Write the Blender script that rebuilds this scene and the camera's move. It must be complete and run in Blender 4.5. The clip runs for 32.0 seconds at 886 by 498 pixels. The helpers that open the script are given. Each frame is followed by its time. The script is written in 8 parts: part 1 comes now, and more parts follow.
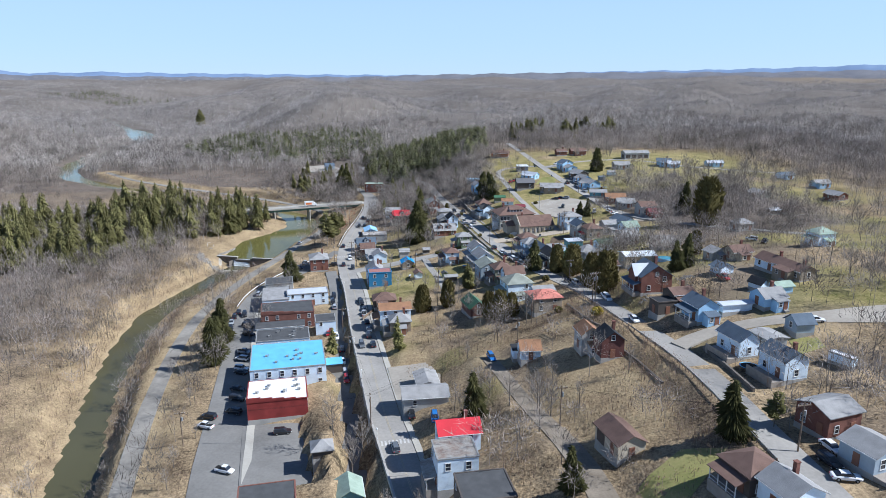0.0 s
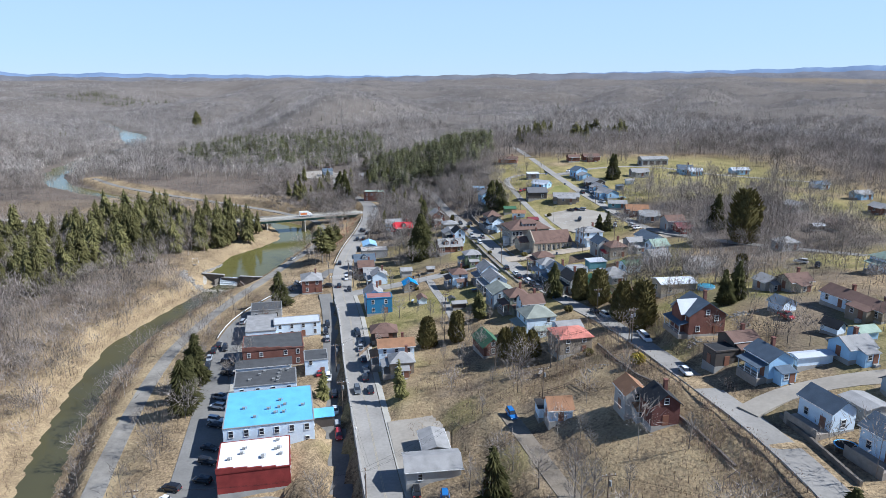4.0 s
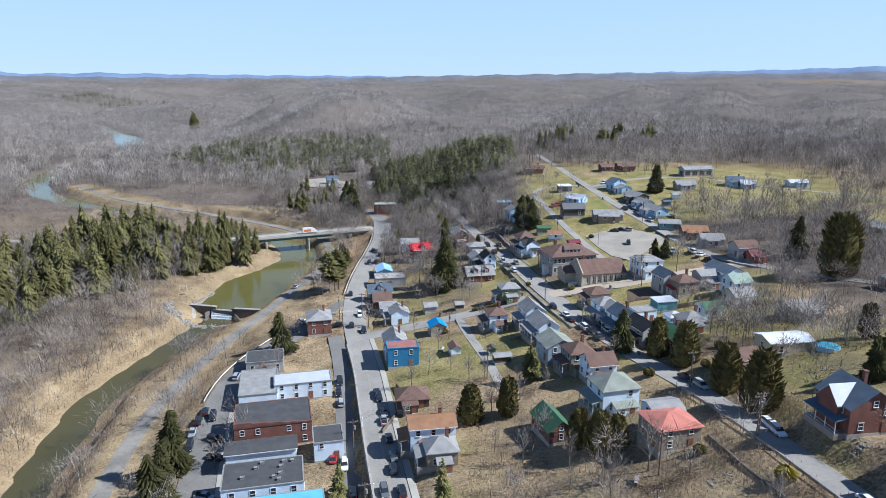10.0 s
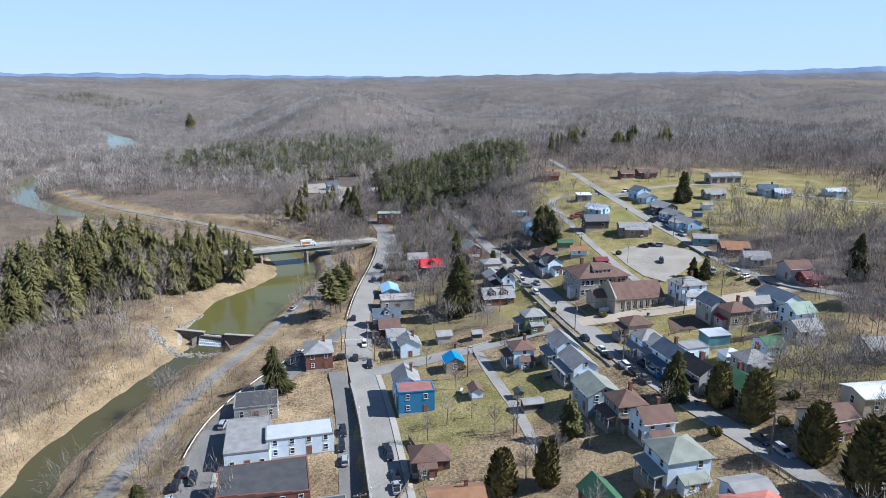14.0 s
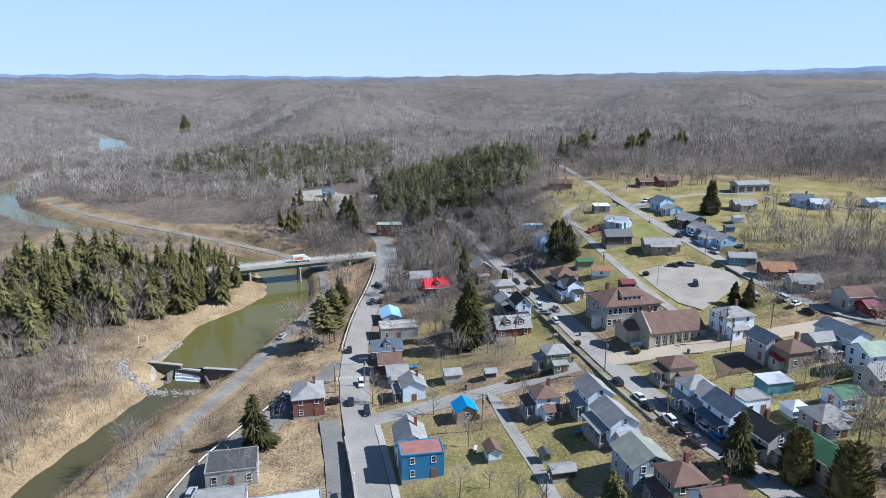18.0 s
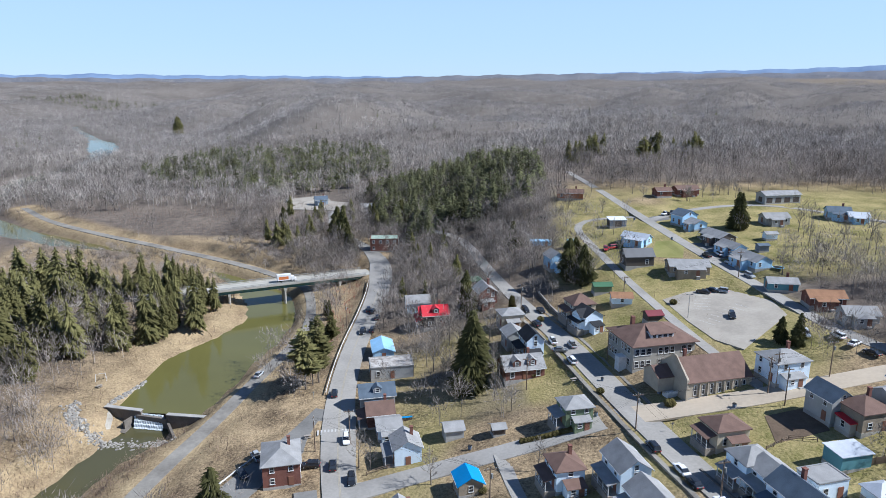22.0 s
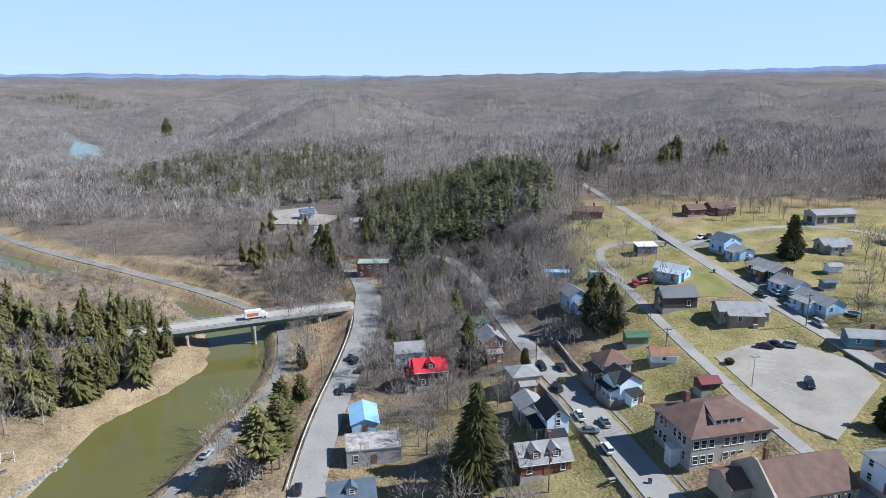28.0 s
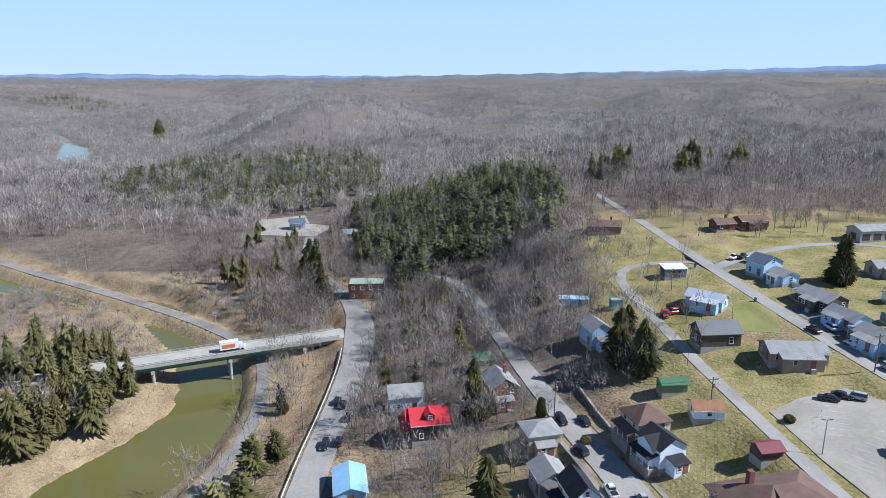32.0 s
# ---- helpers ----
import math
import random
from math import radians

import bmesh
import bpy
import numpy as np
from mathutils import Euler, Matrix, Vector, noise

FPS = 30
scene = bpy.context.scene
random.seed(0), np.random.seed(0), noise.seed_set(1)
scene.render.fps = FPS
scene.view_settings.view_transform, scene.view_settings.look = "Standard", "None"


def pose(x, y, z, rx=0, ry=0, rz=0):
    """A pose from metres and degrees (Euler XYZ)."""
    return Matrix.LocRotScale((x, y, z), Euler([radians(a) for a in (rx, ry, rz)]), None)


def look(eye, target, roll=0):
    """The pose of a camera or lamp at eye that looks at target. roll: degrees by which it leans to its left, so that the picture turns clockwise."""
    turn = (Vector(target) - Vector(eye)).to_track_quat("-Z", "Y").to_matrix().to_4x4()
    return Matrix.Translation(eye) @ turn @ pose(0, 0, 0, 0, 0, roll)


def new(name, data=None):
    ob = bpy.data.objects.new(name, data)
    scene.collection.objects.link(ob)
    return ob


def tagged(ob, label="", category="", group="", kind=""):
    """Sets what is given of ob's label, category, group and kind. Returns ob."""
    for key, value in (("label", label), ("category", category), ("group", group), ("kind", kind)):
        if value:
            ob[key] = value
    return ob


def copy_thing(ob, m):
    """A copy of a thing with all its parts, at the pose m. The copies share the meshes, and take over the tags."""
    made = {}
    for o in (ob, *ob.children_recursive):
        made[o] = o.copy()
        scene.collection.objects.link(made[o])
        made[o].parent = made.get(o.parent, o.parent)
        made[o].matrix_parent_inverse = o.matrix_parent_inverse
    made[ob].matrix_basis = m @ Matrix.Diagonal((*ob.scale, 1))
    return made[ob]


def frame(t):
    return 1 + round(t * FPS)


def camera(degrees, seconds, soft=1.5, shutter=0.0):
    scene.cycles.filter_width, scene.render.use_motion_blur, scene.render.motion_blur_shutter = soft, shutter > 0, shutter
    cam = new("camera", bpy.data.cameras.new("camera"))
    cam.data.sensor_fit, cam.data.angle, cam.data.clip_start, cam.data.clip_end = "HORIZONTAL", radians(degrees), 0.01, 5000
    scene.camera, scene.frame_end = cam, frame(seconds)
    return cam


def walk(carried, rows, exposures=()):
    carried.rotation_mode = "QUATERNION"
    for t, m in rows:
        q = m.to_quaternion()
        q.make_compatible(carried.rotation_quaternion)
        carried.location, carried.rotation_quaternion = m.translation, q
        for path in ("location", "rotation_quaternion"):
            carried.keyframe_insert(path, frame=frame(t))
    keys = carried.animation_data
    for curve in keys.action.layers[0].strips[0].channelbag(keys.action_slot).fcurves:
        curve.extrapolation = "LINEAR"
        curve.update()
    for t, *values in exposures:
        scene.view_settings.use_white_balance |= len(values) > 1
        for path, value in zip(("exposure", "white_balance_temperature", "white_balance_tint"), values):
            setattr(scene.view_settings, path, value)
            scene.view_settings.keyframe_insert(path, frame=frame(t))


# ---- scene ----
cam = camera(66.0, 32.0, soft=0.8)
PATH = [
    (0, 0.00, -0.00, 95.60, 75.684, -0.027, -0.068),
    (1, -0.41, 8.35, 95.41, 75.730, -0.028, -0.024),
    (2, -0.89, 16.66, 95.40, 75.747, -0.023, 0.006),
    (3, -1.44, 24.79, 95.50, 75.749, -0.009, 0.020),
    (6, -5.16, 48.64, 95.62, 75.749, -0.009, 0.051),
    (7, -7.74, 56.76, 95.52, 75.756, -0.048, 0.073),
    (8, -10.08, 64.94, 95.48, 75.766, -0.065, 0.073),
    (9, -12.05, 73.08, 95.48, 75.771, -0.073, 0.059),
    (10, -13.90, 80.99, 95.50, 75.778, -0.088, 0.046),
    (11, -15.55, 88.62, 95.53, 75.791, -0.096, 0.031),
    (12, -16.98, 96.06, 95.52, 75.798, -0.102, 0.008),
    (13, -18.21, 103.34, 95.45, 75.793, -0.102, -0.014),
    (14, -19.29, 110.70, 95.39, 75.793, -0.092, -0.024),
    (17, -21.43, 133.47, 95.29, 75.814, -0.034, -0.049),
    (18, -21.71, 141.02, 95.41, 75.823, -0.006, -0.052),
    (19, -21.77, 148.71, 95.60, 75.818, 0.003, -0.048),
    (20, -21.62, 156.50, 95.78, 75.812, 0.009, -0.044),
    (21, -21.51, 164.48, 95.91, 75.804, 0.026, -0.050),
    (22, -21.45, 172.48, 95.98, 75.791, 0.052, -0.060),
    (23, -21.33, 180.38, 96.00, 75.776, 0.063, -0.058),
    (24, -21.13, 188.41, 96.02, 75.760, 0.063, -0.050),
    (25, -20.82, 196.36, 96.06, 75.748, 0.075, -0.040),
    (28, -20.28, 219.43, 96.36, 75.727, 0.093, -0.032),
    (29, -20.41, 226.90, 96.48, 75.715, 0.097, -0.041),
    (30, -20.52, 234.55, 96.51, 75.716, 0.108, -0.052),
    (31, -20.55, 242.20, 96.42, 75.725, 0.118, -0.054),
    (32, -20.63, 249.92, 96.27, 75.734, 0.117, -0.055),
]
walk(cam, [(r[0], pose(*r[1:])) for r in PATH], exposures=((0.0, 0.57, 5440, 10), (32.0, 0.57, 5440, 10)))

# ---- world and sun ----
SUN_EL, SUN_AZ = 43.0, -7.0
world = bpy.data.worlds.new("sky_world")
scene.world = world
world.use_nodes = True
wn = world.node_tree.nodes
sky = wn.new("ShaderNodeTexSky")
sky.sky_type = "NISHITA"
sky.sun_disc = False
sky.sun_elevation = radians(SUN_EL)
sky.sun_rotation = radians(90 - SUN_AZ)
sky.air_density, sky.dust_density, sky.ozone_density = 1.0, 0.0, 2.5
sky.altitude = 1500
wn["Background"].inputs[1].default_value = 0.075
haze = wn.new("ShaderNodeMix")
haze.data_type = "RGBA"
up = wn.new("ShaderNodeSeparateXYZ")
world.node_tree.links.new(wn.new("ShaderNodeTexCoord").outputs["Generated"], up.inputs[0])
band = wn.new("ShaderNodeMapRange")
band.interpolation_type = "SMOOTHSTEP"
for i, v in enumerate((0.06, 0.35, 0.82, 0.0)):
    band.inputs[i + 1].default_value = v
world.node_tree.links.new(up.outputs[2], band.inputs[0])
world.node_tree.links.new(band.outputs[0], haze.inputs[0])
haze.inputs[7].default_value = (5.35, 6.85, 8.0, 1)
world.node_tree.links.new(sky.outputs[0], haze.inputs[6])
world.node_tree.links.new(haze.outputs[2], wn["Background"].inputs[0])
sun = new("sun", bpy.data.lights.new("sun", "SUN"))
sun.data.energy, sun.data.angle, sun.data.color = 5.0, radians(0.53), (1.0, 0.93, 0.82)
sd = Vector((math.cos(radians(SUN_EL)) * math.cos(radians(SUN_AZ)), math.cos(radians(SUN_EL)) * math.sin(radians(SUN_AZ)), math.sin(radians(SUN_EL))))
sun.matrix_world = look((0, 0, 300), Vector((0, 0, 300)) - sd)


# ---- materials ----
def mat(name, col, col2=None, scale=0.6, rough=0.85, bump=0.0, bscale=6.0, metal=0.0, lines=0.0, lscale=6.0, island=0.0, obrand=0.0, fine=8.0, spec=0.3, trans=0.0, tone=0.0):
    """A procedural surface: two scales of colour noise, optional course lines, bump and per-piece variation."""
    m = bpy.data.materials.new(name)
    m.use_nodes = True
    nt = m.node_tree
    nd, ln = nt.nodes, nt.links
    bs = nd["Principled BSDF"]
    bs.inputs["Roughness"].default_value = rough
    bs.inputs["Metallic"].default_value = metal
    bs.inputs["Specular IOR Level"].default_value = spec
    tc = nd.new("ShaderNodeTexCoord")
    col2 = col2 or tuple(c * 0.72 for c in col)
    n1 = nd.new("ShaderNodeTexNoise")
    n1.inputs["Scale"].default_value, n1.inputs["Detail"].default_value = scale, 4
    n2 = nd.new("ShaderNodeTexNoise")
    n2.inputs["Scale"].default_value, n2.inputs["Detail"].default_value = fine, 3
    ln.new(tc.outputs["Object"], n1.inputs["Vector"])
    ln.new(tc.outputs["Object"], n2.inputs["Vector"])
    add = nd.new("ShaderNodeMath")
    add.operation = "MULTIPLY_ADD"
    ln.new(n2.outputs[0], add.inputs[0])
    add.inputs[1].default_value = 0.45
    ln.new(n1.outputs[0], add.inputs[2])
    rp = nd.new("ShaderNodeMapRange")
    ln.new(add.outputs[0], rp.inputs[0])
    rp.inputs[1].default_value, rp.inputs[2].default_value = 0.45, 1.0
    mx = nd.new("ShaderNodeMix")
    mx.data_type = "RGBA"
    ln.new(rp.outputs[0], mx.inputs[0])
    mx.inputs[6].default_value, mx.inputs[7].default_value = (*col, 1), (*col2, 1)
    out = mx.outputs[2]
    if island or obrand or tone:
        src = nd.new("ShaderNodeNewGeometry").outputs["Random Per Island"] if island else nd.new("ShaderNodeObjectInfo").outputs["Random"]
        if tone:
            ta = nd.new("ShaderNodeAttribute")
            ta.attribute_name = "tone"
            src = ta.outputs["Fac"]
        hv = nd.new("ShaderNodeHueSaturation")
        mr = nd.new("ShaderNodeMapRange")
        ln.new(src, mr.inputs[0])
        k = tone or island or obrand
        mr.inputs[3].default_value, mr.inputs[4].default_value = 1 - k, 1 + k
        ln.new(mr.outputs[0], hv.inputs["Value"])
        ln.new(out, hv.inputs["Color"])
        out = hv.outputs[0]
    ln.new(out, bs.inputs["Base Color"])
    if trans:
        tl, ms = nd.new("ShaderNodeBsdfTranslucent"), nd.new("ShaderNodeMixShader")
        ln.new(out, tl.inputs["Color"])
        ms.inputs[0].default_value = trans
        ln.new(bs.outputs[0], ms.inputs[1])
        ln.new(tl.outputs[0], ms.inputs[2])
        ln.new(ms.outputs[0], nd["Material Output"].inputs["Surface"])
    hgt = None
    if lines:
        wv = nd.new("ShaderNodeTexWave")
        wv.wave_type, wv.bands_direction, wv.wave_profile = "BANDS", "Z", "SAW"
        wv.inputs["Scale"].default_value = lscale
        ln.new(tc.outputs["Object"], wv.inputs["Vector"])
        hgt, k = wv.outputs["Fac"], lines
    elif bump:
        n3 = nd.new("ShaderNodeTexNoise")
        n3.inputs["Scale"].default_value, n3.inputs["Detail"].default_value = bscale, 5
        ln.new(tc.outputs["Object"], n3.inputs["Vector"])
        hgt, k = n3.outputs[0], bump
    if hgt:
        b = nd.new("ShaderNodeBump")
        b.inputs["Strength"].default_value, b.inputs["Distance"].default_value = k, 0.1
        ln.new(hgt, b.inputs["Height"])
        ln.new(b.outputs[0], bs.inputs["Normal"])
    return m


M = {}
# whitewall's blue tint is skylight on shaded white walls, put into the base colour.
for nm, c in dict(whitewall=(0.75, 0.87, 0.985), cream=(0.55, 0.48, 0.37), greywall=(0.42, 0.42, 0.41), bluepale=(0.42, 0.64, 0.86), greyblue=(0.36, 0.43, 0.50), bluewall=(0.05, 0.22, 0.42),
                  darkwall=(0.10, 0.085, 0.075), greenwall=(0.20, 0.25, 0.15), olive=(0.27, 0.28, 0.22), tealwall=(0.12, 0.28, 0.33), slatewall=(0.16, 0.20, 0.27), barnred=(0.18, 0.09, 0.07)).items():
    M[nm] = mat(nm, c, tuple(v * 0.8 for v in c), scale=0.35, rough=0.7, lines=0.12, lscale=1.6, fine=3)
for nm, c in dict(redbrick=(0.27, 0.045, 0.04), brick=(0.23, 0.105, 0.08), darkbrick=(0.16, 0.07, 0.06), orangebrick=(0.42, 0.16, 0.08), stonewall=(0.36, 0.30, 0.23)).items():
    M[nm] = mat(nm, c, tuple(v * 0.6 for v in c), scale=0.5, rough=0.9, bump=0.4, bscale=9, fine=14)
for nm, c in dict(darkroof=(0.09, 0.092, 0.095), greyroof=(0.34, 0.335, 0.33), brownroof=(0.19, 0.12, 0.095), rustroof=(0.33, 0.18, 0.10), slateroof=(0.12, 0.155, 0.20), blackroof=(0.035, 0.037, 0.042), greengrey=(0.30, 0.32, 0.275),
                  pinkroof=(0.58, 0.22, 0.17), redflat=(0.36, 0.17, 0.15), greenpale=(0.34, 0.43, 0.35), ruinroof=(0.42, 0.39, 0.35)).items():
    M[nm] = mat(nm, c, tuple(v * 0.62 for v in c), scale=0.45, rough=0.88, bump=0.35, bscale=7, fine=9)
for nm, c in dict(whiteroof=(0.82, 0.82, 0.82), metalroof=(0.52, 0.55, 0.60), whitemetal=(0.72, 0.76, 0.80), redroof=(0.58, 0.035, 0.05), darkred=(0.20, 0.045, 0.055), bluemetal=(0.17, 0.49, 0.78), bluemetal2=(0.34, 0.58, 0.82), bluetarp=(0.02, 0.27, 0.62), greenroof=(0.07, 0.16, 0.085),
                  darkmetal=(0.15, 0.15, 0.155), tinroof=(0.33, 0.31, 0.28)).items():
    M[nm] = mat(nm, c, tuple(v * 0.78 for v in c), scale=0.3, rough=0.55, bump=0.1, bscale=3, fine=2.5)
M["ruinroof"] = mat("ruinroof", (0.55, 0.53, 0.50), (0.16, 0.13, 0.11), scale=0.7, rough=0.95, bump=0.8, bscale=3, fine=3)
M["tinroof"] = mat("tinroof", (0.36, 0.36, 0.33), (0.18, 0.12, 0.09), scale=0.5, rough=0.6, bump=0.3, bscale=2, fine=3)
M["trim"] = mat("trim", (0.78, 0.78, 0.77), scale=1, rough=0.6)
M["concrete"] = mat("concrete", (0.42, 0.40, 0.37), (0.28, 0.27, 0.25), scale=0.3, rough=0.9, bump=0.2, fine=5)
M["old_concrete"] = mat("old_concrete", (0.20, 0.175, 0.15), (0.10, 0.09, 0.078), scale=0.5, rough=0.95, bump=0.4, fine=3)
M["asphalt"] = mat("asphalt", (0.36, 0.34, 0.31), (0.22, 0.208, 0.19), scale=0.08, rough=0.9, bump=0.15, bscale=4, fine=1.4)
M["asphalt_dark"] = mat("asphalt_dark", (0.23, 0.222, 0.207), (0.135, 0.13, 0.121), scale=0.1, rough=0.9, bump=0.15, bscale=4, fine=1.4)
M["lot"] = mat("lot", (0.40, 0.362, 0.305), (0.27, 0.243, 0.205), scale=0.12, rough=0.95, bump=0.2, bscale=4, fine=1.2)
M["gravel"] = mat("gravel", (0.27, 0.23, 0.18), (0.14, 0.115, 0.085), scale=0.2, rough=0.95, bump=0.4, bscale=3, fine=2)
M["pavement"] = mat("pavement", (0.44, 0.42, 0.37), (0.33, 0.31, 0.27), scale=0.2, rough=0.9, fine=2)
M["paint"] = mat("paint", (0.58, 0.57, 0.54), (0.36, 0.35, 0.33), scale=0.8, rough=0.7)
M["yellow"] = mat("yellow", (0.40, 0.355, 0.27), scale=2, rough=0.7)
M["steel"] = mat("steel", (0.33, 0.33, 0.32), scale=1, rough=0.6, metal=0.15)
M["girder"] = mat("girder", (0.13, 0.24, 0.20), scale=0.6, rough=0.6)
M["wood"] = mat("wood", (0.24, 0.18, 0.13), (0.15, 0.11, 0.08), scale=1, rough=0.9, fine=12)
M["deckwood"] = mat("deckwood", (0.34, 0.30, 0.26), scale=1, rough=0.9)
M["stone"] = mat("stone", (0.34, 0.32, 0.285), (0.19, 0.175, 0.155), scale=0.8, rough=0.95, bump=0.3, obrand=0.25, island=0.25)
M["bark"] = mat("bark", (0.20, 0.17, 0.14), (0.12, 0.10, 0.085), scale=2, rough=0.95)
M["twig"] = mat("twig", (0.37, 0.325, 0.28), (0.22, 0.19, 0.16), scale=0.5, rough=0.95, obrand=0.2)
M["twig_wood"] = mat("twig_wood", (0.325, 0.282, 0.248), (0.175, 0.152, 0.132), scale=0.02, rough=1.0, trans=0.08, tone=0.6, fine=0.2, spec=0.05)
# Distance haze put into the colour: paler and greyer copies of the near twigs.
M["twig_far_hazed"] = mat("twig_far_hazed", (0.415, 0.38, 0.352), (0.25, 0.228, 0.212), scale=0.004, rough=1.0, trans=0.16, tone=0.5, fine=0.03, spec=0.05)
M["twig_mid_hazed"] = mat("twig_mid_hazed", (0.40, 0.36, 0.322), (0.225, 0.2, 0.18), scale=0.01, rough=1.0, trans=0.1, tone=0.6, fine=0.06, spec=0.05)
M["brush"] = mat("brush", (0.34, 0.25, 0.185), (0.21, 0.16, 0.125), scale=0.05, rough=1.0, trans=0.4, tone=0.45, fine=0.4, spec=0.05)
M["redtwig"] = mat("redtwig", (0.30, 0.06, 0.05), scale=0.5, rough=1.0, tone=0.3, spec=0.05)
M["needles"] = mat("needles", (0.21, 0.195, 0.08), (0.085, 0.08, 0.036), scale=0.35, rough=0.95, obrand=0.35, fine=1.8, spec=0.0, trans=0.25)
M["needles_dark"] = mat("needles_dark", (0.19, 0.158, 0.062), (0.075, 0.066, 0.028), scale=0.35, rough=0.95, obrand=0.2, fine=1.5, spec=0.0, trans=0.15)
M["needles_big"] = mat("needles_big", (0.105, 0.10, 0.042), (0.04, 0.041, 0.018), scale=0.4, rough=0.95, obrand=0.2, fine=2.0, spec=0.0, trans=0.15)
M["needles_blue"] = mat("needles_blue", (0.23, 0.21, 0.08), (0.095, 0.095, 0.04), scale=0.35, rough=0.95, obrand=0.15, fine=1.5, spec=0.0, trans=0.2)
M["needles_wood"] = mat("needles_wood", (0.15, 0.15, 0.075), (0.07, 0.073, 0.04), scale=0.02, rough=0.95, trans=0.2, tone=0.5, fine=0.2, spec=0.05)
M["tyre"] = mat("tyre", (0.02, 0.02, 0.02), rough=0.9)


def glass_mat():
    m = bpy.data.materials.new("window_glass")
    m.use_nodes = True
    b = m.node_tree.nodes["Principled BSDF"]
    b.inputs["Base Color"].default_value = (0.03, 0.035, 0.045, 1)
    b.inputs["Roughness"].default_value = 0.06
    b.inputs["Specular IOR Level"].default_value = 0.6
    return m


M["glass"] = glass_mat()


def water_mat(name, col):
    m = bpy.data.materials.new(name)
    m.use_nodes = True
    nt = m.node_tree
    b = nt.nodes["Principled BSDF"]
    b.inputs["Roughness"].default_value = 0.08
    b.inputs["IOR"].default_value = 1.33
    tc = nt.nodes.new("ShaderNodeTexCoord")
    n0 = nt.nodes.new("ShaderNodeTexNoise")
    n0.inputs["Scale"].default_value = 0.035
    nt.links.new(tc.outputs["Object"], n0.inputs["Vector"])
    mx = nt.nodes.new("ShaderNodeMix")
    mx.data_type = "RGBA"
    nt.links.new(n0.outputs[0], mx.inputs[0])
    mx.inputs[6].default_value, mx.inputs[7].default_value = (*col, 1), (*[c * 0.7 for c in col], 1)
    nt.links.new(mx.outputs[2], b.inputs["Base Color"])
    n = nt.nodes.new("ShaderNodeTexNoise")
    n.inputs["Scale"].default_value, n.inputs["Detail"].default_value = 0.8, 3
    nt.links.new(tc.outputs["Object"], n.inputs["Vector"])
    bp = nt.nodes.new("ShaderNodeBump")
    bp.inputs["Strength"].default_value, bp.inputs["Distance"].default_value = 0.08, 0.2
    nt.links.new(n.outputs[0], bp.inputs["Height"])
    nt.links.new(bp.outputs[0], b.inputs["Normal"])
    return m


M["water"] = water_mat("pond_water", (0.15, 0.14, 0.045))
M["river"] = water_mat("river_water", (0.095, 0.088, 0.042))


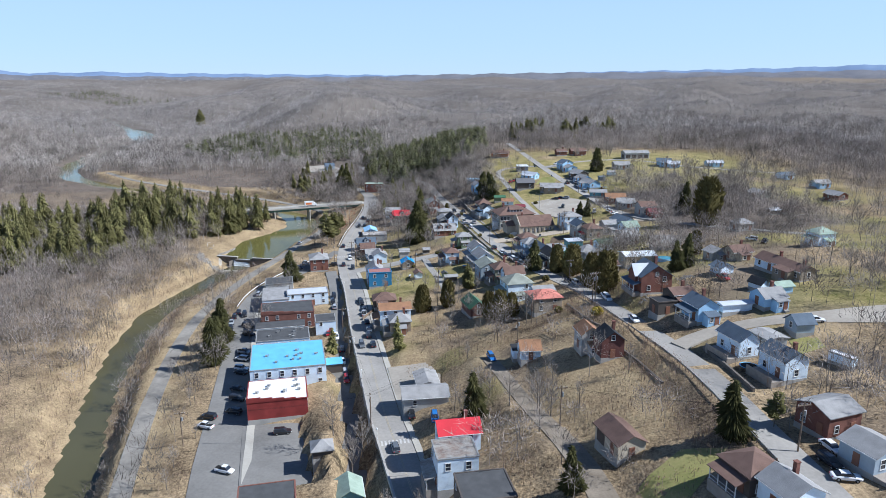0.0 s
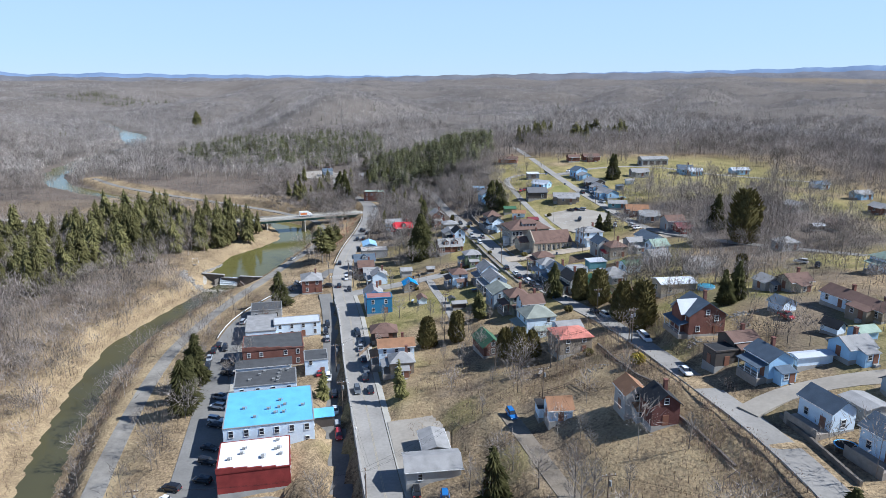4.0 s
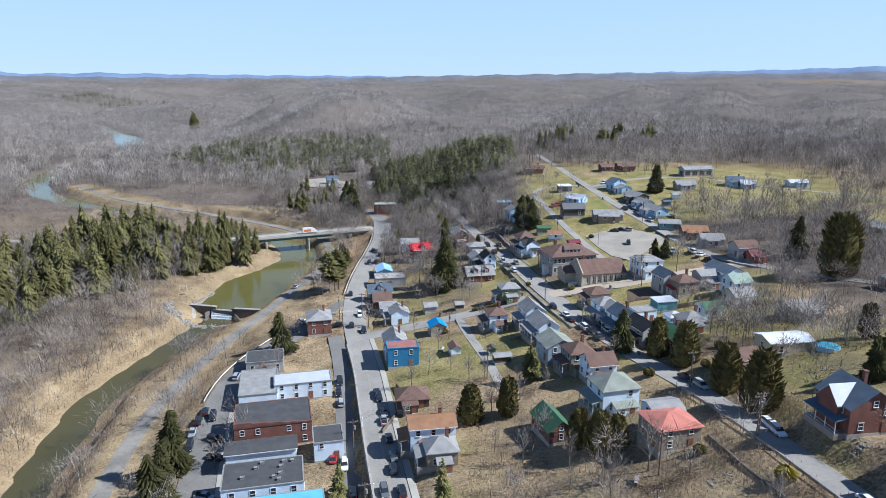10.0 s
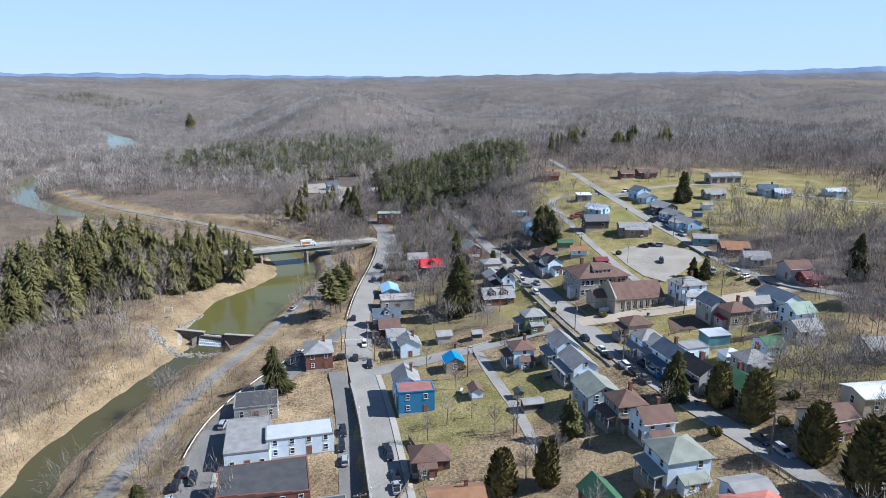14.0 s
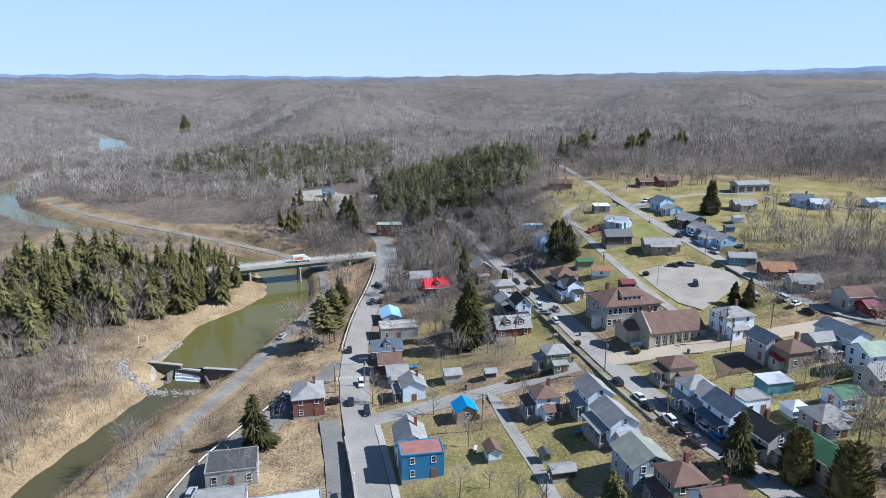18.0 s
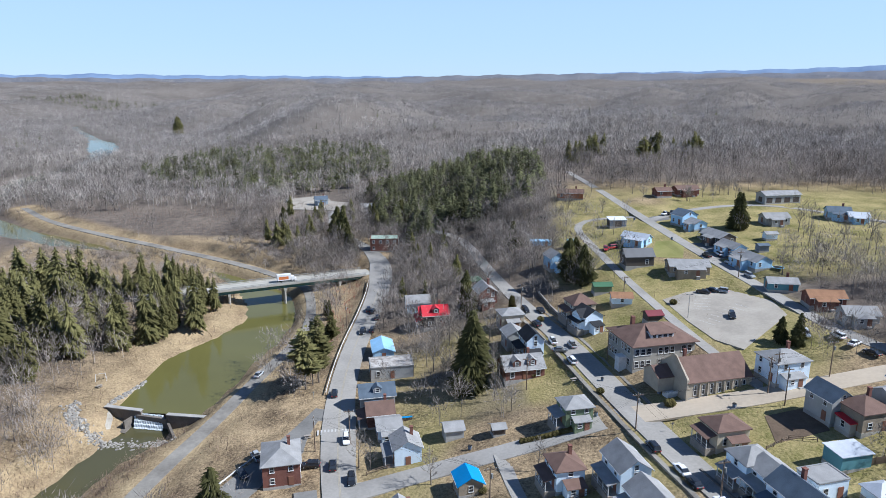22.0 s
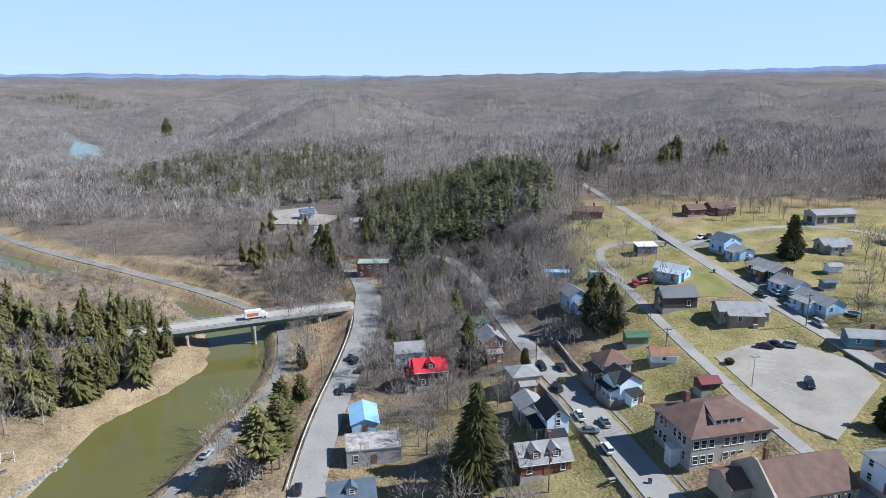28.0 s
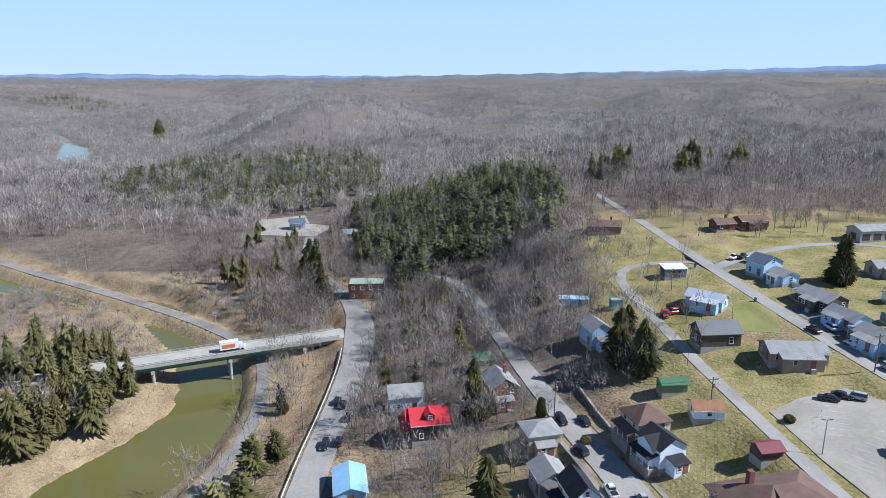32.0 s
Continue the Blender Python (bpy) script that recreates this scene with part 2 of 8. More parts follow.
def ground_mat():
    """Ground cover mixed by the zone attribute: red lawn, green pale straw, blue bare woodland floor."""
    m = bpy.data.materials.new("ground_cover")
    m.use_nodes = True
    nt = m.node_tree
    nd, ln = nt.nodes, nt.links
    bs = nd["Principled BSDF"]
    bs.inputs["Roughness"].default_value = 1.0
    bs.inputs["Specular IOR Level"].default_value = 0.05
    tc = nd.new("ShaderNodeTexCoord")
    at = nd.new("ShaderNodeAttribute")
    at.attribute_name = "zone"
    sp = nd.new("ShaderNodeSeparateColor")
    ln.new(at.outputs["Color"], sp.inputs[0])

    def tone(a, b, s, s2):
        n1, n2 = nd.new("ShaderNodeTexNoise"), nd.new("ShaderNodeTexNoise")
        n1.inputs["Scale"].default_value, n2.inputs["Scale"].default_value = s, s2
        n1.inputs["Detail"].default_value, n2.inputs["Detail"].default_value = 8, 6
        n1.inputs["Roughness"].default_value, n2.inputs["Roughness"].default_value = 0.66, 0.7
        ln.new(tc.outputs["Object"], n1.inputs["Vector"])
        ln.new(tc.outputs["Object"], n2.inputs["Vector"])
        ad = nd.new("ShaderNodeMath")
        ad.operation = "ADD"
        ln.new(n1.outputs[0], ad.inputs[0])
        ln.new(n2.outputs[0], ad.inputs[1])
        mr = nd.new("ShaderNodeMapRange")
        ln.new(ad.outputs[0], mr.inputs[0])
        mr.inputs[1].default_value, mr.inputs[2].default_value = 0.8, 1.2
        x = nd.new("ShaderNodeMix")
        x.data_type = "RGBA"
        ln.new(mr.outputs[0], x.inputs[0])
        x.inputs[6].default_value, x.inputs[7].default_value = (*a, 1), (*b, 1)
        return x.outputs[2]

    lawn = tone((0.14, 0.135, 0.045), (0.37, 0.30, 0.145), 0.09, 1.6)
    dry = tone((0.43, 0.325, 0.195), (0.085, 0.062, 0.042), 0.09, 1.5)
    wood = tone((0.20, 0.165, 0.135), (0.10, 0.083, 0.07), 0.02, 0.25)
    litter = tone((0.195, 0.172, 0.152), (0.13, 0.114, 0.10), 0.006, 0.06)
    f = nd.new("ShaderNodeMix")
    f.data_type = "RGBA"
    ln.new(at.outputs["Alpha"], f.inputs[0])
    ln.new(litter, f.inputs[6])
    ln.new(wood, f.inputs[7])
    wood = f.outputs[2]
    a = nd.new("ShaderNodeMix")
    a.data_type = "RGBA"
    ln.new(sp.outputs[0], a.inputs[0])
    ln.new(dry, a.inputs[6])
    ln.new(lawn, a.inputs[7])
    b = nd.new("ShaderNodeMix")
    b.data_type = "RGBA"
    ln.new(sp.outputs[2], b.inputs[0])
    ln.new(a.outputs[2], b.inputs[6])
    ln.new(wood, b.inputs[7])
    straw = tone((0.43, 0.335, 0.195), (0.22, 0.16, 0.098), 0.12, 1.2)
    g = nd.new("ShaderNodeMix")
    g.data_type = "RGBA"
    ln.new(sp.outputs[1], g.inputs[0])
    ln.new(b.outputs[2], g.inputs[6])
    ln.new(straw, g.inputs[7])
    ln.new(g.outputs[2], bs.inputs["Base Color"])
    n = nd.new("ShaderNodeTexNoise")
    n.inputs["Scale"].default_value, n.inputs["Detail"].default_value = 1.3, 6
    ln.new(tc.outputs["Object"], n.inputs["Vector"])
    bp = nd.new("ShaderNodeBump")
    bp.inputs["Strength"].default_value, bp.inputs["Distance"].default_value = 0.8, 0.4
    ln.new(n.outputs[0], bp.inputs["Height"])
    ln.new(bp.outputs[0], bs.inputs["Normal"])
    return m


M["ground"] = ground_mat()


# ---- mesh helpers ----
class Mb:
    """Gathers boxes, prisms and loose faces into one mesh."""

    def __init__(self):
        self.v, self.f = [], []

    def add(self, vs, fs):
        k = len(self.v)
        self.v += [tuple(p) for p in vs]
        self.f += [tuple(i + k for i in f) for f in fs]
        return self

    def box(self, x0, x1, y0, y1, z0, z1):
        return self.add([(x0, y0, z0), (x1, y0, z0), (x1, y1, z0), (x0, y1, z0), (x0, y0, z1), (x1, y0, z1), (x1, y1, z1), (x0, y1, z1)],
                        [(0, 3, 2, 1), (4, 5, 6, 7), (0, 1, 5, 4), (1, 2, 6, 5), (2, 3, 7, 6), (3, 0, 4, 7)])

    def slab(self, top, t):
        """A plate of thickness t under the polygon top."""
        n = len(top)
        vs = list(top) + [(p[0], p[1], p[2] - t) for p in top]
        fs = [tuple(range(n)), tuple(range(2 * n - 1, n - 1, -1))] + [(i, i + n, (i + 1) % n + n, (i + 1) % n) for i in range(n)]
        return self.add(vs, fs)

    def tube(self, a, b, r0, r1, n=6):
        a, b = Vector(a), Vector(b)
        d = (b - a).normalized()
        u = d.orthogonal().normalized()
        w = d.cross(u)
        ring = [(math.cos(2 * math.pi * i / n), math.sin(2 * math.pi * i / n)) for i in range(n)]
        vs = [a + (u * c + w * s) * r0 for c, s in ring] + [b + (u * c + w * s) * r1 for c, s in ring]
        return self.add(vs, [(i, (i + 1) % n, (i + 1) % n + n, i + n) for i in range(n)] + [tuple(range(n - 1, -1, -1)), tuple(range(n, 2 * n))])

    def mesh(self, name, material, smooth=False):
        me = bpy.data.meshes.new(name)
        me.from_pydata(self.v, [], self.f)
        me.materials.append(M[material] if isinstance(material, str) else material)
        if smooth:
            me.polygons.foreach_set("use_smooth", [True] * len(me.polygons))
        me.update()
        return me


def part(name, mb, material, parent=None, label="", m=None, smooth=False):
    me = mb if isinstance(mb, bpy.types.Mesh) else mb.mesh(name, material, smooth)
    ob = new(name, me)
    ob.parent = parent
    if m is not None:
        ob.matrix_basis = m
    return tagged(ob, label)


def empty(name, m):
    ob = new(name)
    ob.empty_display_size = 0.3
    ob.matrix_basis = m
    return ob


def sm(a, b, v):
    t = np.clip((v - a) / (b - a), 0, 1)
    return t * t * (3 - 2 * t)


# ---- terrain ----
GX = np.array([-260, -170, -125, -100, -75, -50, -30, 0, 25, 50, 80, 120, 180, 260], float)
GY = np.array([60, 130, 170, 210, 270, 320, 380, 440, 520, 620], float)
ROWS = ("6 4 0 0 3.5 5 11 17 24 31 36 41 46 52", "6 4 0 0 3.5 5 10.3 14 22 30 34 39 45 52", "6 4 0 0 4 5 9.8 12.5 23 32.5 38 42 46 52",
        "6 4 0 0 5 5 9.2 14 20 28 36 40 44 50", "6 4 1 1 5.5 5.5 8.4 13 18 20.5 25 31 37 45", "6 4 1 0 5 6 6.5 12 17 21 25 29 34 40",
        "6 4 1 0 4 5.5 6.5 14 19 24 27 31 35 38", "5 4 2 2 2 6 9 17 25 30 32 34 36 38", "4 3 3 3 4 9 13 25 35 37 38 38 38 38", "6 5 6 9 10 14 18 28 36 38 38 38 38 38")
GZ = np.array([[float(v) for v in r.split()] for r in ROWS])


def base(x, y):
    x, y = np.clip(x, GX[0], GX[-1] - 1e-6), np.clip(y, GY[0], GY[-1] - 1e-6)
    i, j = np.searchsorted(GX, x, side="right") - 1, np.searchsorted(GY, y, side="right") - 1
    a, b = (x - GX[i]) / (GX[i + 1] - GX[i]), (y - GY[j]) / (GY[j + 1] - GY[j])
    return (GZ[j, i] * (1 - a) + GZ[j, i + 1] * a) * (1 - b) + (GZ[j + 1, i] * (1 - a) + GZ[j + 1, i + 1] * a) * b


def soft_base(x, y):
    return sum(base(x + dx, y + dy) for dx in (-7, 0, 7) for dy in (-9, 0, 9)) / 9


def waves(x, y, l, seed):
    """Smooth rolling height in -1..1 with wavelength about l."""
    r = np.random.RandomState(seed)
    s = 0
    for _ in range(6):
        a, p, k = r.uniform(0, 6.28), r.uniform(0, 6.28), r.uniform(0.7, 1.5)
        s = s + np.sin((x * np.cos(a) + y * np.sin(a)) * k * 6.28 / l + p)
    return s / 6


def near_line(x, y, pts):
    """Distance from a polyline, and the values (columns past x, y) met at the nearest place; sign is + on its left."""
    best = np.full(np.shape(x), 1e9)
    val = [np.zeros(np.shape(x)) for _ in range(len(pts[0]) - 2)]
    side = np.zeros(np.shape(x))
    for p, q in zip(pts[:-1], pts[1:]):
        dx, dy = q[0] - p[0], q[1] - p[1]
        t = np.clip(((x - p[0]) * dx + (y - p[1]) * dy) / (dx * dx + dy * dy), 0, 1)
        d = np.hypot(x - p[0] - t * dx, y - p[1] - t * dy)
        c = d < best
        best = np.where(c, d, best)
        side = np.where(c, np.sign(dx * (y - p[1]) - dy * (x - p[0])), side)
        for k in range(len(val)):
            val[k] = np.where(c, p[k + 2] + t * (q[k + 2] - p[k + 2]), val[k])
    return best, val, side


# rivers: x, y, width
UPPER = [(-106, 357, 27), (-104, 378, 31), (-103, 394, 32), (-96, 413, 26), (-91, 436, 21), (-97, 460, 21), (-112, 488, 20), (-145, 527, 17), (-190, 548, 17), (-236, 562, 21), (-285, 590, 20), (-345, 640, 18), (-388, 700, 20), (-408, 765, 22),
         (-425, 840, 18), (-432, 900, 10), (-440, 985, 12), (-462, 1060, 26), (-495, 1130, 40), (-530, 1200, 34), (-570, 1260, 14), (-680, 1430, 12), (-760, 1560, 12)]
LOWER = [(-107.5, 355, 13), (-108.5, 347, 15), (-113, 336, 11), (-120, 302, 11), (-124, 276, 11.5), (-119, 240, 11), (-111, 205, 9), (-102.5, 179, 9), (-91, 146, 12.5), (-78, 108, 13), (-50, 40, 13), (-20, -40, 13)]
# roads: x, y, z, width
MAIN = [(26, 0, 12.9, 7.6), (10, 60, 12.5, 7.6), (-5, 120, 11.6, 7.6), (-11.2, 146, 11, 7.8), (-14.4, 158, 10.7, 7.6), (-20.7, 189, 9.9, 7.5), (-28.2, 226, 9, 7.5), (-33.6, 255, 8.3, 7.4), (-37.4, 276, 7.8, 7.4), (-45, 308, 6.9, 7.8), (-48.7, 334, 6.4, 9.2), (-51.3, 357, 6.2, 7.8), (-51.8, 388, 6.2, 7.8), (-49.5, 425, 6.8, 8), (-48.5, 455, 7.6, 9), (-49.5, 473, 8.3, 11), (-52, 493, 9.2, 9), (-62, 520, 9.6, 6), (-85, 560, 9, 5.5), (-95, 620, 9, 5)]
LOWST = [(-13, 0, 4.6, 12), (-30, 60, 4.6, 12), (-51, 132, 4.8, 12), (-58.5, 169, 5, 11.5), (-69.5, 216, 5.2, 8.5), (-77, 252, 5.4, 8.5), (-78, 278, 5.6, 8), (-70, 303, 6, 8), (-58, 328, 6.2, 9), (-53, 345, 6.2, 8)]
ALLEY = [(9, 0, 6.4, 5), (-5.5, 60, 6, 5), (-16.5, 120, 5.4, 5.2), (-23.4, 160, 5.4, 5.2), (-34, 212, 5.6, 5.4), (-42, 260, 6.1, 5.4), (-46.5, 284, 6.4, 5.2), (-52, 306, 6.7, 5)]
TRAIL = [(-32, 0, 3.4, 5), (-50, 60, 3.4, 5), (-73, 135, 3.4, 5), (-87, 188, 2.6, 5), (-97.5, 246, 1.8, 4.6), (-97, 282, 1.8, 4.4), (-92, 317, 2, 4.4), (-85, 344, 2.8, 4.4), (-80.5, 370, 3.2, 4.2), (-74, 400, 3.4, 4), (-73, 424, 2.8, 4), (-78, 453, 2.4, 4), (-85, 474, 2.4, 4.4), (-101, 489, 2.6, 4.6), (-121, 505.5, 3, 4.6), (-154, 528.5, 3, 4.8), (-190, 552, 3, 5), (-235, 580, 3.2, 5), (-283, 615, 3.4, 5), (-325, 660, 3.6, 4.5)]
ST2 = [(64, 0, 33, 6), (62, 60, 33, 6), (59.5, 105, 32.5, 6), (57.5, 140, 33, 6), (52, 168, 32, 6), (49.5, 200, 28, 6), (46.5, 228, 24, 6.3), (41.5, 246, 22, 6), (32.5, 284, 18.8, 6.9), (25, 322, 17.3, 7.7), (16.5, 368, 17.2, 7.7), (8.6, 395, 17.2, 6.4), (-2.2, 442, 18, 5), (-8, 478, 19, 4.6), (-15, 500, 19.6, 4.3), (-27, 514, 19.4, 4)]
CROSS = [(-43, 304, 7, 6), (-19, 312.5, 9.2, 6), (0, 316, 12.6, 6), (10, 318, 15.2, 6.5), (18, 320, 17.0, 7.5), (24, 321, 17.3, 8), (51, 321.5, 21.2, 7.5), (72, 324, 24.2, 7), (94, 328, 26.4, 6.5), (101, 329, 27.2, 6)]
ST3 = [(150, 270, 33, 4.1), (118, 305, 29, 4.9), (96, 334, 27, 5.3), (88.5, 355, 27, 5.3), (85.5, 381, 27.8, 4.9), (78, 418, 30.2, 4.9), (71, 456, 33.2, 4.9), (65, 500, 36, 4.5), (61.5, 535, 37.5, 4.1), (57, 600, 38, 3.7)]
LANE = [(57, 326, 22, 3.4), (52.5, 341, 23.3, 3.4), (49.2, 358, 24.3, 3.4), (47, 380, 24.8, 3.4), (45, 398, 25.4, 3.4), (43, 415, 26.4, 3.4), (39.5, 449, 29, 3.4), (37.5, 466, 30.4, 3.4), (42, 478, 31.5, 3.4), (54, 479, 33, 3.4), (66, 476, 34, 3.8)]
EAST = [(69, 468, 33.8, 4), (90, 484, 35.5, 4), (118, 493, 36.5, 4), (140, 486, 37, 4), (165, 455, 36, 3.6), (215, 415, 37, 3.6)]
YARD = [(-8, 314, 11, 3.4), (-6.5, 300, 11.6, 3.1), (-3, 283, 12.4, 3.1), (0, 268, 13, 2.9), (3, 245, 13.6, 2.7)]
DRIVE = [(13, 180, 18, 4), (16, 165, 19.5, 4), (20, 145, 21, 4), (27, 122, 22.6, 5.5), (29, 100, 24, 5.5), (32, 60, 26, 5), (35, 0, 26, 5)]
WESTRD = [(-60, 474.7, 8.3, 7), (-136, 442.5, 8.3, 8), (-150, 436, 8.2, 7), (-175, 430, 7.6, 6), (-215, 432, 8.4, 5), (-290, 440, 12, 5)]
UPYARD = [(56.5, 152.5, 32.9, 4.6), (64, 156.5, 34.3, 4.6), (73, 158, 36, 4.8), (83, 158, 37.6, 5.6), (93, 156.5, 38.8, 7.5), (105, 155, 40, 12), (125, 153, 42, 12)]
ALL_ROADS = [LOWST, TRAIL, ST3, LANE, EAST, YARD, DRIVE, UPYARD, WESTRD[1:], CROSS, ST2, MAIN, ALLEY]


def dense(pts, step=4.0):
    """The polyline rounded and cut to short steps."""
    p = np.array(pts, float)
    for _ in range(2):
        q = np.empty((2 * len(p), p.shape[1]))
        q[0::2], q[1::2] = np.vstack([p[0], 0.75 * p[1:] + 0.25 * p[:-1]]), np.vstack([0.25 * p[1:] + 0.75 * p[:-1], p[-1]])
        p = q
    out = [p[0]]
    for a in p[1:]:
        n = int(np.hypot(*(a - out[-1])[:2]) // step)
        for i in range(n):
            out.append(out[-1] + (a - out[-1]) / (n - i + 1e-9) if n > 1 else a)
    out.append(p[-1])
    return [tuple(v) for v in out]


# the paved yards: corner points, height at each
LOT = [(51, 386, 24.6), (60, 391, 25.4), (72, 394, 26.4), (83, 378, 26.9), (82, 366, 26.6), (60, 344.5, 24.2), (55, 352, 24.2), (52.5, 367, 24.4)]
CLEARING = [(-128, 628, 8.6), (-92, 622, 9), (-86, 648, 9.4), (-116, 662, 9)]
PAD = [(-16.4, 190, 10.15), (-4.5, 191.5, 11.4), (-0.5, 182, 11.8), (-0.5, 168.5, 11.6), (-12, 167.5, 10.75)]
DOWN_LOT = [(-45, 132, 4.95), (-28, 134, 5.2), (-38.6, 166.5, 5.2), (-53, 164, 5.0)]


# level yards: x, y, radius
PADS = [(64, 196, 7)]


def ground(x, y):
    x, y = np.asarray(x, float), np.asarray(y, float)
    z = soft_base(x, y)
    far = sm(600, 1100, y) + sm(230, 500, np.abs(x - 20)) * sm(-1e9, 1, 1)
    far = np.clip(far, 0, 1)
    hill = 24 + (20 + 26 * sm(700, 1100, y) * (1 - sm(1700, 2500, y))) * waves(x, y, 560, 3) + (8 + 20 * sm(750, 1150, y) * (1 - 0.6 * sm(1600, 2600, y))) * waves(x, y, 270, 5) + 6 * sm(800, 1100, y) * (1 - sm(1500, 2300, y)) * waves(x, y, 120, 8) + 40 * sm(1200, 4200, y) + 22 * sm(0, 2500, x) * sm(400, 2500, y) + 18 * sm(1500, 3000, y) * waves(x, y, 1500, 9)
    dv, _, _ = near_line(x, y, UPPER[8:] + [(-900, 1900, 40), (-1000, 3000, 40)])
    hill = (hill + 1.5) * sm(25, 330, dv) + 0.5
    z = z * (1 - far) + hill * far
    z = z + 0.5 * waves(x, y, 38, 11) * sm(0, 60, np.abs(x + 20) - 0) + 0.25 * waves(x, y, 15, 12)
    for pts, lvl in ((UPPER, -1.0), (LOWER, -4.3)):
        d, (w,), _ = near_line(x, y, pts)
        bed = lvl - 1.6
        rim = lvl + 0.2 + 3.2 * sm(0.0, 12, d - w / 2) 
        z = np.where(d < w / 2 + 12, np.minimum(z, np.where(d < w / 2, bed + (lvl + 0.2 - bed) * sm(w / 2 - 3, w / 2, d), rim + 20 * sm(6, 12, d - w / 2))), z)
    d_low, (w_low,), _ = near_line(x, y, LOWER)
    for pts in ALL_ROADS:
        tight = pts is ALLEY
        d, (rz, w), _ = near_line(x, y, pts)
        k = 1 - sm(w / 2 + (0.2 if tight else 0.8), w / 2 + (1.6 if tight else 6), d)
        z = z * (1 - k) + (rz - 0.12) * k
    k = 1 - sm(10, 24, np.hypot((x + 108) / 1.25, y - 350) + 3 * (x > -95))
    z = np.where((d_low > w_low / 2) & (k > 0), z * (1 - k) + np.minimum(z, -2.6 + 3.4 * sm(w_low / 2, w_low / 2 + 13, d_low)) * k, z)
    for px, py, pr in PADS:
        k = 1 - sm(pr, pr + 3, np.hypot(x - px, y - py))
        z = z * (1 - k) + float(soft_base(np.array([px]), np.array([py]))[0]) * k
    for poly in (LOT, DOWN_LOT, PAD, CLEARING):
        cx, cy = np.mean([p[0] for p in poly]), np.mean([p[1] for p in poly])
        rr = np.full(np.shape(x), -1e9)
        for p, q in zip(poly, poly[1:] + poly[:1]):
            nx, ny = q[1] - p[1], -(q[0] - p[0])
            l = math.hypot(nx, ny)
            sgn = -1 if (cx - p[0]) * nx + (cy - p[1]) * ny > 0 else 1
            rr = np.maximum(rr, sgn * ((x - p[0]) * nx + (y - p[1]) * ny) / l)
        A = np.array([[p[0], p[1], 1] for p in poly])
        c = np.linalg.lstsq(A, np.array([p[2] for p in poly]), rcond=None)[0]
        k = 1 - sm(0.5, 2.6, rr)
        z = z * (1 - k) + (c[0] * x + c[1] * y + c[2] - 0.15) * k
    return z


def gz(x, y):
    return float(ground(np.array([x]), np.array([y]))[0])


def zones(x, y):
    """Ground cover at a place: lawn, dry grass, woodland floor; the floor also paints in some tree shade."""
    lawn = sm(0.0, 0.35, waves(x, y, 70, 21) + 0.25 + 0.5 * sm(330, 380, y) * sm(20, 60, x)) * sm(-50, -20, x) * (1 - sm(190, 240, x)) * (1 - sm(500, 560, y)) * np.maximum(sm(225, 262, y + 1.9 * np.maximum(x - 45, 0)), 0.75 * sm(0.05, 0.3, waves(x, y, 22, 66)) * sm(135, 160, y))
    wood = np.clip(sm(535, 575, y) + sm(215, 290, x) + sm(0, 40, -125 - x) * 0.7, 0, 1)
    # slope yards: woodland floor, its dark tone also painted as shade round the houses
    wood = np.maximum(wood, 0.85 * sm(0.0, 0.5, waves(x, y, 34, 61) + 0.15) * ((x > -48) & (x < 2)) * (0.75 * sm(322, 345, y) + 0.25 * sm(390, 400, y)))
    wood = np.maximum(wood, 0.6 * sm(0.1, 0.5, waves(x, y, 40, 62)) * sm(60, 75, x) * (1 - sm(300, 330, y + 0.2 * x)))
    wood = np.maximum(wood, 0.4 * sm(0.0, 0.4, waves(x, y, 26, 63)) * sm(-12, 0, x) * (1 - sm(225, 250, y)))
    # wooded hollow: real bare floor, plus the dense trees' shadow as darker ground colour
    wood = np.maximum(wood, sm(90, 104, x + 0.25 * (y - 340)) * (1 - sm(165, 185, x)) * sm(268, 285, y) * (1 - sm(385, 402, y)))
    wood = wood * (1 - sm(0.0, 0.3, 1 - np.hypot((x - 37) / 15, (y - 142) / 26)))
    wood = np.where((x < -70) & (y > 470) & (y < 560) & (x > -190), 0.2, wood)
    wood = wood * sm(6, 16, near_line(x, y, TRAIL[13:])[0])
    wood = np.where((x > 1480 + 0.3 * (y - 3000)) & (y > 2750) & (y < 3350), 0.6, wood)
    dt, dl, du = near_line(x, y, TRAIL)[0], near_line(x, y, LOWER)[0], near_line(x, y, UPPER[:8])[0]
    straw = (1 - sm(5, 11, dt + 4 * waves(x, y, 17, 91))) * 0.9
    straw = np.maximum(straw, 0.6 * (1 - sm(14, 24, dl + 10 * waves(x, y, 27, 92))) * (y > 90))
    straw = np.maximum(straw, 0.6 * (1 - sm(22, 32, du + 8 * waves(x, y, 25, 93))) * (x < -60))
    straw = np.maximum(straw, 0.8 * sm(0.0, 0.4, 1 - np.hypot((x - 38) / 17, (y - 140) / 30) + 0.3 * waves(x, y, 14, 94)))
    straw = np.maximum(straw, 0.85 * sm(-0.15, 0.25, waves(x, y, 24, 95)) * (x > -14) * (x < 48) * (y > 170) * (y < 245))
    straw = np.maximum(straw, 0.75 * sm(-0.4, 0.3, waves(x, y, 34, 96)) * (x > -260) * (x < -62) * (y > 480) * (y < 570))
    # grove by the main road: brown floor darkened to include shade beneath its trees
    wood = np.maximum(wood, 0.95 * sm(396, 412, y) * (x > -46) * (1 - sm(24, 34, x - 0.15 * (y - 470))) * (y < 560))
    return np.stack([lawn, straw, wood, 1 - sm(620, 1100, y)], -1)


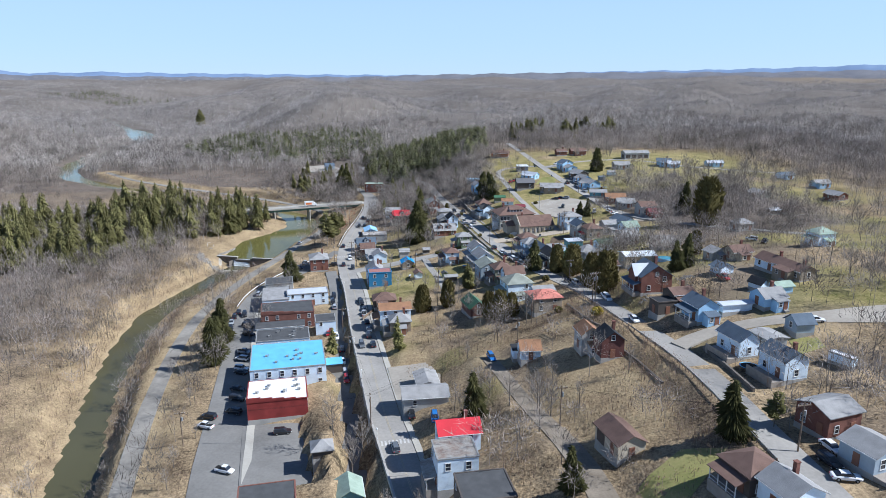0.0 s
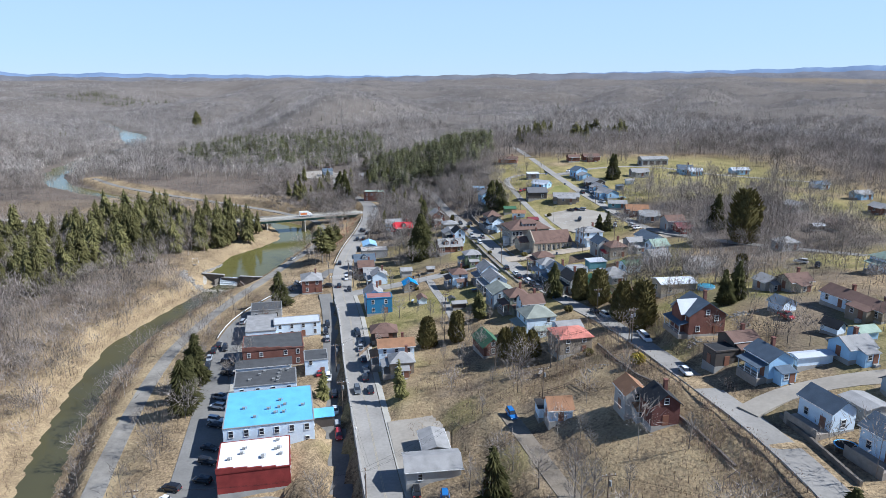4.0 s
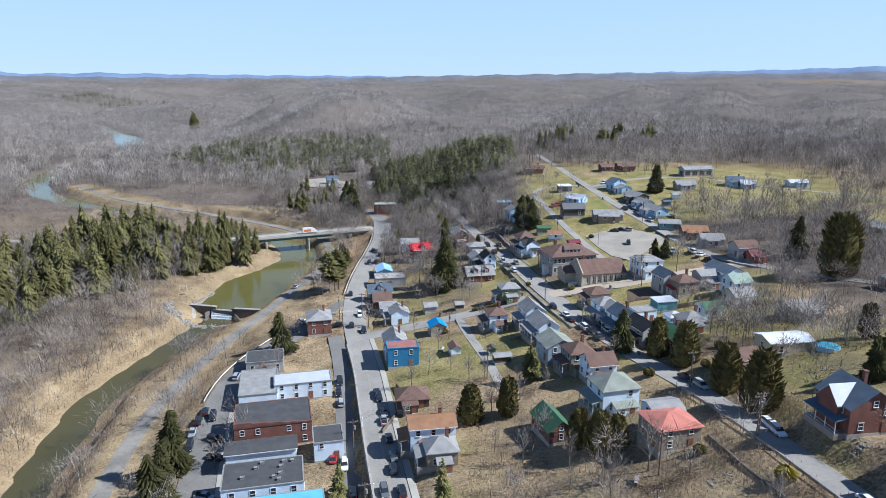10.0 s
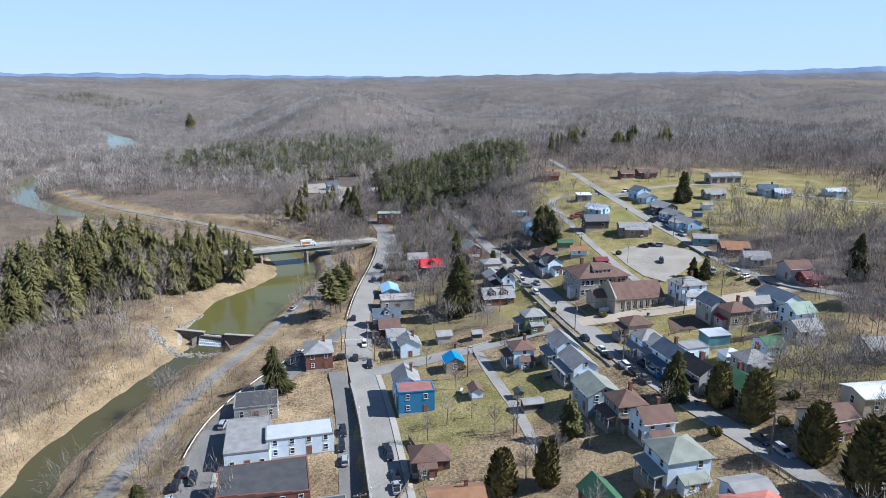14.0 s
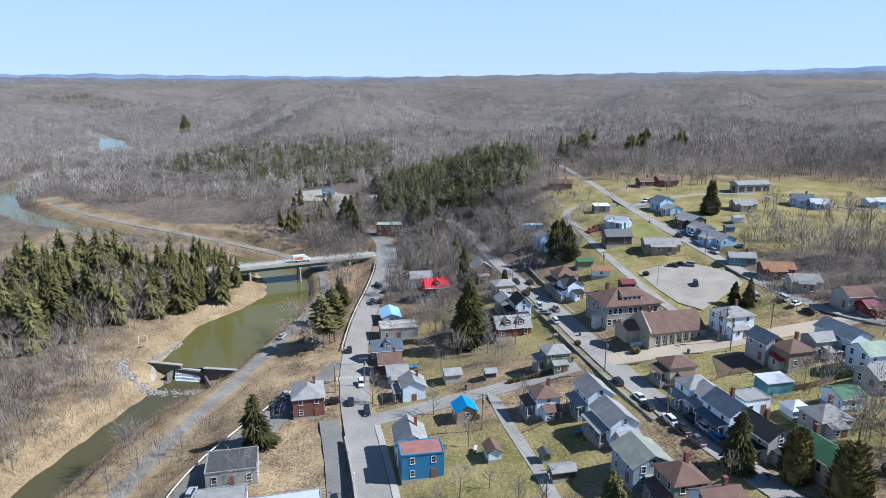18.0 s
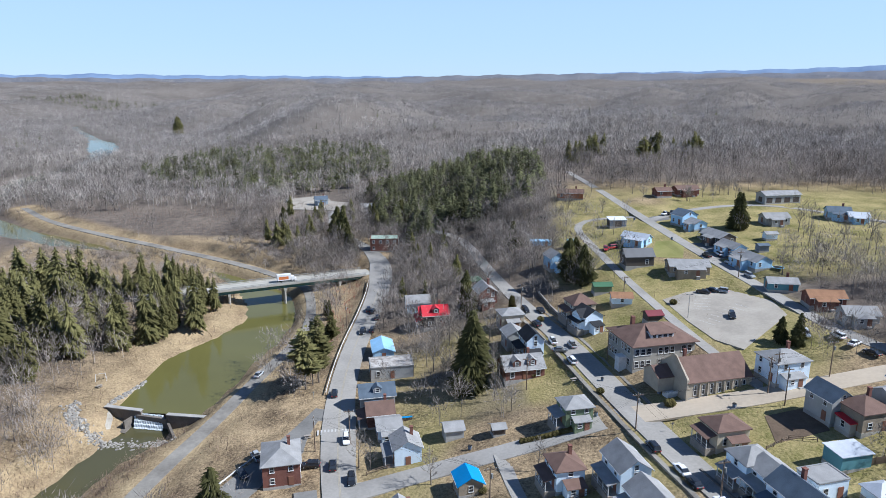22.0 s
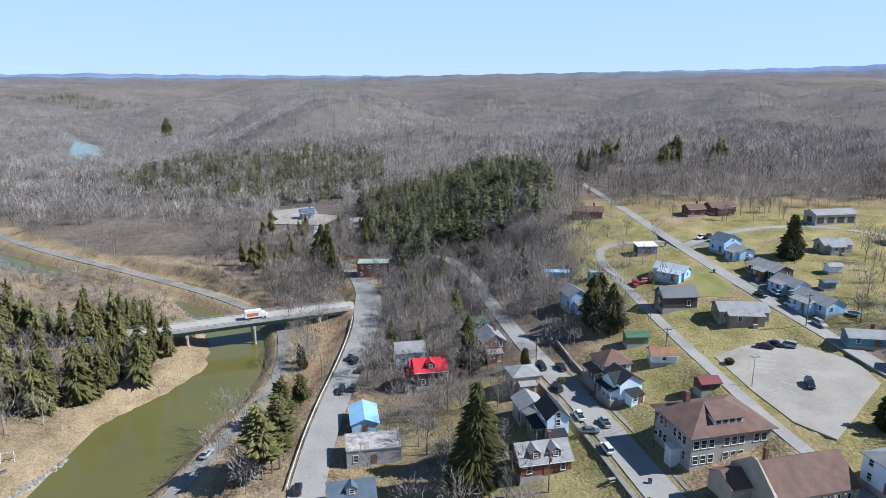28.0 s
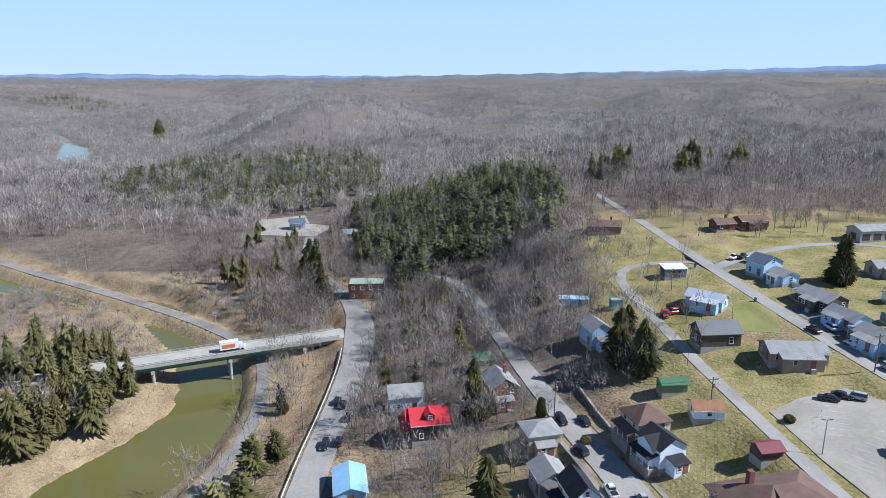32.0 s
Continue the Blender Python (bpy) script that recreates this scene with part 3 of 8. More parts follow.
def sheet(name, xs, ys, material):
    X, Y = np.meshgrid(xs, ys)
    Z = ground(X.ravel(), Y.ravel())
    n, k = len(xs), len(ys)
    me = bpy.data.meshes.new(name)
    i = (np.arange(k - 1)[:, None] * n + np.arange(n - 1)[None]).ravel()
    f = np.stack([i, i + 1, i + n + 1, i + n], 1)
    me.vertices.add(n * k)
    me.vertices.foreach_set("co", np.stack([X.ravel(), Y.ravel(), Z], 1).ravel())
    me.loops.add(f.size)
    me.loops.foreach_set("vertex_index", f.ravel().astype(np.int32))
    me.polygons.add(len(f))
    me.polygons.foreach_set("loop_start", np.arange(0, f.size, 4, dtype=np.int32))
    me.polygons.foreach_set("use_smooth", np.ones(len(f), bool))
    me.update(calc_edges=True)
    at = me.color_attributes.new("zone", "FLOAT_COLOR", "POINT")
    at.data.foreach_set("color", zones(X.ravel(), Y.ravel()).ravel())
    me.materials.append(M[material])
    return new(name, me)


xs = np.concatenate([-800 - 40 * (np.exp(np.linspace(4.2, 0, 22)) - 1) - 12, np.arange(-800, -344, 12.0), np.arange(-344, -200, 4.0), np.arange(-200, 200, 2.5), 200 + 40 * (np.exp(np.linspace(0, 4.4, 34)) - 1) + 4])
ys = np.concatenate([np.arange(-60, 20, 8.0), np.arange(20, 700, 2.5), np.arange(700, 1500, 12.0), 1500 + 60 * (np.exp(np.linspace(0, 4.1, 32)) - 1) + 12])
tagged(sheet("ground", xs, ys, "ground"), "rolling ground with dry winter grass and lawns", "ground", kind="structure")


# ---- roads, yards and water ----
def ribbon(name, pts, material, label, lift=0.06, off=0.0, width=None, skirt=0.5, step=4.0, cat="road", a=0.0, b=1.0):
    """A road as a slab that follows its line; off moves it to its right, width overrides its own."""
    p = np.array(dense(pts, step))
    s = np.concatenate([[0], np.cumsum(np.hypot(*np.diff(p[:, :2], axis=0).T))])
    keep = np.concatenate([[True], np.diff(s) > 0.3])
    p, s = p[keep], s[keep]
    sel = (s >= a * s[-1]) & (s <= b * s[-1])
    t = np.gradient(p[:, :2], axis=0)
    t /= np.hypot(*t.T)[:, None]
    r = np.stack([t[:, 1], -t[:, 0]], 1)
    p, r = p[sel], r[sel]
    hw = (np.full(len(p), width) if width else p[:, 3]) / 2
    L, R = p[:, :2] + r * (off - hw)[:, None], p[:, :2] + r * (off + hw)[:, None]
    mb = Mb()
    n = len(p)
    z = p[:, 2] + lift
    mb.v = [(*L[i], z[i]) for i in range(n)] + [(*R[i], z[i]) for i in range(n)] + [(*L[i], z[i] - skirt) for i in range(n)] + [(*R[i], z[i] - skirt) for i in range(n)]
    mb.f = [(i, i + n, i + n + 1, i + 1) for i in range(n - 1)] + [(i, i + 1, i + 1 + 2 * n, i + 2 * n) for i in range(n - 1)] + [(i + n, i + 3 * n, i + 3 * n + 1, i + n + 1) for i in range(n - 1)]
    mb.f += [(0, 2 * n, 3 * n, n), (n - 1, 2 * n - 1, 4 * n - 1, 3 * n - 1)]
    return tagged(part(name, mb, material), label, cat, kind="structure")


M["trail"] = mat("trail", (0.30, 0.28, 0.245), (0.14, 0.128, 0.112), scale=0.12, rough=0.95, bump=0.3, bscale=3, fine=0.9)
ribbon("road_trail", TRAIL, "trail", "old paved trail along the river", lift=0.0)
ribbon("road_lane", LANE, "asphalt", "narrow paved lane behind the school", lift=0.0)
ribbon("road_yard_lane", YARD, "asphalt", "narrow grey lane between back yards", lift=0.0)
ribbon("road_drive", DRIVE, "gravel", "gravel track through brush", lift=0.0)
ribbon("road_upper_yard", UPYARD, "lot", "wide gravel yard road", lift=0.0)
ribbon("road_east", EAST, "asphalt", "pale side road between lawns", lift=0.0)
ribbon("road_west", WESTRD[1:], "lot", "pale road beyond the bridge", lift=0.0)
ribbon("road_alley", ALLEY, "asphalt_dark", "dark alley below the retaining wall", lift=0.02)
ribbon("road_lower_street", LOWST, "asphalt_dark", "wide lower street behind the shops", lift=0.03)
ribbon("road_third_street", ST3, "asphalt", "pale paved street up to the woods", lift=0.03)
ribbon("road_second_street", ST2, "asphalt", "pale paved street lined with houses", lift=0.05)
M["tan_road"] = mat("tan_road", (0.50, 0.42, 0.32), (0.36, 0.305, 0.235), scale=0.08, rough=0.95, bump=0.2, bscale=3, fine=1.1)
ribbon("road_cross_street_west", CROSS[:6], "asphalt", "grey cross street down to the main road", lift=0.07)
ribbon("road_cross_street_east", CROSS[5:], "tan_road", "pale tan cross street before the church", lift=0.08)
ribbon("road_main", MAIN, "asphalt", "pale grey main road", lift=0.1)


def yard(name, poly, material, label, lift=0.05):
    A = np.array([[p[0], p[1], 1] for p in poly])
    c = np.linalg.lstsq(A, np.array([p[2] for p in poly]), rcond=None)[0]
    top = [(p[0], p[1], c[0] * p[0] + c[1] * p[1] + c[2] + lift) for p in poly]
    mb = Mb().slab(top[::-1] if sum((q[0] - p[0]) * (q[1] + p[1]) for p, q in zip(top, top[1:] + top[:1])) > 0 else top, 0.5)
    return tagged(part(name, mb, material), label, "yard", kind="structure")


yard("pavement_school_lot", LOT, "lot", "large pale car park behind the school")
yard("pavement_clearing", CLEARING, "lot", "pale gravel clearing before a house")
yard("pavement_garage_pad", PAD, "lot", "pale concrete forecourt of the garage")
yard("pavement_shop_lot", DOWN_LOT, "asphalt_dark", "grey car park beside the red shop")


def water(name, pts, lvl, label, material="water"):
    p = np.array(dense(pts, 6))
    t = np.gradient(p[:, :2], axis=0)
    t /= np.maximum(np.hypot(*t.T), 1e-6)[:, None]
    r = np.stack([t[:, 1], -t[:, 0]], 1)
    hw = p[:, 2] / 2 + 3
    mb = Mb()
    n = len(p)
    for k in range(5):
        q = p[:, :2] + r * (hw * (k / 2 - 1))[:, None]
        mb.v += [(*v, lvl) for v in q]
    mb.f = [(i + k * n, i + (k + 1) * n, i + (k + 1) * n + 1, i + k * n + 1) for k in range(4) for i in range(n - 1)]
    return tagged(part(name, mb, material), label, "river", kind="structure")


water("water_pond", UPPER, -1.0, "olive green river dammed into a still pond")
water("water_river", LOWER, -4.3, "murky green river below the dam", "river")


M["green_lawn"] = mat("green_lawn", (0.20, 0.205, 0.068), (0.31, 0.275, 0.12), scale=0.12, rough=1.0, bump=0.5, bscale=3, fine=1.6, spec=0.05)
M["soil"] = mat("soil", (0.17, 0.125, 0.09), (0.10, 0.075, 0.055), scale=0.4, rough=1.0, bump=0.6, bscale=2, fine=2, spec=0.05)
M["drive"] = mat("drive", (0.20, 0.195, 0.185), (0.12, 0.117, 0.11), scale=0.25, rough=0.9, bump=0.2, bscale=4, fine=2)


def drape(name, quad, material, label, cat, n=9):
    """A thin cover on the ground between four corners, following its rise and fall."""
    mb = Mb()
    a, b, c, d = [np.array(q, float) for q in quad]
    g = [((a * (1 - u) + b * u) * (1 - v) + (d * (1 - u) + c * u) * v) for v in np.linspace(0, 1, n) for u in np.linspace(0, 1, n)]
    g = np.array(g)
    z = ground(g[:, 0], g[:, 1])
    for dz in (0.07, -0.3):
        mb.v += [(p[0], p[1], h + dz) for p, h in zip(g, z)]
    mb.f = [(i + j * n, i + 1 + j * n, i + 1 + (j + 1) * n, i + (j + 1) * n) for j in range(n - 1) for i in range(n - 1)]
    rim = list(range(n)) + [n * k + n - 1 for k in range(1, n)] + [n * n - 1 - k for k in range(1, n)] + [n * (n - 1 - k) for k in range(1, n - 1)]
    mb.f += [(p, p + n * n, q + n * n, q) for p, q in zip(rim, rim[1:] + rim[:1])]
    return tagged(part(name, mb, material), label, cat, kind="structure")


drape("ground_lawn_barn", ((65, 441), (75, 437), (69, 420), (58, 424)), "green_lawn", "fresh green lawn beside the dark barn", "lawn")
drape("ground_lawn_slope", ((33, 105), (44, 113), (52, 110.5), (40, 98)), "green_lawn", "mown green lawn behind the workshop", "lawn")
drape("ground_lawn_yard", ((80.5, 148.5), (87, 150), (86.5, 143.5), (80, 141.5)), "green_lawn", "small bright green lawn", "lawn")
drape("ground_garden", ((51.5, 313), (63, 314.5), (61.5, 304.5), (49, 302)), "soil", "dug brown vegetable garden", "garden")
drape("road_drive_ranch", ((77.6, 436), (83.4, 435.6), (86, 427), (80.5, 424.6)), "drive", "dark asphalt drive of a ranch house", "drive")
drape("road_drive_blue_house", ((77, 422.6), (84.6, 425), (85.4, 418), (78.2, 415.4)), "drive", "dark asphalt drive with parked cars", "drive")
drape("road_drive_corner", ((72, 475), (81, 478), (80, 470), (71, 466)), "drive", "paved drive at the street corner", "drive")


# ---- buildings ----
WIN = {}


def window_meshes(w, h):
    key = (w, h)
    if key not in WIN:
        fr = Mb()
        t = 0.11
        fr.box(-w / 2 - t, w / 2 + t, -0.09, 0.02, h, h + t).box(-w / 2 - t - 0.05, w / 2 + t + 0.05, -0.16, 0.02, -t, 0)
        fr.box(-w / 2 - t, -w / 2, -0.09, 0.02, 0, h).box(w / 2, w / 2 + t, -0.09, 0.02, 0, h).box(-w / 2, w / 2, -0.07, 0.02, h / 2 - 0.04, h / 2 + 0.04)
        pa = Mb().box(-w / 2, w / 2, -0.035, 0.015, 0, h)
        WIN[key] = (fr.mesh("window", "trim"), pa.mesh("pane", "glass"))
    return WIN[key]


def add_window(root, m, w=1.0, h=1.5):
    fr, pa = window_meshes(w, h)
    f = part("window", fr, None, root, m=m)
    part("pane", pa, None, f, "dark window glass")


DOOR = Mb().box(-0.62, 0.62, -0.1, 0.02, 0, 2.2).mesh("door", mat("door_paint", (0.25, 0.12, 0.08), rough=0.5))
GDOOR = Mb().box(-1.5, 1.5, -0.08, 0.02, 0, 2.4).box(-1.5, 1.5, -0.1, 0, 0.56, 0.62).box(-1.5, 1.5, -0.1, 0, 1.16, 1.22).box(-1.5, 1.5, -0.1, 0, 1.76, 1.82).mesh("garage_door", mat("garage_paint", (0.10, 0.08, 0.07), rough=0.6))
VENT = Mb().box(-0.5, 0.5, -0.4, 0.4, 0, 0.7).box(-0.6, 0.6, -0.5, 0.5, 0.7, 0.8).tube((0.9, 0.2, 0), (0.9, 0.2, 1.0), 0.12, 0.12).mesh("roof_vent", "steel")


def gable(mb, w, d, he, hr, axis, ov=0.45, t=0.16):
    """Two roof slopes with eaves; axis is the ridge's."""
    run = (d if axis == "x" else w) / 2
    s = (hr - he) / run
    e, lo = run + ov, hr - s * (run + ov)
    l = (w if axis == "x" else d) / 2 + ov
    for k in (-1, 1):
        q = [(-l, 0, hr), (l, 0, hr), (l, k * e, lo), (-l, k * e, lo)]
        if axis == "y":
            q = [(b, a, z) for a, b, z in q]
        if (k == -1) == (axis == "y"):
            q = q[::-1]
        mb.slab([(a, b, z + t) for a, b, z in q[::-1]], t)


def hip(mb, w, d, he, hr, ov=0.45, t=0.16):
    W, D = w / 2 + ov, d / 2 + ov
    if w >= d:
        r = [(-(W - D) - 0.05, 0, hr), ((W - D) + 0.05, 0, hr)]
        fs = [[(-W, -D), (W, -D), 1, 0], [(W, D), (-W, D), 0, 1], [(W, -D), (W, D), 1], [(-W, D), (-W, -D), 0]]
    else:
        r = [(0, -(D - W) - 0.05, hr), (0, (D - W) + 0.05, hr)]
        fs = [[(W, -D), (W, D), 1, 0], [(-W, D), (-W, -D), 0, 1], [(-W, -D), (W, -D), 0], [(W, D), (-W, D), 1]]
    for f in fs:
        mb.slab([r[p] if isinstance(p, int) else (p[0], p[1], he - 0.15) for p in f], t)


def walls(w, d, he, hr, roof):
    mb = Mb()
    W, D = w / 2, d / 2
    vs = [(-W, -D, 0), (W, -D, 0), (W, D, 0), (-W, D, 0), (-W, -D, he), (W, -D, he), (W, D, he), (-W, D, he)]
    fs = [(0, 1, 5, 4), (1, 2, 6, 5), (2, 3, 7, 6), (3, 0, 4, 7), (3, 2, 1, 0)]
    if roof == "gx":
        vs += [(-W, 0, hr), (W, 0, hr)]
        fs += [(5, 6, 9), (7, 4, 8), (4, 5, 9, 8), (6, 7, 8, 9)]
    elif roof == "gy":
        vs += [(0, -D, hr), (0, D, hr)]
        fs += [(4, 5, 8), (6, 7, 9), (5, 6, 9, 8), (7, 4, 8, 9)]
    else:
        fs += [(4, 5, 6, 7)]
    return mb.add(vs, fs)


def building(name, x, y, hr, w, d, he, roof, yaw, wall, roofm, label, ex="", z=None):
    zc = [gz(x + a * w / 2.4, y + b * d / 2.4) for a in (-1, 0, 1) for b in (-1, 0, 1)]
    z = sum(zc) / 9 + 0.35 if z is None else z
    low = z - min(zc) + 0.6
    root = empty(name, pose(x, y, z, 0, 0, yaw))
    tagged(root, label, name.split("_")[-1] if name not in ("warehouse",) else "warehouse")
    part("wall", walls(w, d, he, hr, roof), wall, root)
    part("foundation", Mb().box(-w / 2 - 0.03, w / 2 + 0.03, -d / 2 - 0.03, d / 2 + 0.03, -low, 0.25), "concrete", root)
    r = Mb()
    if roof in ("gx", "gy"):
        gable(r, w, d, he, hr, roof[1])
    elif roof == "hip":
        hip(r, w, d, he, hr)
    elif roof == "shed":
        r.slab([(-w / 2 - 0.3, -d / 2 - 0.3, he + 0.12), (w / 2 + 0.3, -d / 2 - 0.3, he + 0.12), (w / 2 + 0.3, d / 2 + 0.3, hr), (-w / 2 - 0.3, d / 2 + 0.3, hr)], 0.14)
    else:
        r.slab([(-w / 2, -d / 2, he + 0.06), (w / 2, -d / 2, he + 0.06), (w / 2, d / 2, he + 0.1), (-w / 2, d / 2, he + 0.1)], 0.05)
    part("roof", r, roofm, root)
    if roof == "flat":
        p, hp = Mb(), 0.12 if "vents" in ex else 0.2
        for a in (-1, 1):
            p.box(-w / 2 - 0.05, w / 2 + 0.05, a * d / 2 - 0.16, a * d / 2 + 0.16, he - 0.1, he + hp)
            p.box(a * w / 2 - 0.16, a * w / 2 + 0.16, -d / 2 + 0.16, d / 2 - 0.16, he - 0.1, he + hp)
        part("parapet", p, "steel" if wall in ("whitewall", "greywall") else wall, root)
        if "step" in ex:
            for i, k in enumerate((0.2, 0.5, 0.8, 1.1)):
                part("parapet_step", Mb().box(-w / 2 - 0.06, w / 2 - (i + 1) * w / 5.2, -d / 2 - 0.19, -d / 2 + 0.19, he + hp + i * 0.28, he + hp + i * 0.28 + 0.28), wall, root)
    if "vents" in ex:
        rv = random.Random(int(x * 10))
        for i in range(9):
            part("roof_vent", VENT, None, root, "galvanised roof vent", m=pose(rv.uniform(-w / 2.6, w / 2.6), rv.uniform(-d / 2.8, d / 2.8), he + 0.08) @ Matrix.Diagonal((0.65, 0.65, 0.7, 1)))
    far = y > 330 and x > 60
    st = 3 if he > 8 else 2 if he > 3.95 else 1
    rr = random.Random(int(x * 7 + y))
    big = name in ("shed", "garage", "barn", "pole_barn", "garage_row", "porch_house", "pavilion")
    for side, (l, off, rot) in enumerate(((w, d, 0), (d, w, 90), (w, d, 180), (d, w, 270))):
        cols = max(1, min(6, int(l / (3.4 if not big else 4.2))))
        if name == "brick_shop" and side == 0:
            cols = 0
        for s in range(st):
            zz = 1.0 + s * (he / st)
            if zz + 1.4 > he:
                continue
            for c in range(cols):
                u = (c + 0.5) / cols * l - l / 2
                m = pose(0, 0, 0, 0, 0, rot) @ pose(u, -off / 2, zz)
                if s == 0 and c == cols // 2 and side in (0, 3) and not big:
                    part("door", DOOR, None, root, "panelled house door", m=pose(0, 0, 0, 0, 0, rot) @ pose(u, -off / 2, 0.25))
                elif "garagedoors" in ex and s == 0 and side in (0, 3):
                    part("garage_door", GDOOR, None, root, "dark sectional garage door", m=pose(0, 0, 0, 0, 0, rot) @ pose(u, -off / 2, 0.1))
                elif rr.random() < (0.35 if big else 0.9):
                    add_window(root, m, *((0.9, 1.35) if he / st < 3.3 else (1.0, 1.6)))
        if roof[0] == "g" and hr - he > 2 and (side % 2 == (1 if roof == "gx" else 0)):
            add_window(root, pose(0, 0, 0, 0, 0, rot) @ pose(0, -off / 2, he + 0.1), 0.8, 1.1)
    if roof in ("gx", "gy") and name in ("house", "cottage", "bungalow", "row_shop", "garage"):
        g_ = Mb()
        run, l = (d if roof == "gx" else w) / 2 + 0.47, (w if roof == "gx" else d) / 2 + 0.4
        lo = hr - (hr - he) / (run - 0.47) * run + 0.1
        for k in (-1, 1):
            part("gutter", Mb().box(-l, l, k * run - 0.07, k * run + 0.07, lo - 0.14, lo + 0.02), "trim", root, "white gutter", m=pose(0, 0, 0, 0, 0, 0 if roof == "gx" else 90))
    if name == "house" and rr.random() < 0.75 and "deck" not in ex:
        ww, dd, k = w * rr.uniform(0.45, 0.75), rr.uniform(1.8, 2.8), rr.uniform(-0.12, 0.12) * w
        part("back_wing", Mb().box(k - ww / 2, k + ww / 2, -d / 2 - dd, -d / 2 - 0.03, -low, 2.3), wall, root, "low lean-to wing")
        part("wing_roof", Mb().slab([(k - ww / 2 - 0.2, -d / 2 - dd - 0.3, 2.35), (k + ww / 2 + 0.2, -d / 2 - dd - 0.3, 2.35), (k + ww / 2 + 0.2, -d / 2 - 0.03, 3.0), (k - ww / 2 - 0.2, -d / 2 - 0.03, 3.0)], 0.12), roofm, root)
        add_window(root, pose(k - ww * 0.2, -d / 2 - dd, 0.9), 0.9, 1.1)
        part("door", DOOR, None, root, "panelled house door", m=pose(k + ww * 0.22, -d / 2 - dd, 0.1))
        part("step", Mb().box(k + ww * 0.22 - 0.6, k + ww * 0.22 + 0.6, -d / 2 - dd - 0.9, -d / 2 - dd - 0.02, -low, 0.05), "concrete", root)
    if "chim" in ex or (name == "house" and rr.random() < 0.45):
        part("chimney", Mb().box(w * 0.18, w * 0.18 + 0.7, d * 0.1, d * 0.1 + 0.7, he, hr + 1.2).box(w * 0.18 - 0.08, w * 0.18 + 0.78, d * 0.1 - 0.08, d * 0.1 + 0.78, hr + 1.2, hr + 1.35), "brick", root, "brick chimney")
    if "porch" in ex:
        pw = 2.3
        part("porch_floor", Mb().box(-w / 2 - pw, -w / 2 - 0.03, -d / 2 + 0.4, d / 2 - 0.4, -low, 0.3), "deckwood", root, "grey porch floor")
        part("porch_roof", Mb().slab([(-w / 2 - pw - 0.3, -d / 2 + 0.2, 2.75), (-w / 2 - 0.02, -d / 2 + 0.2, 3.4), (-w / 2 - 0.02, d / 2 - 0.2, 3.4), (-w / 2 - pw - 0.3, d / 2 - 0.2, 2.75)], 0.15), roofm, root)
        for i in range(4):
            yy = -d / 2 + 0.6 + i * (d - 1.2) / 3
            part("porch_post", Mb().box(-w / 2 - pw + 0.1, -w / 2 - pw + 0.24, yy - 0.07, yy + 0.07, 0.3, 2.75), "trim", root, "white porch post")
        part("porch_rail", Mb().box(-w / 2 - pw + 0.14, -w / 2 - pw + 0.2, -d / 2 + 0.6, d / 2 - 0.6, 1.1, 1.18).box(-w / 2 - pw + 0.14, -w / 2 - pw + 0.2, -d / 2 + 0.6, d / 2 - 0.6, 0.45, 0.52), "trim", root)
    if "deck" in ex:
        part("deck", Mb().box(-w / 2, w / 2, -d / 2 - 3, -d / 2 - 0.04, -low, 0.2).box(-w / 2, w / 2, -d / 2 - 3, -d / 2 - 2.9, 0.2, 1.1), "deckwood", root, "weathered timber deck")
    if "dormer" in ex:
        for u in ((-w / 5, w / 5) if w > 10 else (0,)):
            dm = Mb()
            zz = he + (hr - he) * 0.25
            dm.add([(u - 1.1, -d / 2 + 0.6, zz), (u + 1.1, -d / 2 + 0.6, zz), (u + 1.1, 0, zz), (u - 1.1, 0, zz), (u - 1.1, -d / 2 + 0.6, zz + 1.3), (u + 1.1, -d / 2 + 0.6, zz + 1.3), (u + 1.1, 0, zz + 1.3), (u - 1.1, 0, zz + 1.3), (u, -d / 2 + 0.6, zz + 2.1), (u, 0, zz + 2.1)],
                   [(0, 1, 5, 8, 4), (1, 2, 6, 5), (3, 0, 4, 7)])
            part("dormer", dm, wall, root)
            rm = Mb()
            for k in (-1, 1):
                rm.slab([(u, -d / 2 + 0.4, zz + 2.25), (u + k * 1.4, -d / 2 + 0.4, zz + 1.25), (u + k * 1.4, 0, zz + 1.25), (u, 0, zz + 2.25)][::k], 0.12)
            part("dormer_roof", rm, roofm, root)
            add_window(root, pose(u, -d / 2 + 0.6, zz + 0.25), 0.9, 1.0)
    if "cross" in ex:
        cw = 5.0
        cr = Mb()
        cx, hh = -w * 0.12, hr - 0.4
        part("wing_wall", Mb().add([(-w / 2 - 1, -cw / 2, 0), (0, -cw / 2, 0), (0, cw / 2, 0), (-w / 2 - 1, cw / 2, 0), (-w / 2 - 1, -cw / 2, he), (0, -cw / 2, he), (0, cw / 2, he), (-w / 2 - 1, cw / 2, he), (-w / 2 - 1, 0, hh), (0, 0, hh)],
                                   [(0, 1, 5, 4), (2, 3, 7, 6), (3, 0, 4, 8, 7)]), wall, root)
        for k in (-1, 1):
            cr.slab([(-w / 2 - 1.4, 0, hh + 0.15), (0, 0, hh + 0.15), (0, k * (cw / 2 + 0.4), he - 0.2), (-w / 2 - 1.4, k * (cw / 2 + 0.4), he - 0.2)][::-k], 0.15)
        part("wing_roof", cr, "metalroof" if wall == "brick" else roofm, root, "pale tin cross gable")
    return root


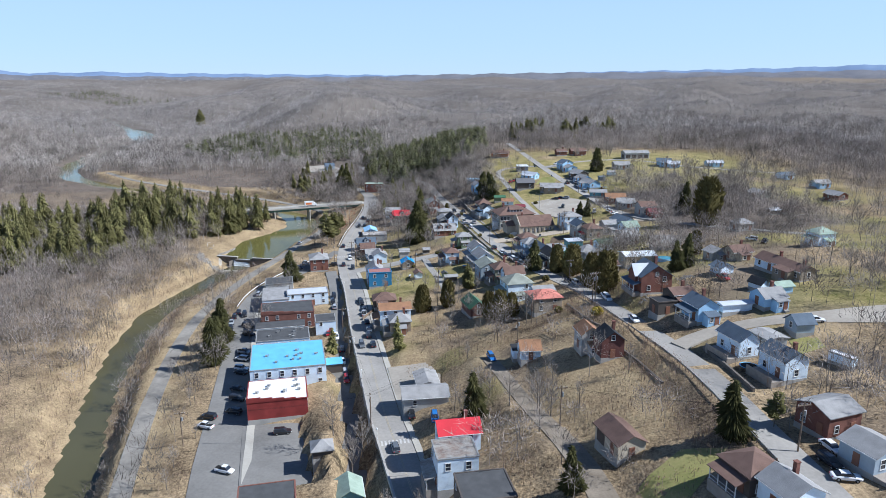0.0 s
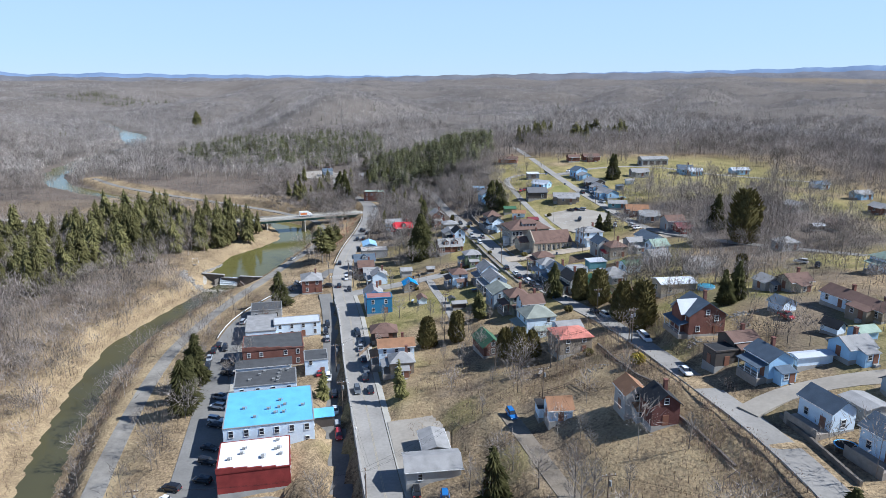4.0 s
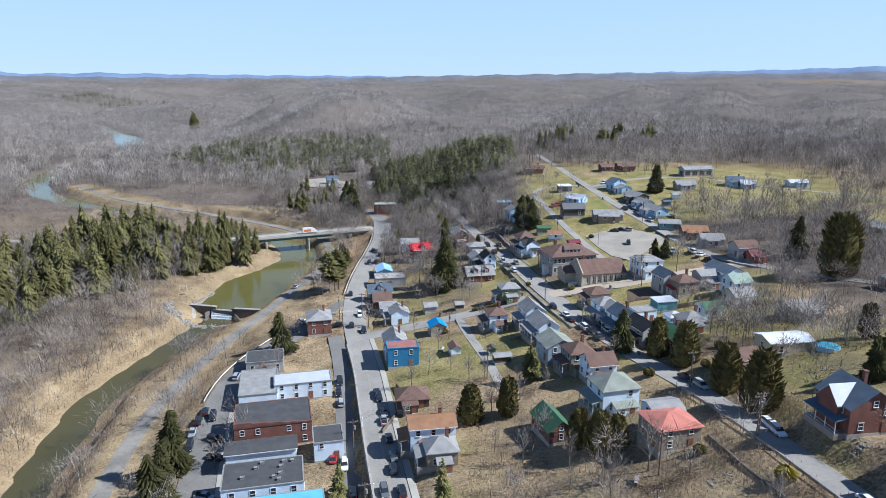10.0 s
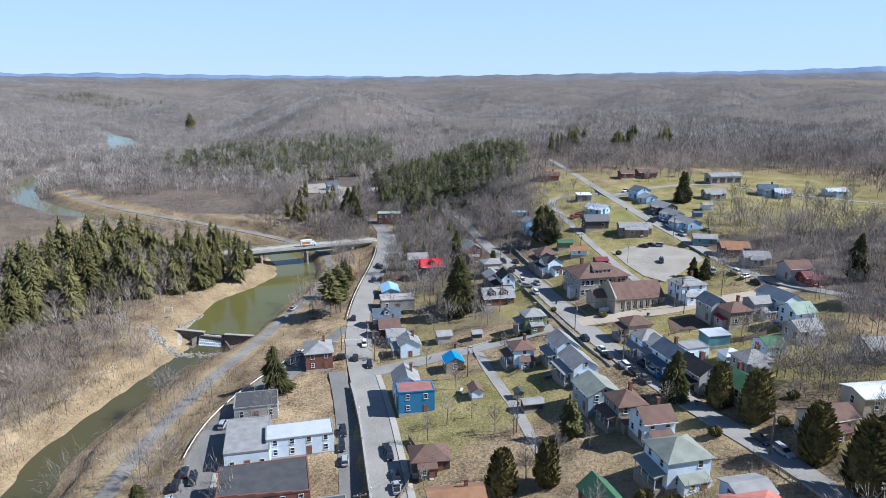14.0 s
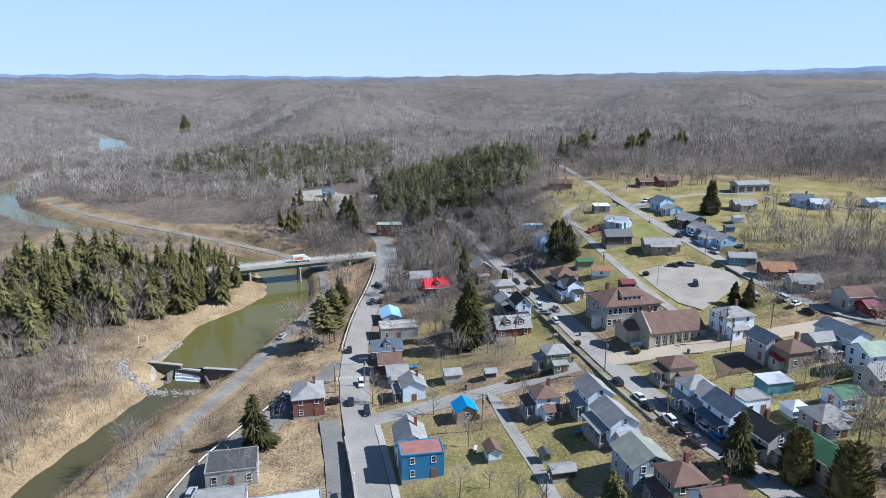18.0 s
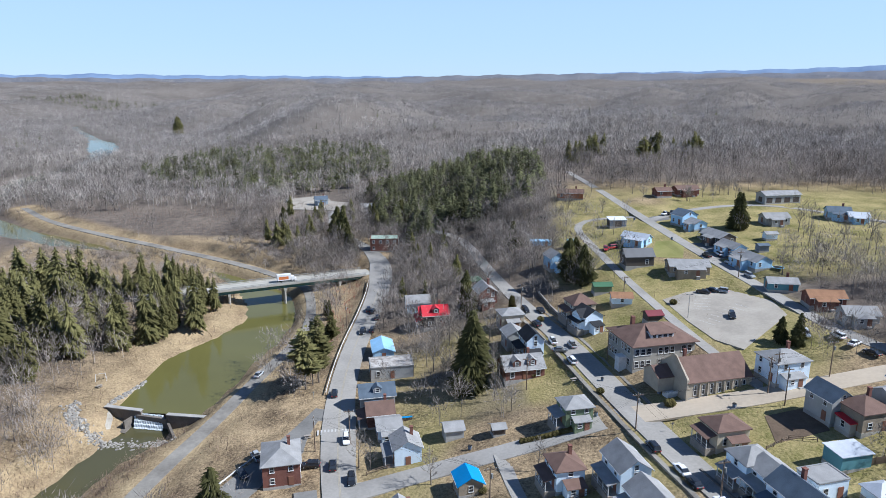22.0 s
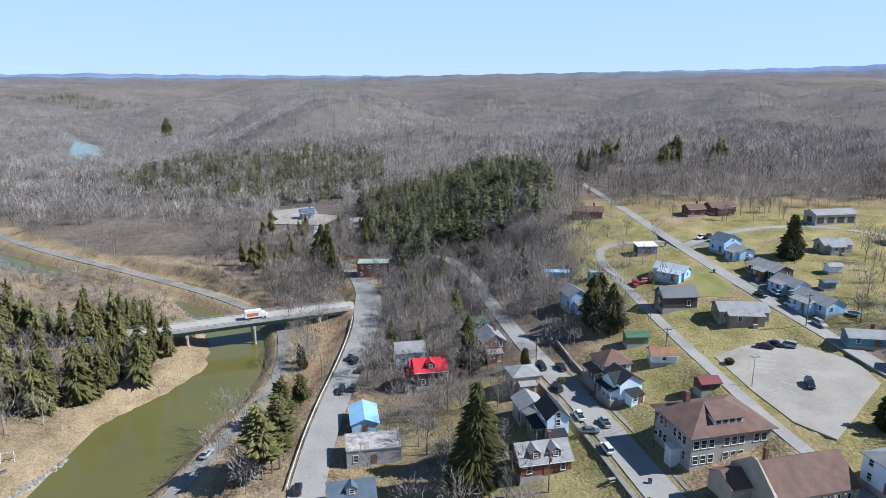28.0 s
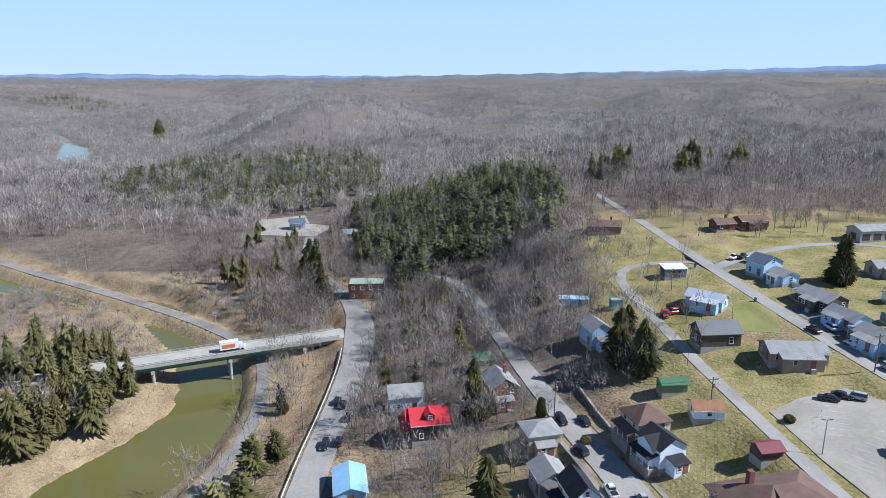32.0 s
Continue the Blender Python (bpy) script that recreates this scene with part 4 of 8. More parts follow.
BUILDINGS = """
brick_shop;-45.4;172.6;5.33;15.8;13.2;5.33;flat;13;redbrick;whiteroof;red painted brick shop with a white flat roof and stepped parapet;step vents
warehouse;-46.8;192.6;6.81;21.6;19.7;6.81;flat;13;whitewall;bluemetal;white block building with a bright blue metal roof;vents
row_shop;-52.7;211.8;6.66;16.9;10.3;6.66;flat;13;whitewall;darkroof;row shop with a dark flat roof and rooftop vents;vents
row_shop;-57.0;226.4;5.18;16.0;5.6;4.74;gx;13;whitewall;darkroof;low white row shop with a grey shingle roof;
brick_block;-57.5;240.3;6.07;18.8;13.2;6.07;flat;14;brick;darkroof;old brick commercial block with a dark flat roof;step
row_house;-41.8;230.1;5.18;7.0;8.0;4.88;flat;13;whitewall;darkroof;white two-storey row house with a dark flat roof;
long_shop;-54.4;262.6;5.33;16.0;7.5;5.03;flat;14;whitewall;metalroof;white shop with a pale metal roof beside the alley;
row_shop;-66.9;261.7;4.81;10.3;16.9;4.59;flat;13;whitewall;greyroof;white row shop with a grey metal roof;
row_shop;-70.3;282.0;3.70;11.3;9.4;3.70;flat;13;greywall;darkroof;low grey shop with a dark flat roof;
corner_house;-58.8;313.6;7.5;8.3;10.6;5.7;hip;13;brick;greyroof;red brick corner house with a grey hip roof;chim
inn;-51.2;513.4;6.66;14.1;8.5;6.36;flat;2;brick;greenpale;red brick inn with a pale green flat roof;
house;-16.7;226.5;7.31;10.6;6.8;5.92;gx;10;whitewall;rustroof;white two-storey house with a rusty orange roof;porch
house;-14.4;217.8;6.09;6.8;6.1;4.00;hip;10;stonewall;greyroof;small stone house with a grey hip roof;porch
house;-22.2;248.7;5.22;8.4;6.8;3.13;hip;8;darkwall;brownroof;dark low house with a brown hip roof;
house;-26.5;278.0;6.44;9.5;6.1;6.26;flat;10;bluewall;redflat;bright blue two-storey house with a red-brown flat roof;
house;-29.4;285.6;8.27;6.8;9.1;5.74;gy;10;whitewall;greyroof;white gabled house with a grey roof;
garage;-16.0;302.0;4.35;5.3;5.3;2.78;gy;12;stonewall;bluetarp;small building under a bright blue tarpaulin roof;
shed;-10.3;280.4;3.13;3.0;4.2;2.17;gy;12;whitewall;brownroof;little white shed with a brown roof;
shed;1.0;276.3;2.44;1.9;2.3;1.91;gy;12;greenwall;darkroof;tiny green wooden garden shed;
shed;3.5;269.0;2.61;4.9;3.0;2.09;gx;12;darkwall;greyroof;weathered grey wooden shed;
house;-30.2;318.2;6.4;6.4;6.8;4.5;gy;12;whitewall;greyroof;white house with a pale grey gable roof;porch
house;-35.4;331.2;4.35;6.1;6.8;3.13;gx;12;whitewall;greyroof;low white house with a pale roof;
house;-38.2;337.6;6.09;7.0;6.1;3.83;gx;12;brick;brownroof;brick bungalow with a brown roof;porch
house;-40.0;348;6.44;9.6;6.4;4.00;gx;12;greywall;slateroof;grey house with a slate-blue dormered roof;dormer
derelict_store;-37.4;368.4;3.83;13.0;8.2;3.83;flat;10;greywall;ruinroof;derelict store with a peeling flat roof;
cottage;-41.4;384.2;4.2;6.6;10.4;2.9;gy;10;bluepale;bluemetal2;small pale-blue cottage with a light metal roof;
house;-24.4;404.4;7.13;9.1;8.4;4.70;gx;10;darkwall;redroof;brown house with a bright red metal roof;porch cross dormer
house;-31.0;420.6;6.4;9.0;7.2;4.4;gx;10;whitewall;greyroof;white house with a weathered grey roof;
house;-5.8;412.6;7.48;6.8;8.4;5.22;gy;14;brick;greyroof;dark brick house with a grey metal gable roof;chim
garage;-8.7;433.5;3.65;5.3;5.3;2.44;hip;14;darkwall;greenroof;small garage with a green roof;
house;1.2;388.6;5.74;7.6;6.8;4.35;hip;13;cream;greyroof;cream house with a grey roof;
house;5.2;364.6;7.83;5.3;7.6;5.57;gy;12;whitewall;blackroof;narrow white house with a black gable roof;porch
house;0.9;373.4;5.92;6.1;6.8;4.18;gy;12;greywall;greyroof;grey house with a pale roof;
bungalow;0.8;352.6;6.0;11.4;8.2;3.31;gx;12;brick;greyroof;brick bungalow with grey roofs and a dormer;dormer chim
house;10.2;321.6;6.61;6.8;6.1;5.05;hip;12;greenwall;greyroof;olive green two-storey house with a grey roof;porch
shed;-18.9;326.7;3.48;4.6;4.6;2.44;gx;12;greywall;greyroof;grey wooden shed on a lawn;
shed;-7.9;323.5;2.61;3.0;2.7;1.91;gx;12;darkwall;greyroof;small dark wooden garden shed;
house;3.9;299.0;6.61;6.1;6.8;5.05;hip;12;whitewall;brownroof;white two-storey house with a brown hip roof;porch
house;15.4;294.7;7.83;6.5;8.4;5.57;gy;12;whitewall;greyroof;white gabled house with a grey roof;porch
house;17.3;281.9;6.79;6.8;9.9;4.52;gy;14;whitewall;greyroof;white house with a long grey gable roof;porch
house;18.5;264.2;6.96;8.4;9.1;4.87;gy;13;greyblue;greengrey;blue-grey house with a green-grey gable roof;
house;22.8;254.2;7.83;6.8;7.2;5.74;hip;13;olive;brownroof;olive grey two-storey house with a brown roof;porch chim
house;26.4;245.5;6.96;7.2;6.8;4.87;gx;12;whitewall;brownroof;white house with a dark brown roof;
house;26.0;228.4;8.35;9.1;8.4;5.92;hip;14;whitewall;greengrey;large white house with a green-grey hip roof;porch
brick_house;32.4;207.4;6.6;9.2;8.4;5.0;hip;13;stonewall;pinkroof;tan brick house with a salmon pink hip roof;
house;32.7;213.4;6.09;6.8;5.3;5.22;gx;13;whitewall;greyroof;white house with a grey roof;
barn;10.9;221.8;5.39;5.7;9.9;3.13;gy;16;barnred;greenroof;weathered red barn with a green metal roof;
house;62.9;329.6;7.4;9.4;7.8;5.6;hip;14;whitewall;greyroof;white two-storey house with glazed porches and a grey roof;
house;63.7;309.9;7.48;5.7;7.6;5.39;gy;14;greywall;slateroof;grey gabled house with a slate roof;
porch_house;65.3;303.6;3.13;4.6;3.8;2.44;shed;14;greywall;redroof;small annex with a red metal roof;
house;68.3;304.7;6.61;7.6;7.2;4.70;hip;14;stonewall;brownroof;tan house with a brown hip roof;
house;77.0;308.4;5.74;6.8;5.3;4.52;gx;14;greywall;greyroof;grey house with a low roof;
house;84.1;310.1;6.61;7.2;11.4;4.70;gy;18;whitewall;slateroof;long white house with a blue-grey roof;
house;83.1;297.1;6.96;6.8;6.8;5.05;gx;14;whitewall;greenpale;white house with a pale green roof;
house;39.2;305.4;6.09;7.6;6.5;4.35;hip;13;cream;brownroof;cream house with a brown hip roof and porch;porch
house;38.6;290.9;7.48;6.8;6.1;5.57;hip;13;whitewall;greyroof;white two-storey house with a grey hip roof;porch
house;40.7;285.6;6.61;6.1;6.8;4.87;gy;13;whitewall;greyroof;white house with a grey gable roof;porch
house;41.5;278.2;7.48;6.5;9.1;5.22;gy;15;whitewall;slateroof;white gabled house with a slate-blue roof;porch
annex;48.9;284.5;4.00;6.8;5.3;3.83;flat;15;whitewall;greyroof;white annex with a flat grey roof;
house;44.1;267.1;7.13;6.1;9.1;5.05;gy;17;greywall;blackroof;pale grey house with a black gable roof;porch
house;51.2;261.6;5.22;6.1;6.8;3.48;gy;17;whitewall;greenroof;white house with a green metal roof;
house;51.0;252.5;5.22;5.3;7.6;3.48;gy;17;cream;greenroof;cream cottage with a green metal roof;
shed;58.0;292.3;3.48;6.8;4.9;3.13;shed;12;tealwall;metalroof;teal metal shed with a pale roof;
shed;57.5;280.6;3.48;4.6;4.2;2.26;hip;12;whitewall;metalroof;white rounded garden shed;
house;60.4;273.9;5.22;7.6;6.8;3.13;hip;12;greywall;greyroof;low weathered grey house;
garage;68.5;281.7;4.35;6.1;6.1;3.13;gx;12;whitewall;greenroof;white garage with a green roof;
pole_barn;71.3;240.8;4.35;11.4;6.8;3.48;gx;8;cream;whitemetal;long tan barn with a white metal roof;
brick_villa;62.4;196.2;8.35;9.5;9.1;5.22;gy;8;brick;slateroof;large red brick house with slate and tin gables;porch chim cross
house;57.6;234.7;5.22;9.1;6.1;3.65;gx;16;cream;brownroof;cream house with a brown roof behind the trees;
house;64.9;178.0;4.58;6.46;5.78;3.40;gx;14;darkwall;brownroof;dark house with a brown roof;
annex;59.6;174.3;3.84;5.78;4.50;3.70;flat;14;darkwall;blackroof;flat-roofed dark annex with white windows;
house;66.2;165.8;5.92;5.78;7.14;4.14;gy;14;bluepale;slateroof;pale blue house with a slate roof;porch
garage;84.9;199.1;3.40;4.84;4.50;2.22;gy;20;whitewall;slateroof;white garage with a grey roof;
shed;87.6;180.6;3.10;2.89;4.17;1.92;gy;25;whitewall;blackroof;small white barn-shaped shed with a dark roof;
shed;91.1;175.2;2.96;4.84;3.57;2.07;gx;14;bluepale;greenpale;pale blue shed with a green-grey roof;
house;84.0;167.3;4.44;6.46;5.78;2.81;gx;14;bluepale;greyroof;pale blue house behind bare trees;
trailer;75.2;166.2;2.52;8.42;2.55;2.22;gx;12;whitewall;metalroof;long white mobile home;
house;99.9;198.4;4.44;8.42;6.12;2.81;gx;-75;whitewall;brownroof;white house with a red-brown roof;
house;98.6;220.1;4.44;7.14;5.78;2.81;gx;14;cream;brownroof;tan house with a brown roof;
house;92.9;224.3;4.00;5.78;5.18;2.66;gy;14;greywall;greyroof;grey cottage beside a gravel drive;
house;101.7;188.9;4.14;10.37;5.78;2.81;gx;-75;stonewall;brownroof;rambling tan house with brown roofs;chim
house;132.7;232.8;6.36;6.80;6.12;4.58;hip;14;whitewall;greenpale;white two-storey house with a pale green hip roof;porch
house;129.0;287.1;5.18;7.14;6.46;3.40;hip;14;greywall;greyroof;old grey house behind a bare tree;
shed;155.3;313.9;2.66;4.84;3.57;1.92;gx;12;darkwall;metalroof;dark shed with a pale roof;
garage_row;163.2;312.6;3.55;9.69;5.78;2.36;gx;-75;stonewall;brownroof;row of garages with brown doors and roof;garagedoors
house;196.9;337.1;3.84;9.69;5.78;2.52;gx;-75;brick;greyroof;long brick ranch house with a grey roof;
house;182.3;457.5;3.55;10.96;5.18;2.22;gx;6;bluepale;metalroof;pale blue low ranch house;
house;203.1;402.2;3.70;9.01;5.18;2.36;gx;10;whitewall;slateroof;white ranch house with a slate roof;
house;206.9;370.5;3.70;9.01;5.18;2.36;gx;10;bluepale;greyroof;pale blue low ranch house;
house;166.4;354.0;3.70;10.37;5.78;2.36;gx;-75;olive;greyroof;olive ranch house with a grey roof;
house;67.8;146.2;5.92;7.73;5.18;4.14;gx;-75;whitewall;slateroof;white two-storey house with a dark slate roof;deck
house;72.4;134.3;6.21;7.73;5.78;4.44;gx;-75;whitewall;slateroof;white two-storey house with a dark roof and brick chimney;chim deck
annex;75.0;146.8;3.40;5.78;5.18;2.96;gx;-75;greywall;greyroof;grey annex with a flat gable roof;
barn;84.0;150.8;4.14;4.50;4.50;2.52;gx;8;greyblue;slateroof;blue-grey gambrel barn beside a gravel yard;
brick_house;70.2;112.7;5.62;7.73;7.14;4.29;gx;20;brick;greyroof;brown brick building with a grey roof and green gable;
house;70.6;100.1;4.88;7.14;6.46;3.40;gy;20;greyblue;greyroof;grey-blue house with a grey roof;deck
camper;85.5;135.2;2.22;5.18;1.78;2.07;flat;-60;whitewall;whiteroof;white travel trailer parked on gravel;
house;50.5;98.8;5.92;7.14;7.14;4.00;hip;18;darkwall;brownroof;dark brown house with a brown hip roof;porch
house;53.2;91.6;5.47;6.46;6.46;3.70;gy;18;whitewall;greyroof;white house with a grey roof and vents;
cottage;23.3;170.7;4.88;5.18;5.18;3.10;gx;5;whitewall;rustroof;white cottage with an orange-brown roof;
porch_house;20.5;174.7;2.96;2.55;3.91;2.66;shed;5;whitewall;blackroof;porch annex with a black roof;
house;37.2;163.8;6.66;4.84;5.78;4.88;gy;8;greywall;rustroof;grey house with an orange roof;
derelict_house;41.0;157.1;6.95;5.78;5.78;4.73;gy;8;darkbrick;blackroof;fire-damaged brick house with a dark broken roof;chim
workshop;34.7;119.8;4.88;5.78;9.01;3.26;gy;15;cream;brownroof;tan workshop with a brown metal roof and two doors;garagedoors
house;3.4;135.6;7.4;9.0;6.4;5.6;gx;10;whitewall;redroof;white house with a bright red metal roof;
apartment_house;2.6;125.0;7.48;8.4;7.6;7.13;flat;10;whitewall;tinroof;white three-storey house with a rusted tin roof;porch
flat_building;7.9;111.8;5.22;9.9;9.1;5.22;flat;10;darkwall;darkroof;old building with a dark gravelled flat roof;
garage;-4.6;163.4;4.35;11.6;7.4;3.13;gx;8;greywall;greyroof;grey metal garage beside the main road;
garage;-4.4;174.6;3.4;5.6;8.6;2.6;gy;10;greywall;greyroof;long low grey garage;
shop;-35.7;122.2;4.79;11.4;7.6;4.79;flat;13;brick;darkroof;low shop with a dark flat roof;
cottage;-19.8;128.1;4.70;5.3;6.8;3.13;gy;12;tealwall;greenpale;teal cottage with a pale green roof;
shed;-33.7;195.3;3.48;5.3;4.2;3.13;shed;13;darkwall;bluemetal;shed with a blue metal roof beside the alley;
pavilion;-28.2;143.6;4.00;4.6;4.6;2.44;hip;13;darkwall;greyroof;small pavilion with a grey hip roof;
house;-106.4;643.7;5.74;8.4;6.1;3.65;gx;20;greyblue;slateroof;grey-blue house on a gravel clearing;
house;-71.3;614.5;4.35;7.6;6.1;2.78;gx;10;greywall;greyroof;grey roadside house among spruces;
house;43.6;515.4;4.52;12.9;6.8;2.96;gx;-12;orangebrick;brownroof;long orange brick ranch house with a brown roof;
house;88.5;510.4;4.35;7.6;6.1;2.96;gx;8;brick;brownroof;brick ranch house with a brown roof;
house;101.7;514.9;4.35;11.4;6.5;2.96;gx;8;brick;brownroof;long brick ranch house with a brown roof;
garage;140.0;496.5;5.22;18.2;7.6;3.83;gx;8;greywall;greyroof;long grey garage with white doors;garagedoors
house;150.7;464.2;4.70;9.1;6.8;2.96;gx;-15;bluepale;slateroof;pale blue low ranch house;
house;154.7;456.2;4.00;7.6;6.1;2.61;gx;-15;bluepale;metalroof;pale blue wing with a pale roof;
shed;54.6;464.1;3.65;7.2;4.6;2.96;shed;5;slatewall;whitemetal;slate-blue shed with a white metal roof;garagedoors
house;57.0;440.6;4.18;10.6;5.3;2.61;gx;-41;bluepale;metalroof;pale blue ranch house with a light metal roof;
barn;51.0;418.1;6.09;10.6;6.8;3.83;gx;5;darkwall;darkmetal;dark weathered barn with a grey metal roof;
house;65.9;407.0;4.35;13.7;7.6;2.78;gx;-4;stonewall;greyroof;ranch house with a grey roof and parked cars;
house;83.2;462.1;6.26;8.4;6.8;4.18;gy;25;bluepale;slateroof;blue gabled house with a dark slate roof;
house;85.4;453.6;4.00;6.8;6.1;2.61;gx;-75;bluepale;greyroof;low blue wing with a grey roof;
house;87.6;435.4;4.52;11.4;7.6;2.78;gx;-72;darkwall;greyroof;dark red ranch house with white porch posts;porch
house;88.0;422.7;4.18;9.9;5.7;2.61;gx;-75;bluepale;greyroof;blue garage wing with a grey roof;
house;89.3;408.4;4.52;12.9;6.8;2.78;gx;-75;bluepale;greyroof;long blue ranch house with a grey roof;porch
house;120.2;457.9;4.35;10.6;6.1;2.78;gx;4;greywall;greyroof;grey ranch house on a lawn;
house;89.0;385.3;3.83;9.1;5.3;2.61;gx;-10;tealwall;greyroof;teal blue cottage on a lawn;
shed;108.6;436.2;2.96;4.6;3.0;2.26;gx;5;whitewall;greyroof;small white garden shed on grass;
shed;99.2;422.1;2.78;3.8;3.0;2.26;gx;5;slatewall;slateroof;small slate-blue garden shed;
shed;34.1;399.9;3.31;6.1;3.8;2.44;gx;4;greenwall;greenroof;small green garden shed on grass;
garage;37.7;387.5;3.65;6.5;4.6;2.44;gx;-4;whitewall;rustroof;white garage with an orange-brown roof;
trailer;20.7;455.5;2.78;8.4;3.0;2.44;gx;-4;bluepale;bluemetal2;long pale blue mobile home;
shed;32.3;448.0;2.61;3.4;2.7;2.26;flat;4;tealwall;greenpale;small teal garden shed;
house;22.4;430.2;6.61;6.1;7.6;4.70;gy;14;bluepale;greyroof;pale blue house with a grey roof among bare trees;
house;23.6;385.2;7.83;7.6;7.6;5.22;hip;14;cream;brownroof;cream house with a brown hip roof;porch
house;24.6;376.6;6.5;6.4;7.2;4.5;gy;20;whitewall;blackroof;white house with black gable roofs;porch cross
house;95.1;370.9;4.35;10.6;6.1;2.78;gx;-4;brick;rustroof;brick ranch house with an orange-brown roof;
house;97.1;356.6;4.35;9.1;6.1;2.78;gx;-4;greywall;greyroof;grey ranch house with parked cars;
house;102.6;337.8;6.09;8.4;7.6;4.18;gx;8;greywall;brownroof;grey house with a brown roof;
house;105.1;332.0;4.00;6.8;5.3;2.61;gx;8;redbrick;darkred;small house with a dull red roof;
shed;42.9;369.9;3.13;4.6;3.8;2.26;gx;10;darkwall;darkred;dark shed with a dull red roof;
house;80.4;288.2;5.22;7.6;6.8;3.48;gx;14;greywall;greyroof;grey house beside a lawn;
house;91.2;271.0;4.79;10.6;6.8;3.13;gx;5;greywall;greyroof;low grey building among bare trees;
"""
for line in BUILDINGS.strip().split("\n"):
    c = line.split(";")
    building(c[0], *[float(v) for v in c[1:7]], c[7], float(c[8]), *c[9:13])


# ---- school and church ----
M["schoolwall"] = mat("schoolwall", (0.40, 0.38, 0.34), (0.28, 0.27, 0.24), scale=0.4, rough=0.9, bump=0.3, bscale=5, fine=4)
M["churchwall"] = mat("churchwall", (0.47, 0.41, 0.32), (0.34, 0.30, 0.24), scale=0.4, rough=0.9, bump=0.3, bscale=5, fine=4)
school = empty("school", pose(37, 351.5, 18.6, 0, 0, 13.5))
tagged(school, "two-storey grey block school with a brown hip roof", "school")
SW, SD = 18.5, 14.0
part("wall", walls(SW, SD, 7.6, 11.0, "hip"), "schoolwall", school)
part("foundation", Mb().box(-SW / 2 - 0.05, SW / 2 + 0.05, -SD / 2 - 0.05, SD / 2 + 0.05, -3, 0.6), "concrete", school)
rf = Mb()
hip(rf, SW, SD, 7.6, 11.0, 0.9)
part("roof", rf, "brownroof", school)
for side, (l, off, rot) in enumerate(((SW, SD, 0), (SD, SW, 90), (SW, SD, 180), (SD, SW, 270))):
    for s in range(2):
        for c in range(int(l / 1.75)):
            if c % 4 == 3:
                continue
            add_window(school, pose(0, 0, 0, 0, 0, rot) @ pose((c + 0.5) * 1.75 - l / 2 + 0.2, -off / 2, 1.2 + s * 3.4), 1.15, 1.75)
dm = Mb().box(-3.4, 3.4, -SD / 2 + 1.6, 0, 7.9, 9.7)
part("dormer", dm, "trim", school, "wide white dormer")
dr = Mb()
dr.slab([(-3.8, -SD / 2 + 1.2, 9.75), (3.8, -SD / 2 + 1.2, 9.75), (2.4, 0, 10.9), (-2.4, 0, 10.9)], 0.16)
part("dormer_roof", dr, "brownroof", school)
for u in (-2.4, -0.8, 0.8, 2.4):
    add_window(school, pose(u, -SD / 2 + 1.6, 8.3), 1.1, 1.1)
part("entry", Mb().box(-SW / 2 - 2.2, -SW / 2 - 0.02, -3.6, -1.2, -2, 3).box(-SW / 2 - 2.4, -SW / 2 - 0.02, -3.8, -1, 3, 3.15), "trim", school, "white entry porch")
part("chimney", Mb().box(-4.6, -3.6, 3, 4, 8, 11.9), "brick", school, "red brick chimney")

church = empty("church", pose(45.2, 332.2, 19.6, 0, 0, 13.8) @ Matrix.Diagonal((0.86, 0.86, 0.84, 1)))
tagged(church, "tan masonry church with a brown gable roof", "church")
CW, CD = 21.0, 13.5
part("wall", walls(CW, CD, 5.4, 10.2, "gx"), "churchwall", church)
part("foundation", Mb().box(-CW / 2 - 0.05, CW / 2 + 0.05, -CD / 2 - 0.05, CD / 2 + 0.05, -3, 0.5), "concrete", church)
rf = Mb()
gable(rf, CW - 0.8, CD, 5.4, 10.2, "x", 0.5)
part("roof", rf, "brownroof", church)
for i in range(7):
    for k, rot in ((-1, 0), (1, 180)):
        u = -CW / 2 + 2.6 + i * 2.65
        add_window(church, pose(0, 0, 0, 0, 0, rot) @ pose(u, -CD / 2, 1.2), 0.7, 2.9)
        part("buttress", Mb().box(u + 1.1, u + 1.5, -CD / 2 - 0.45, -CD / 2 - 0.02, -1.5, 4.4), "churchwall", church, m=pose(0, 0, 0, 0, 0, rot))
part("gable_front", Mb().slab([(-CW / 2 - 0.3, -CD / 2 - 0.3, 6.2), (-CW / 2 - 0.3, CD / 2 + 0.3, 6.2), (-CW / 2 - 0.3, 0.9, 11.2), (-CW / 2 - 0.3, -0.9, 11.2)], 0.01).add(
    [(-CW / 2 - 0.35, -CD / 2 - 0.3, -2), (-CW / 2 + 0.35, -CD / 2 - 0.3, -2), (-CW / 2 + 0.35, CD / 2 + 0.3, -2), (-CW / 2 - 0.35, CD / 2 + 0.3, -2),
     (-CW / 2 - 0.35, -CD / 2 - 0.3, 6.2), (-CW / 2 + 0.35, -CD / 2 - 0.3, 6.2), (-CW / 2 + 0.35, CD / 2 + 0.3, 6.2), (-CW / 2 - 0.35, CD / 2 + 0.3, 6.2), (-CW / 2 - 0.35, 0, 11.2), (-CW / 2 + 0.35, 0, 11.2)],
    [(0, 1, 5, 4), (1, 2, 6, 9, 5), (2, 3, 7, 6), (3, 0, 4, 8, 7), (4, 5, 9, 8), (6, 7, 8, 9)]), "churchwall", church, "raised gable front")
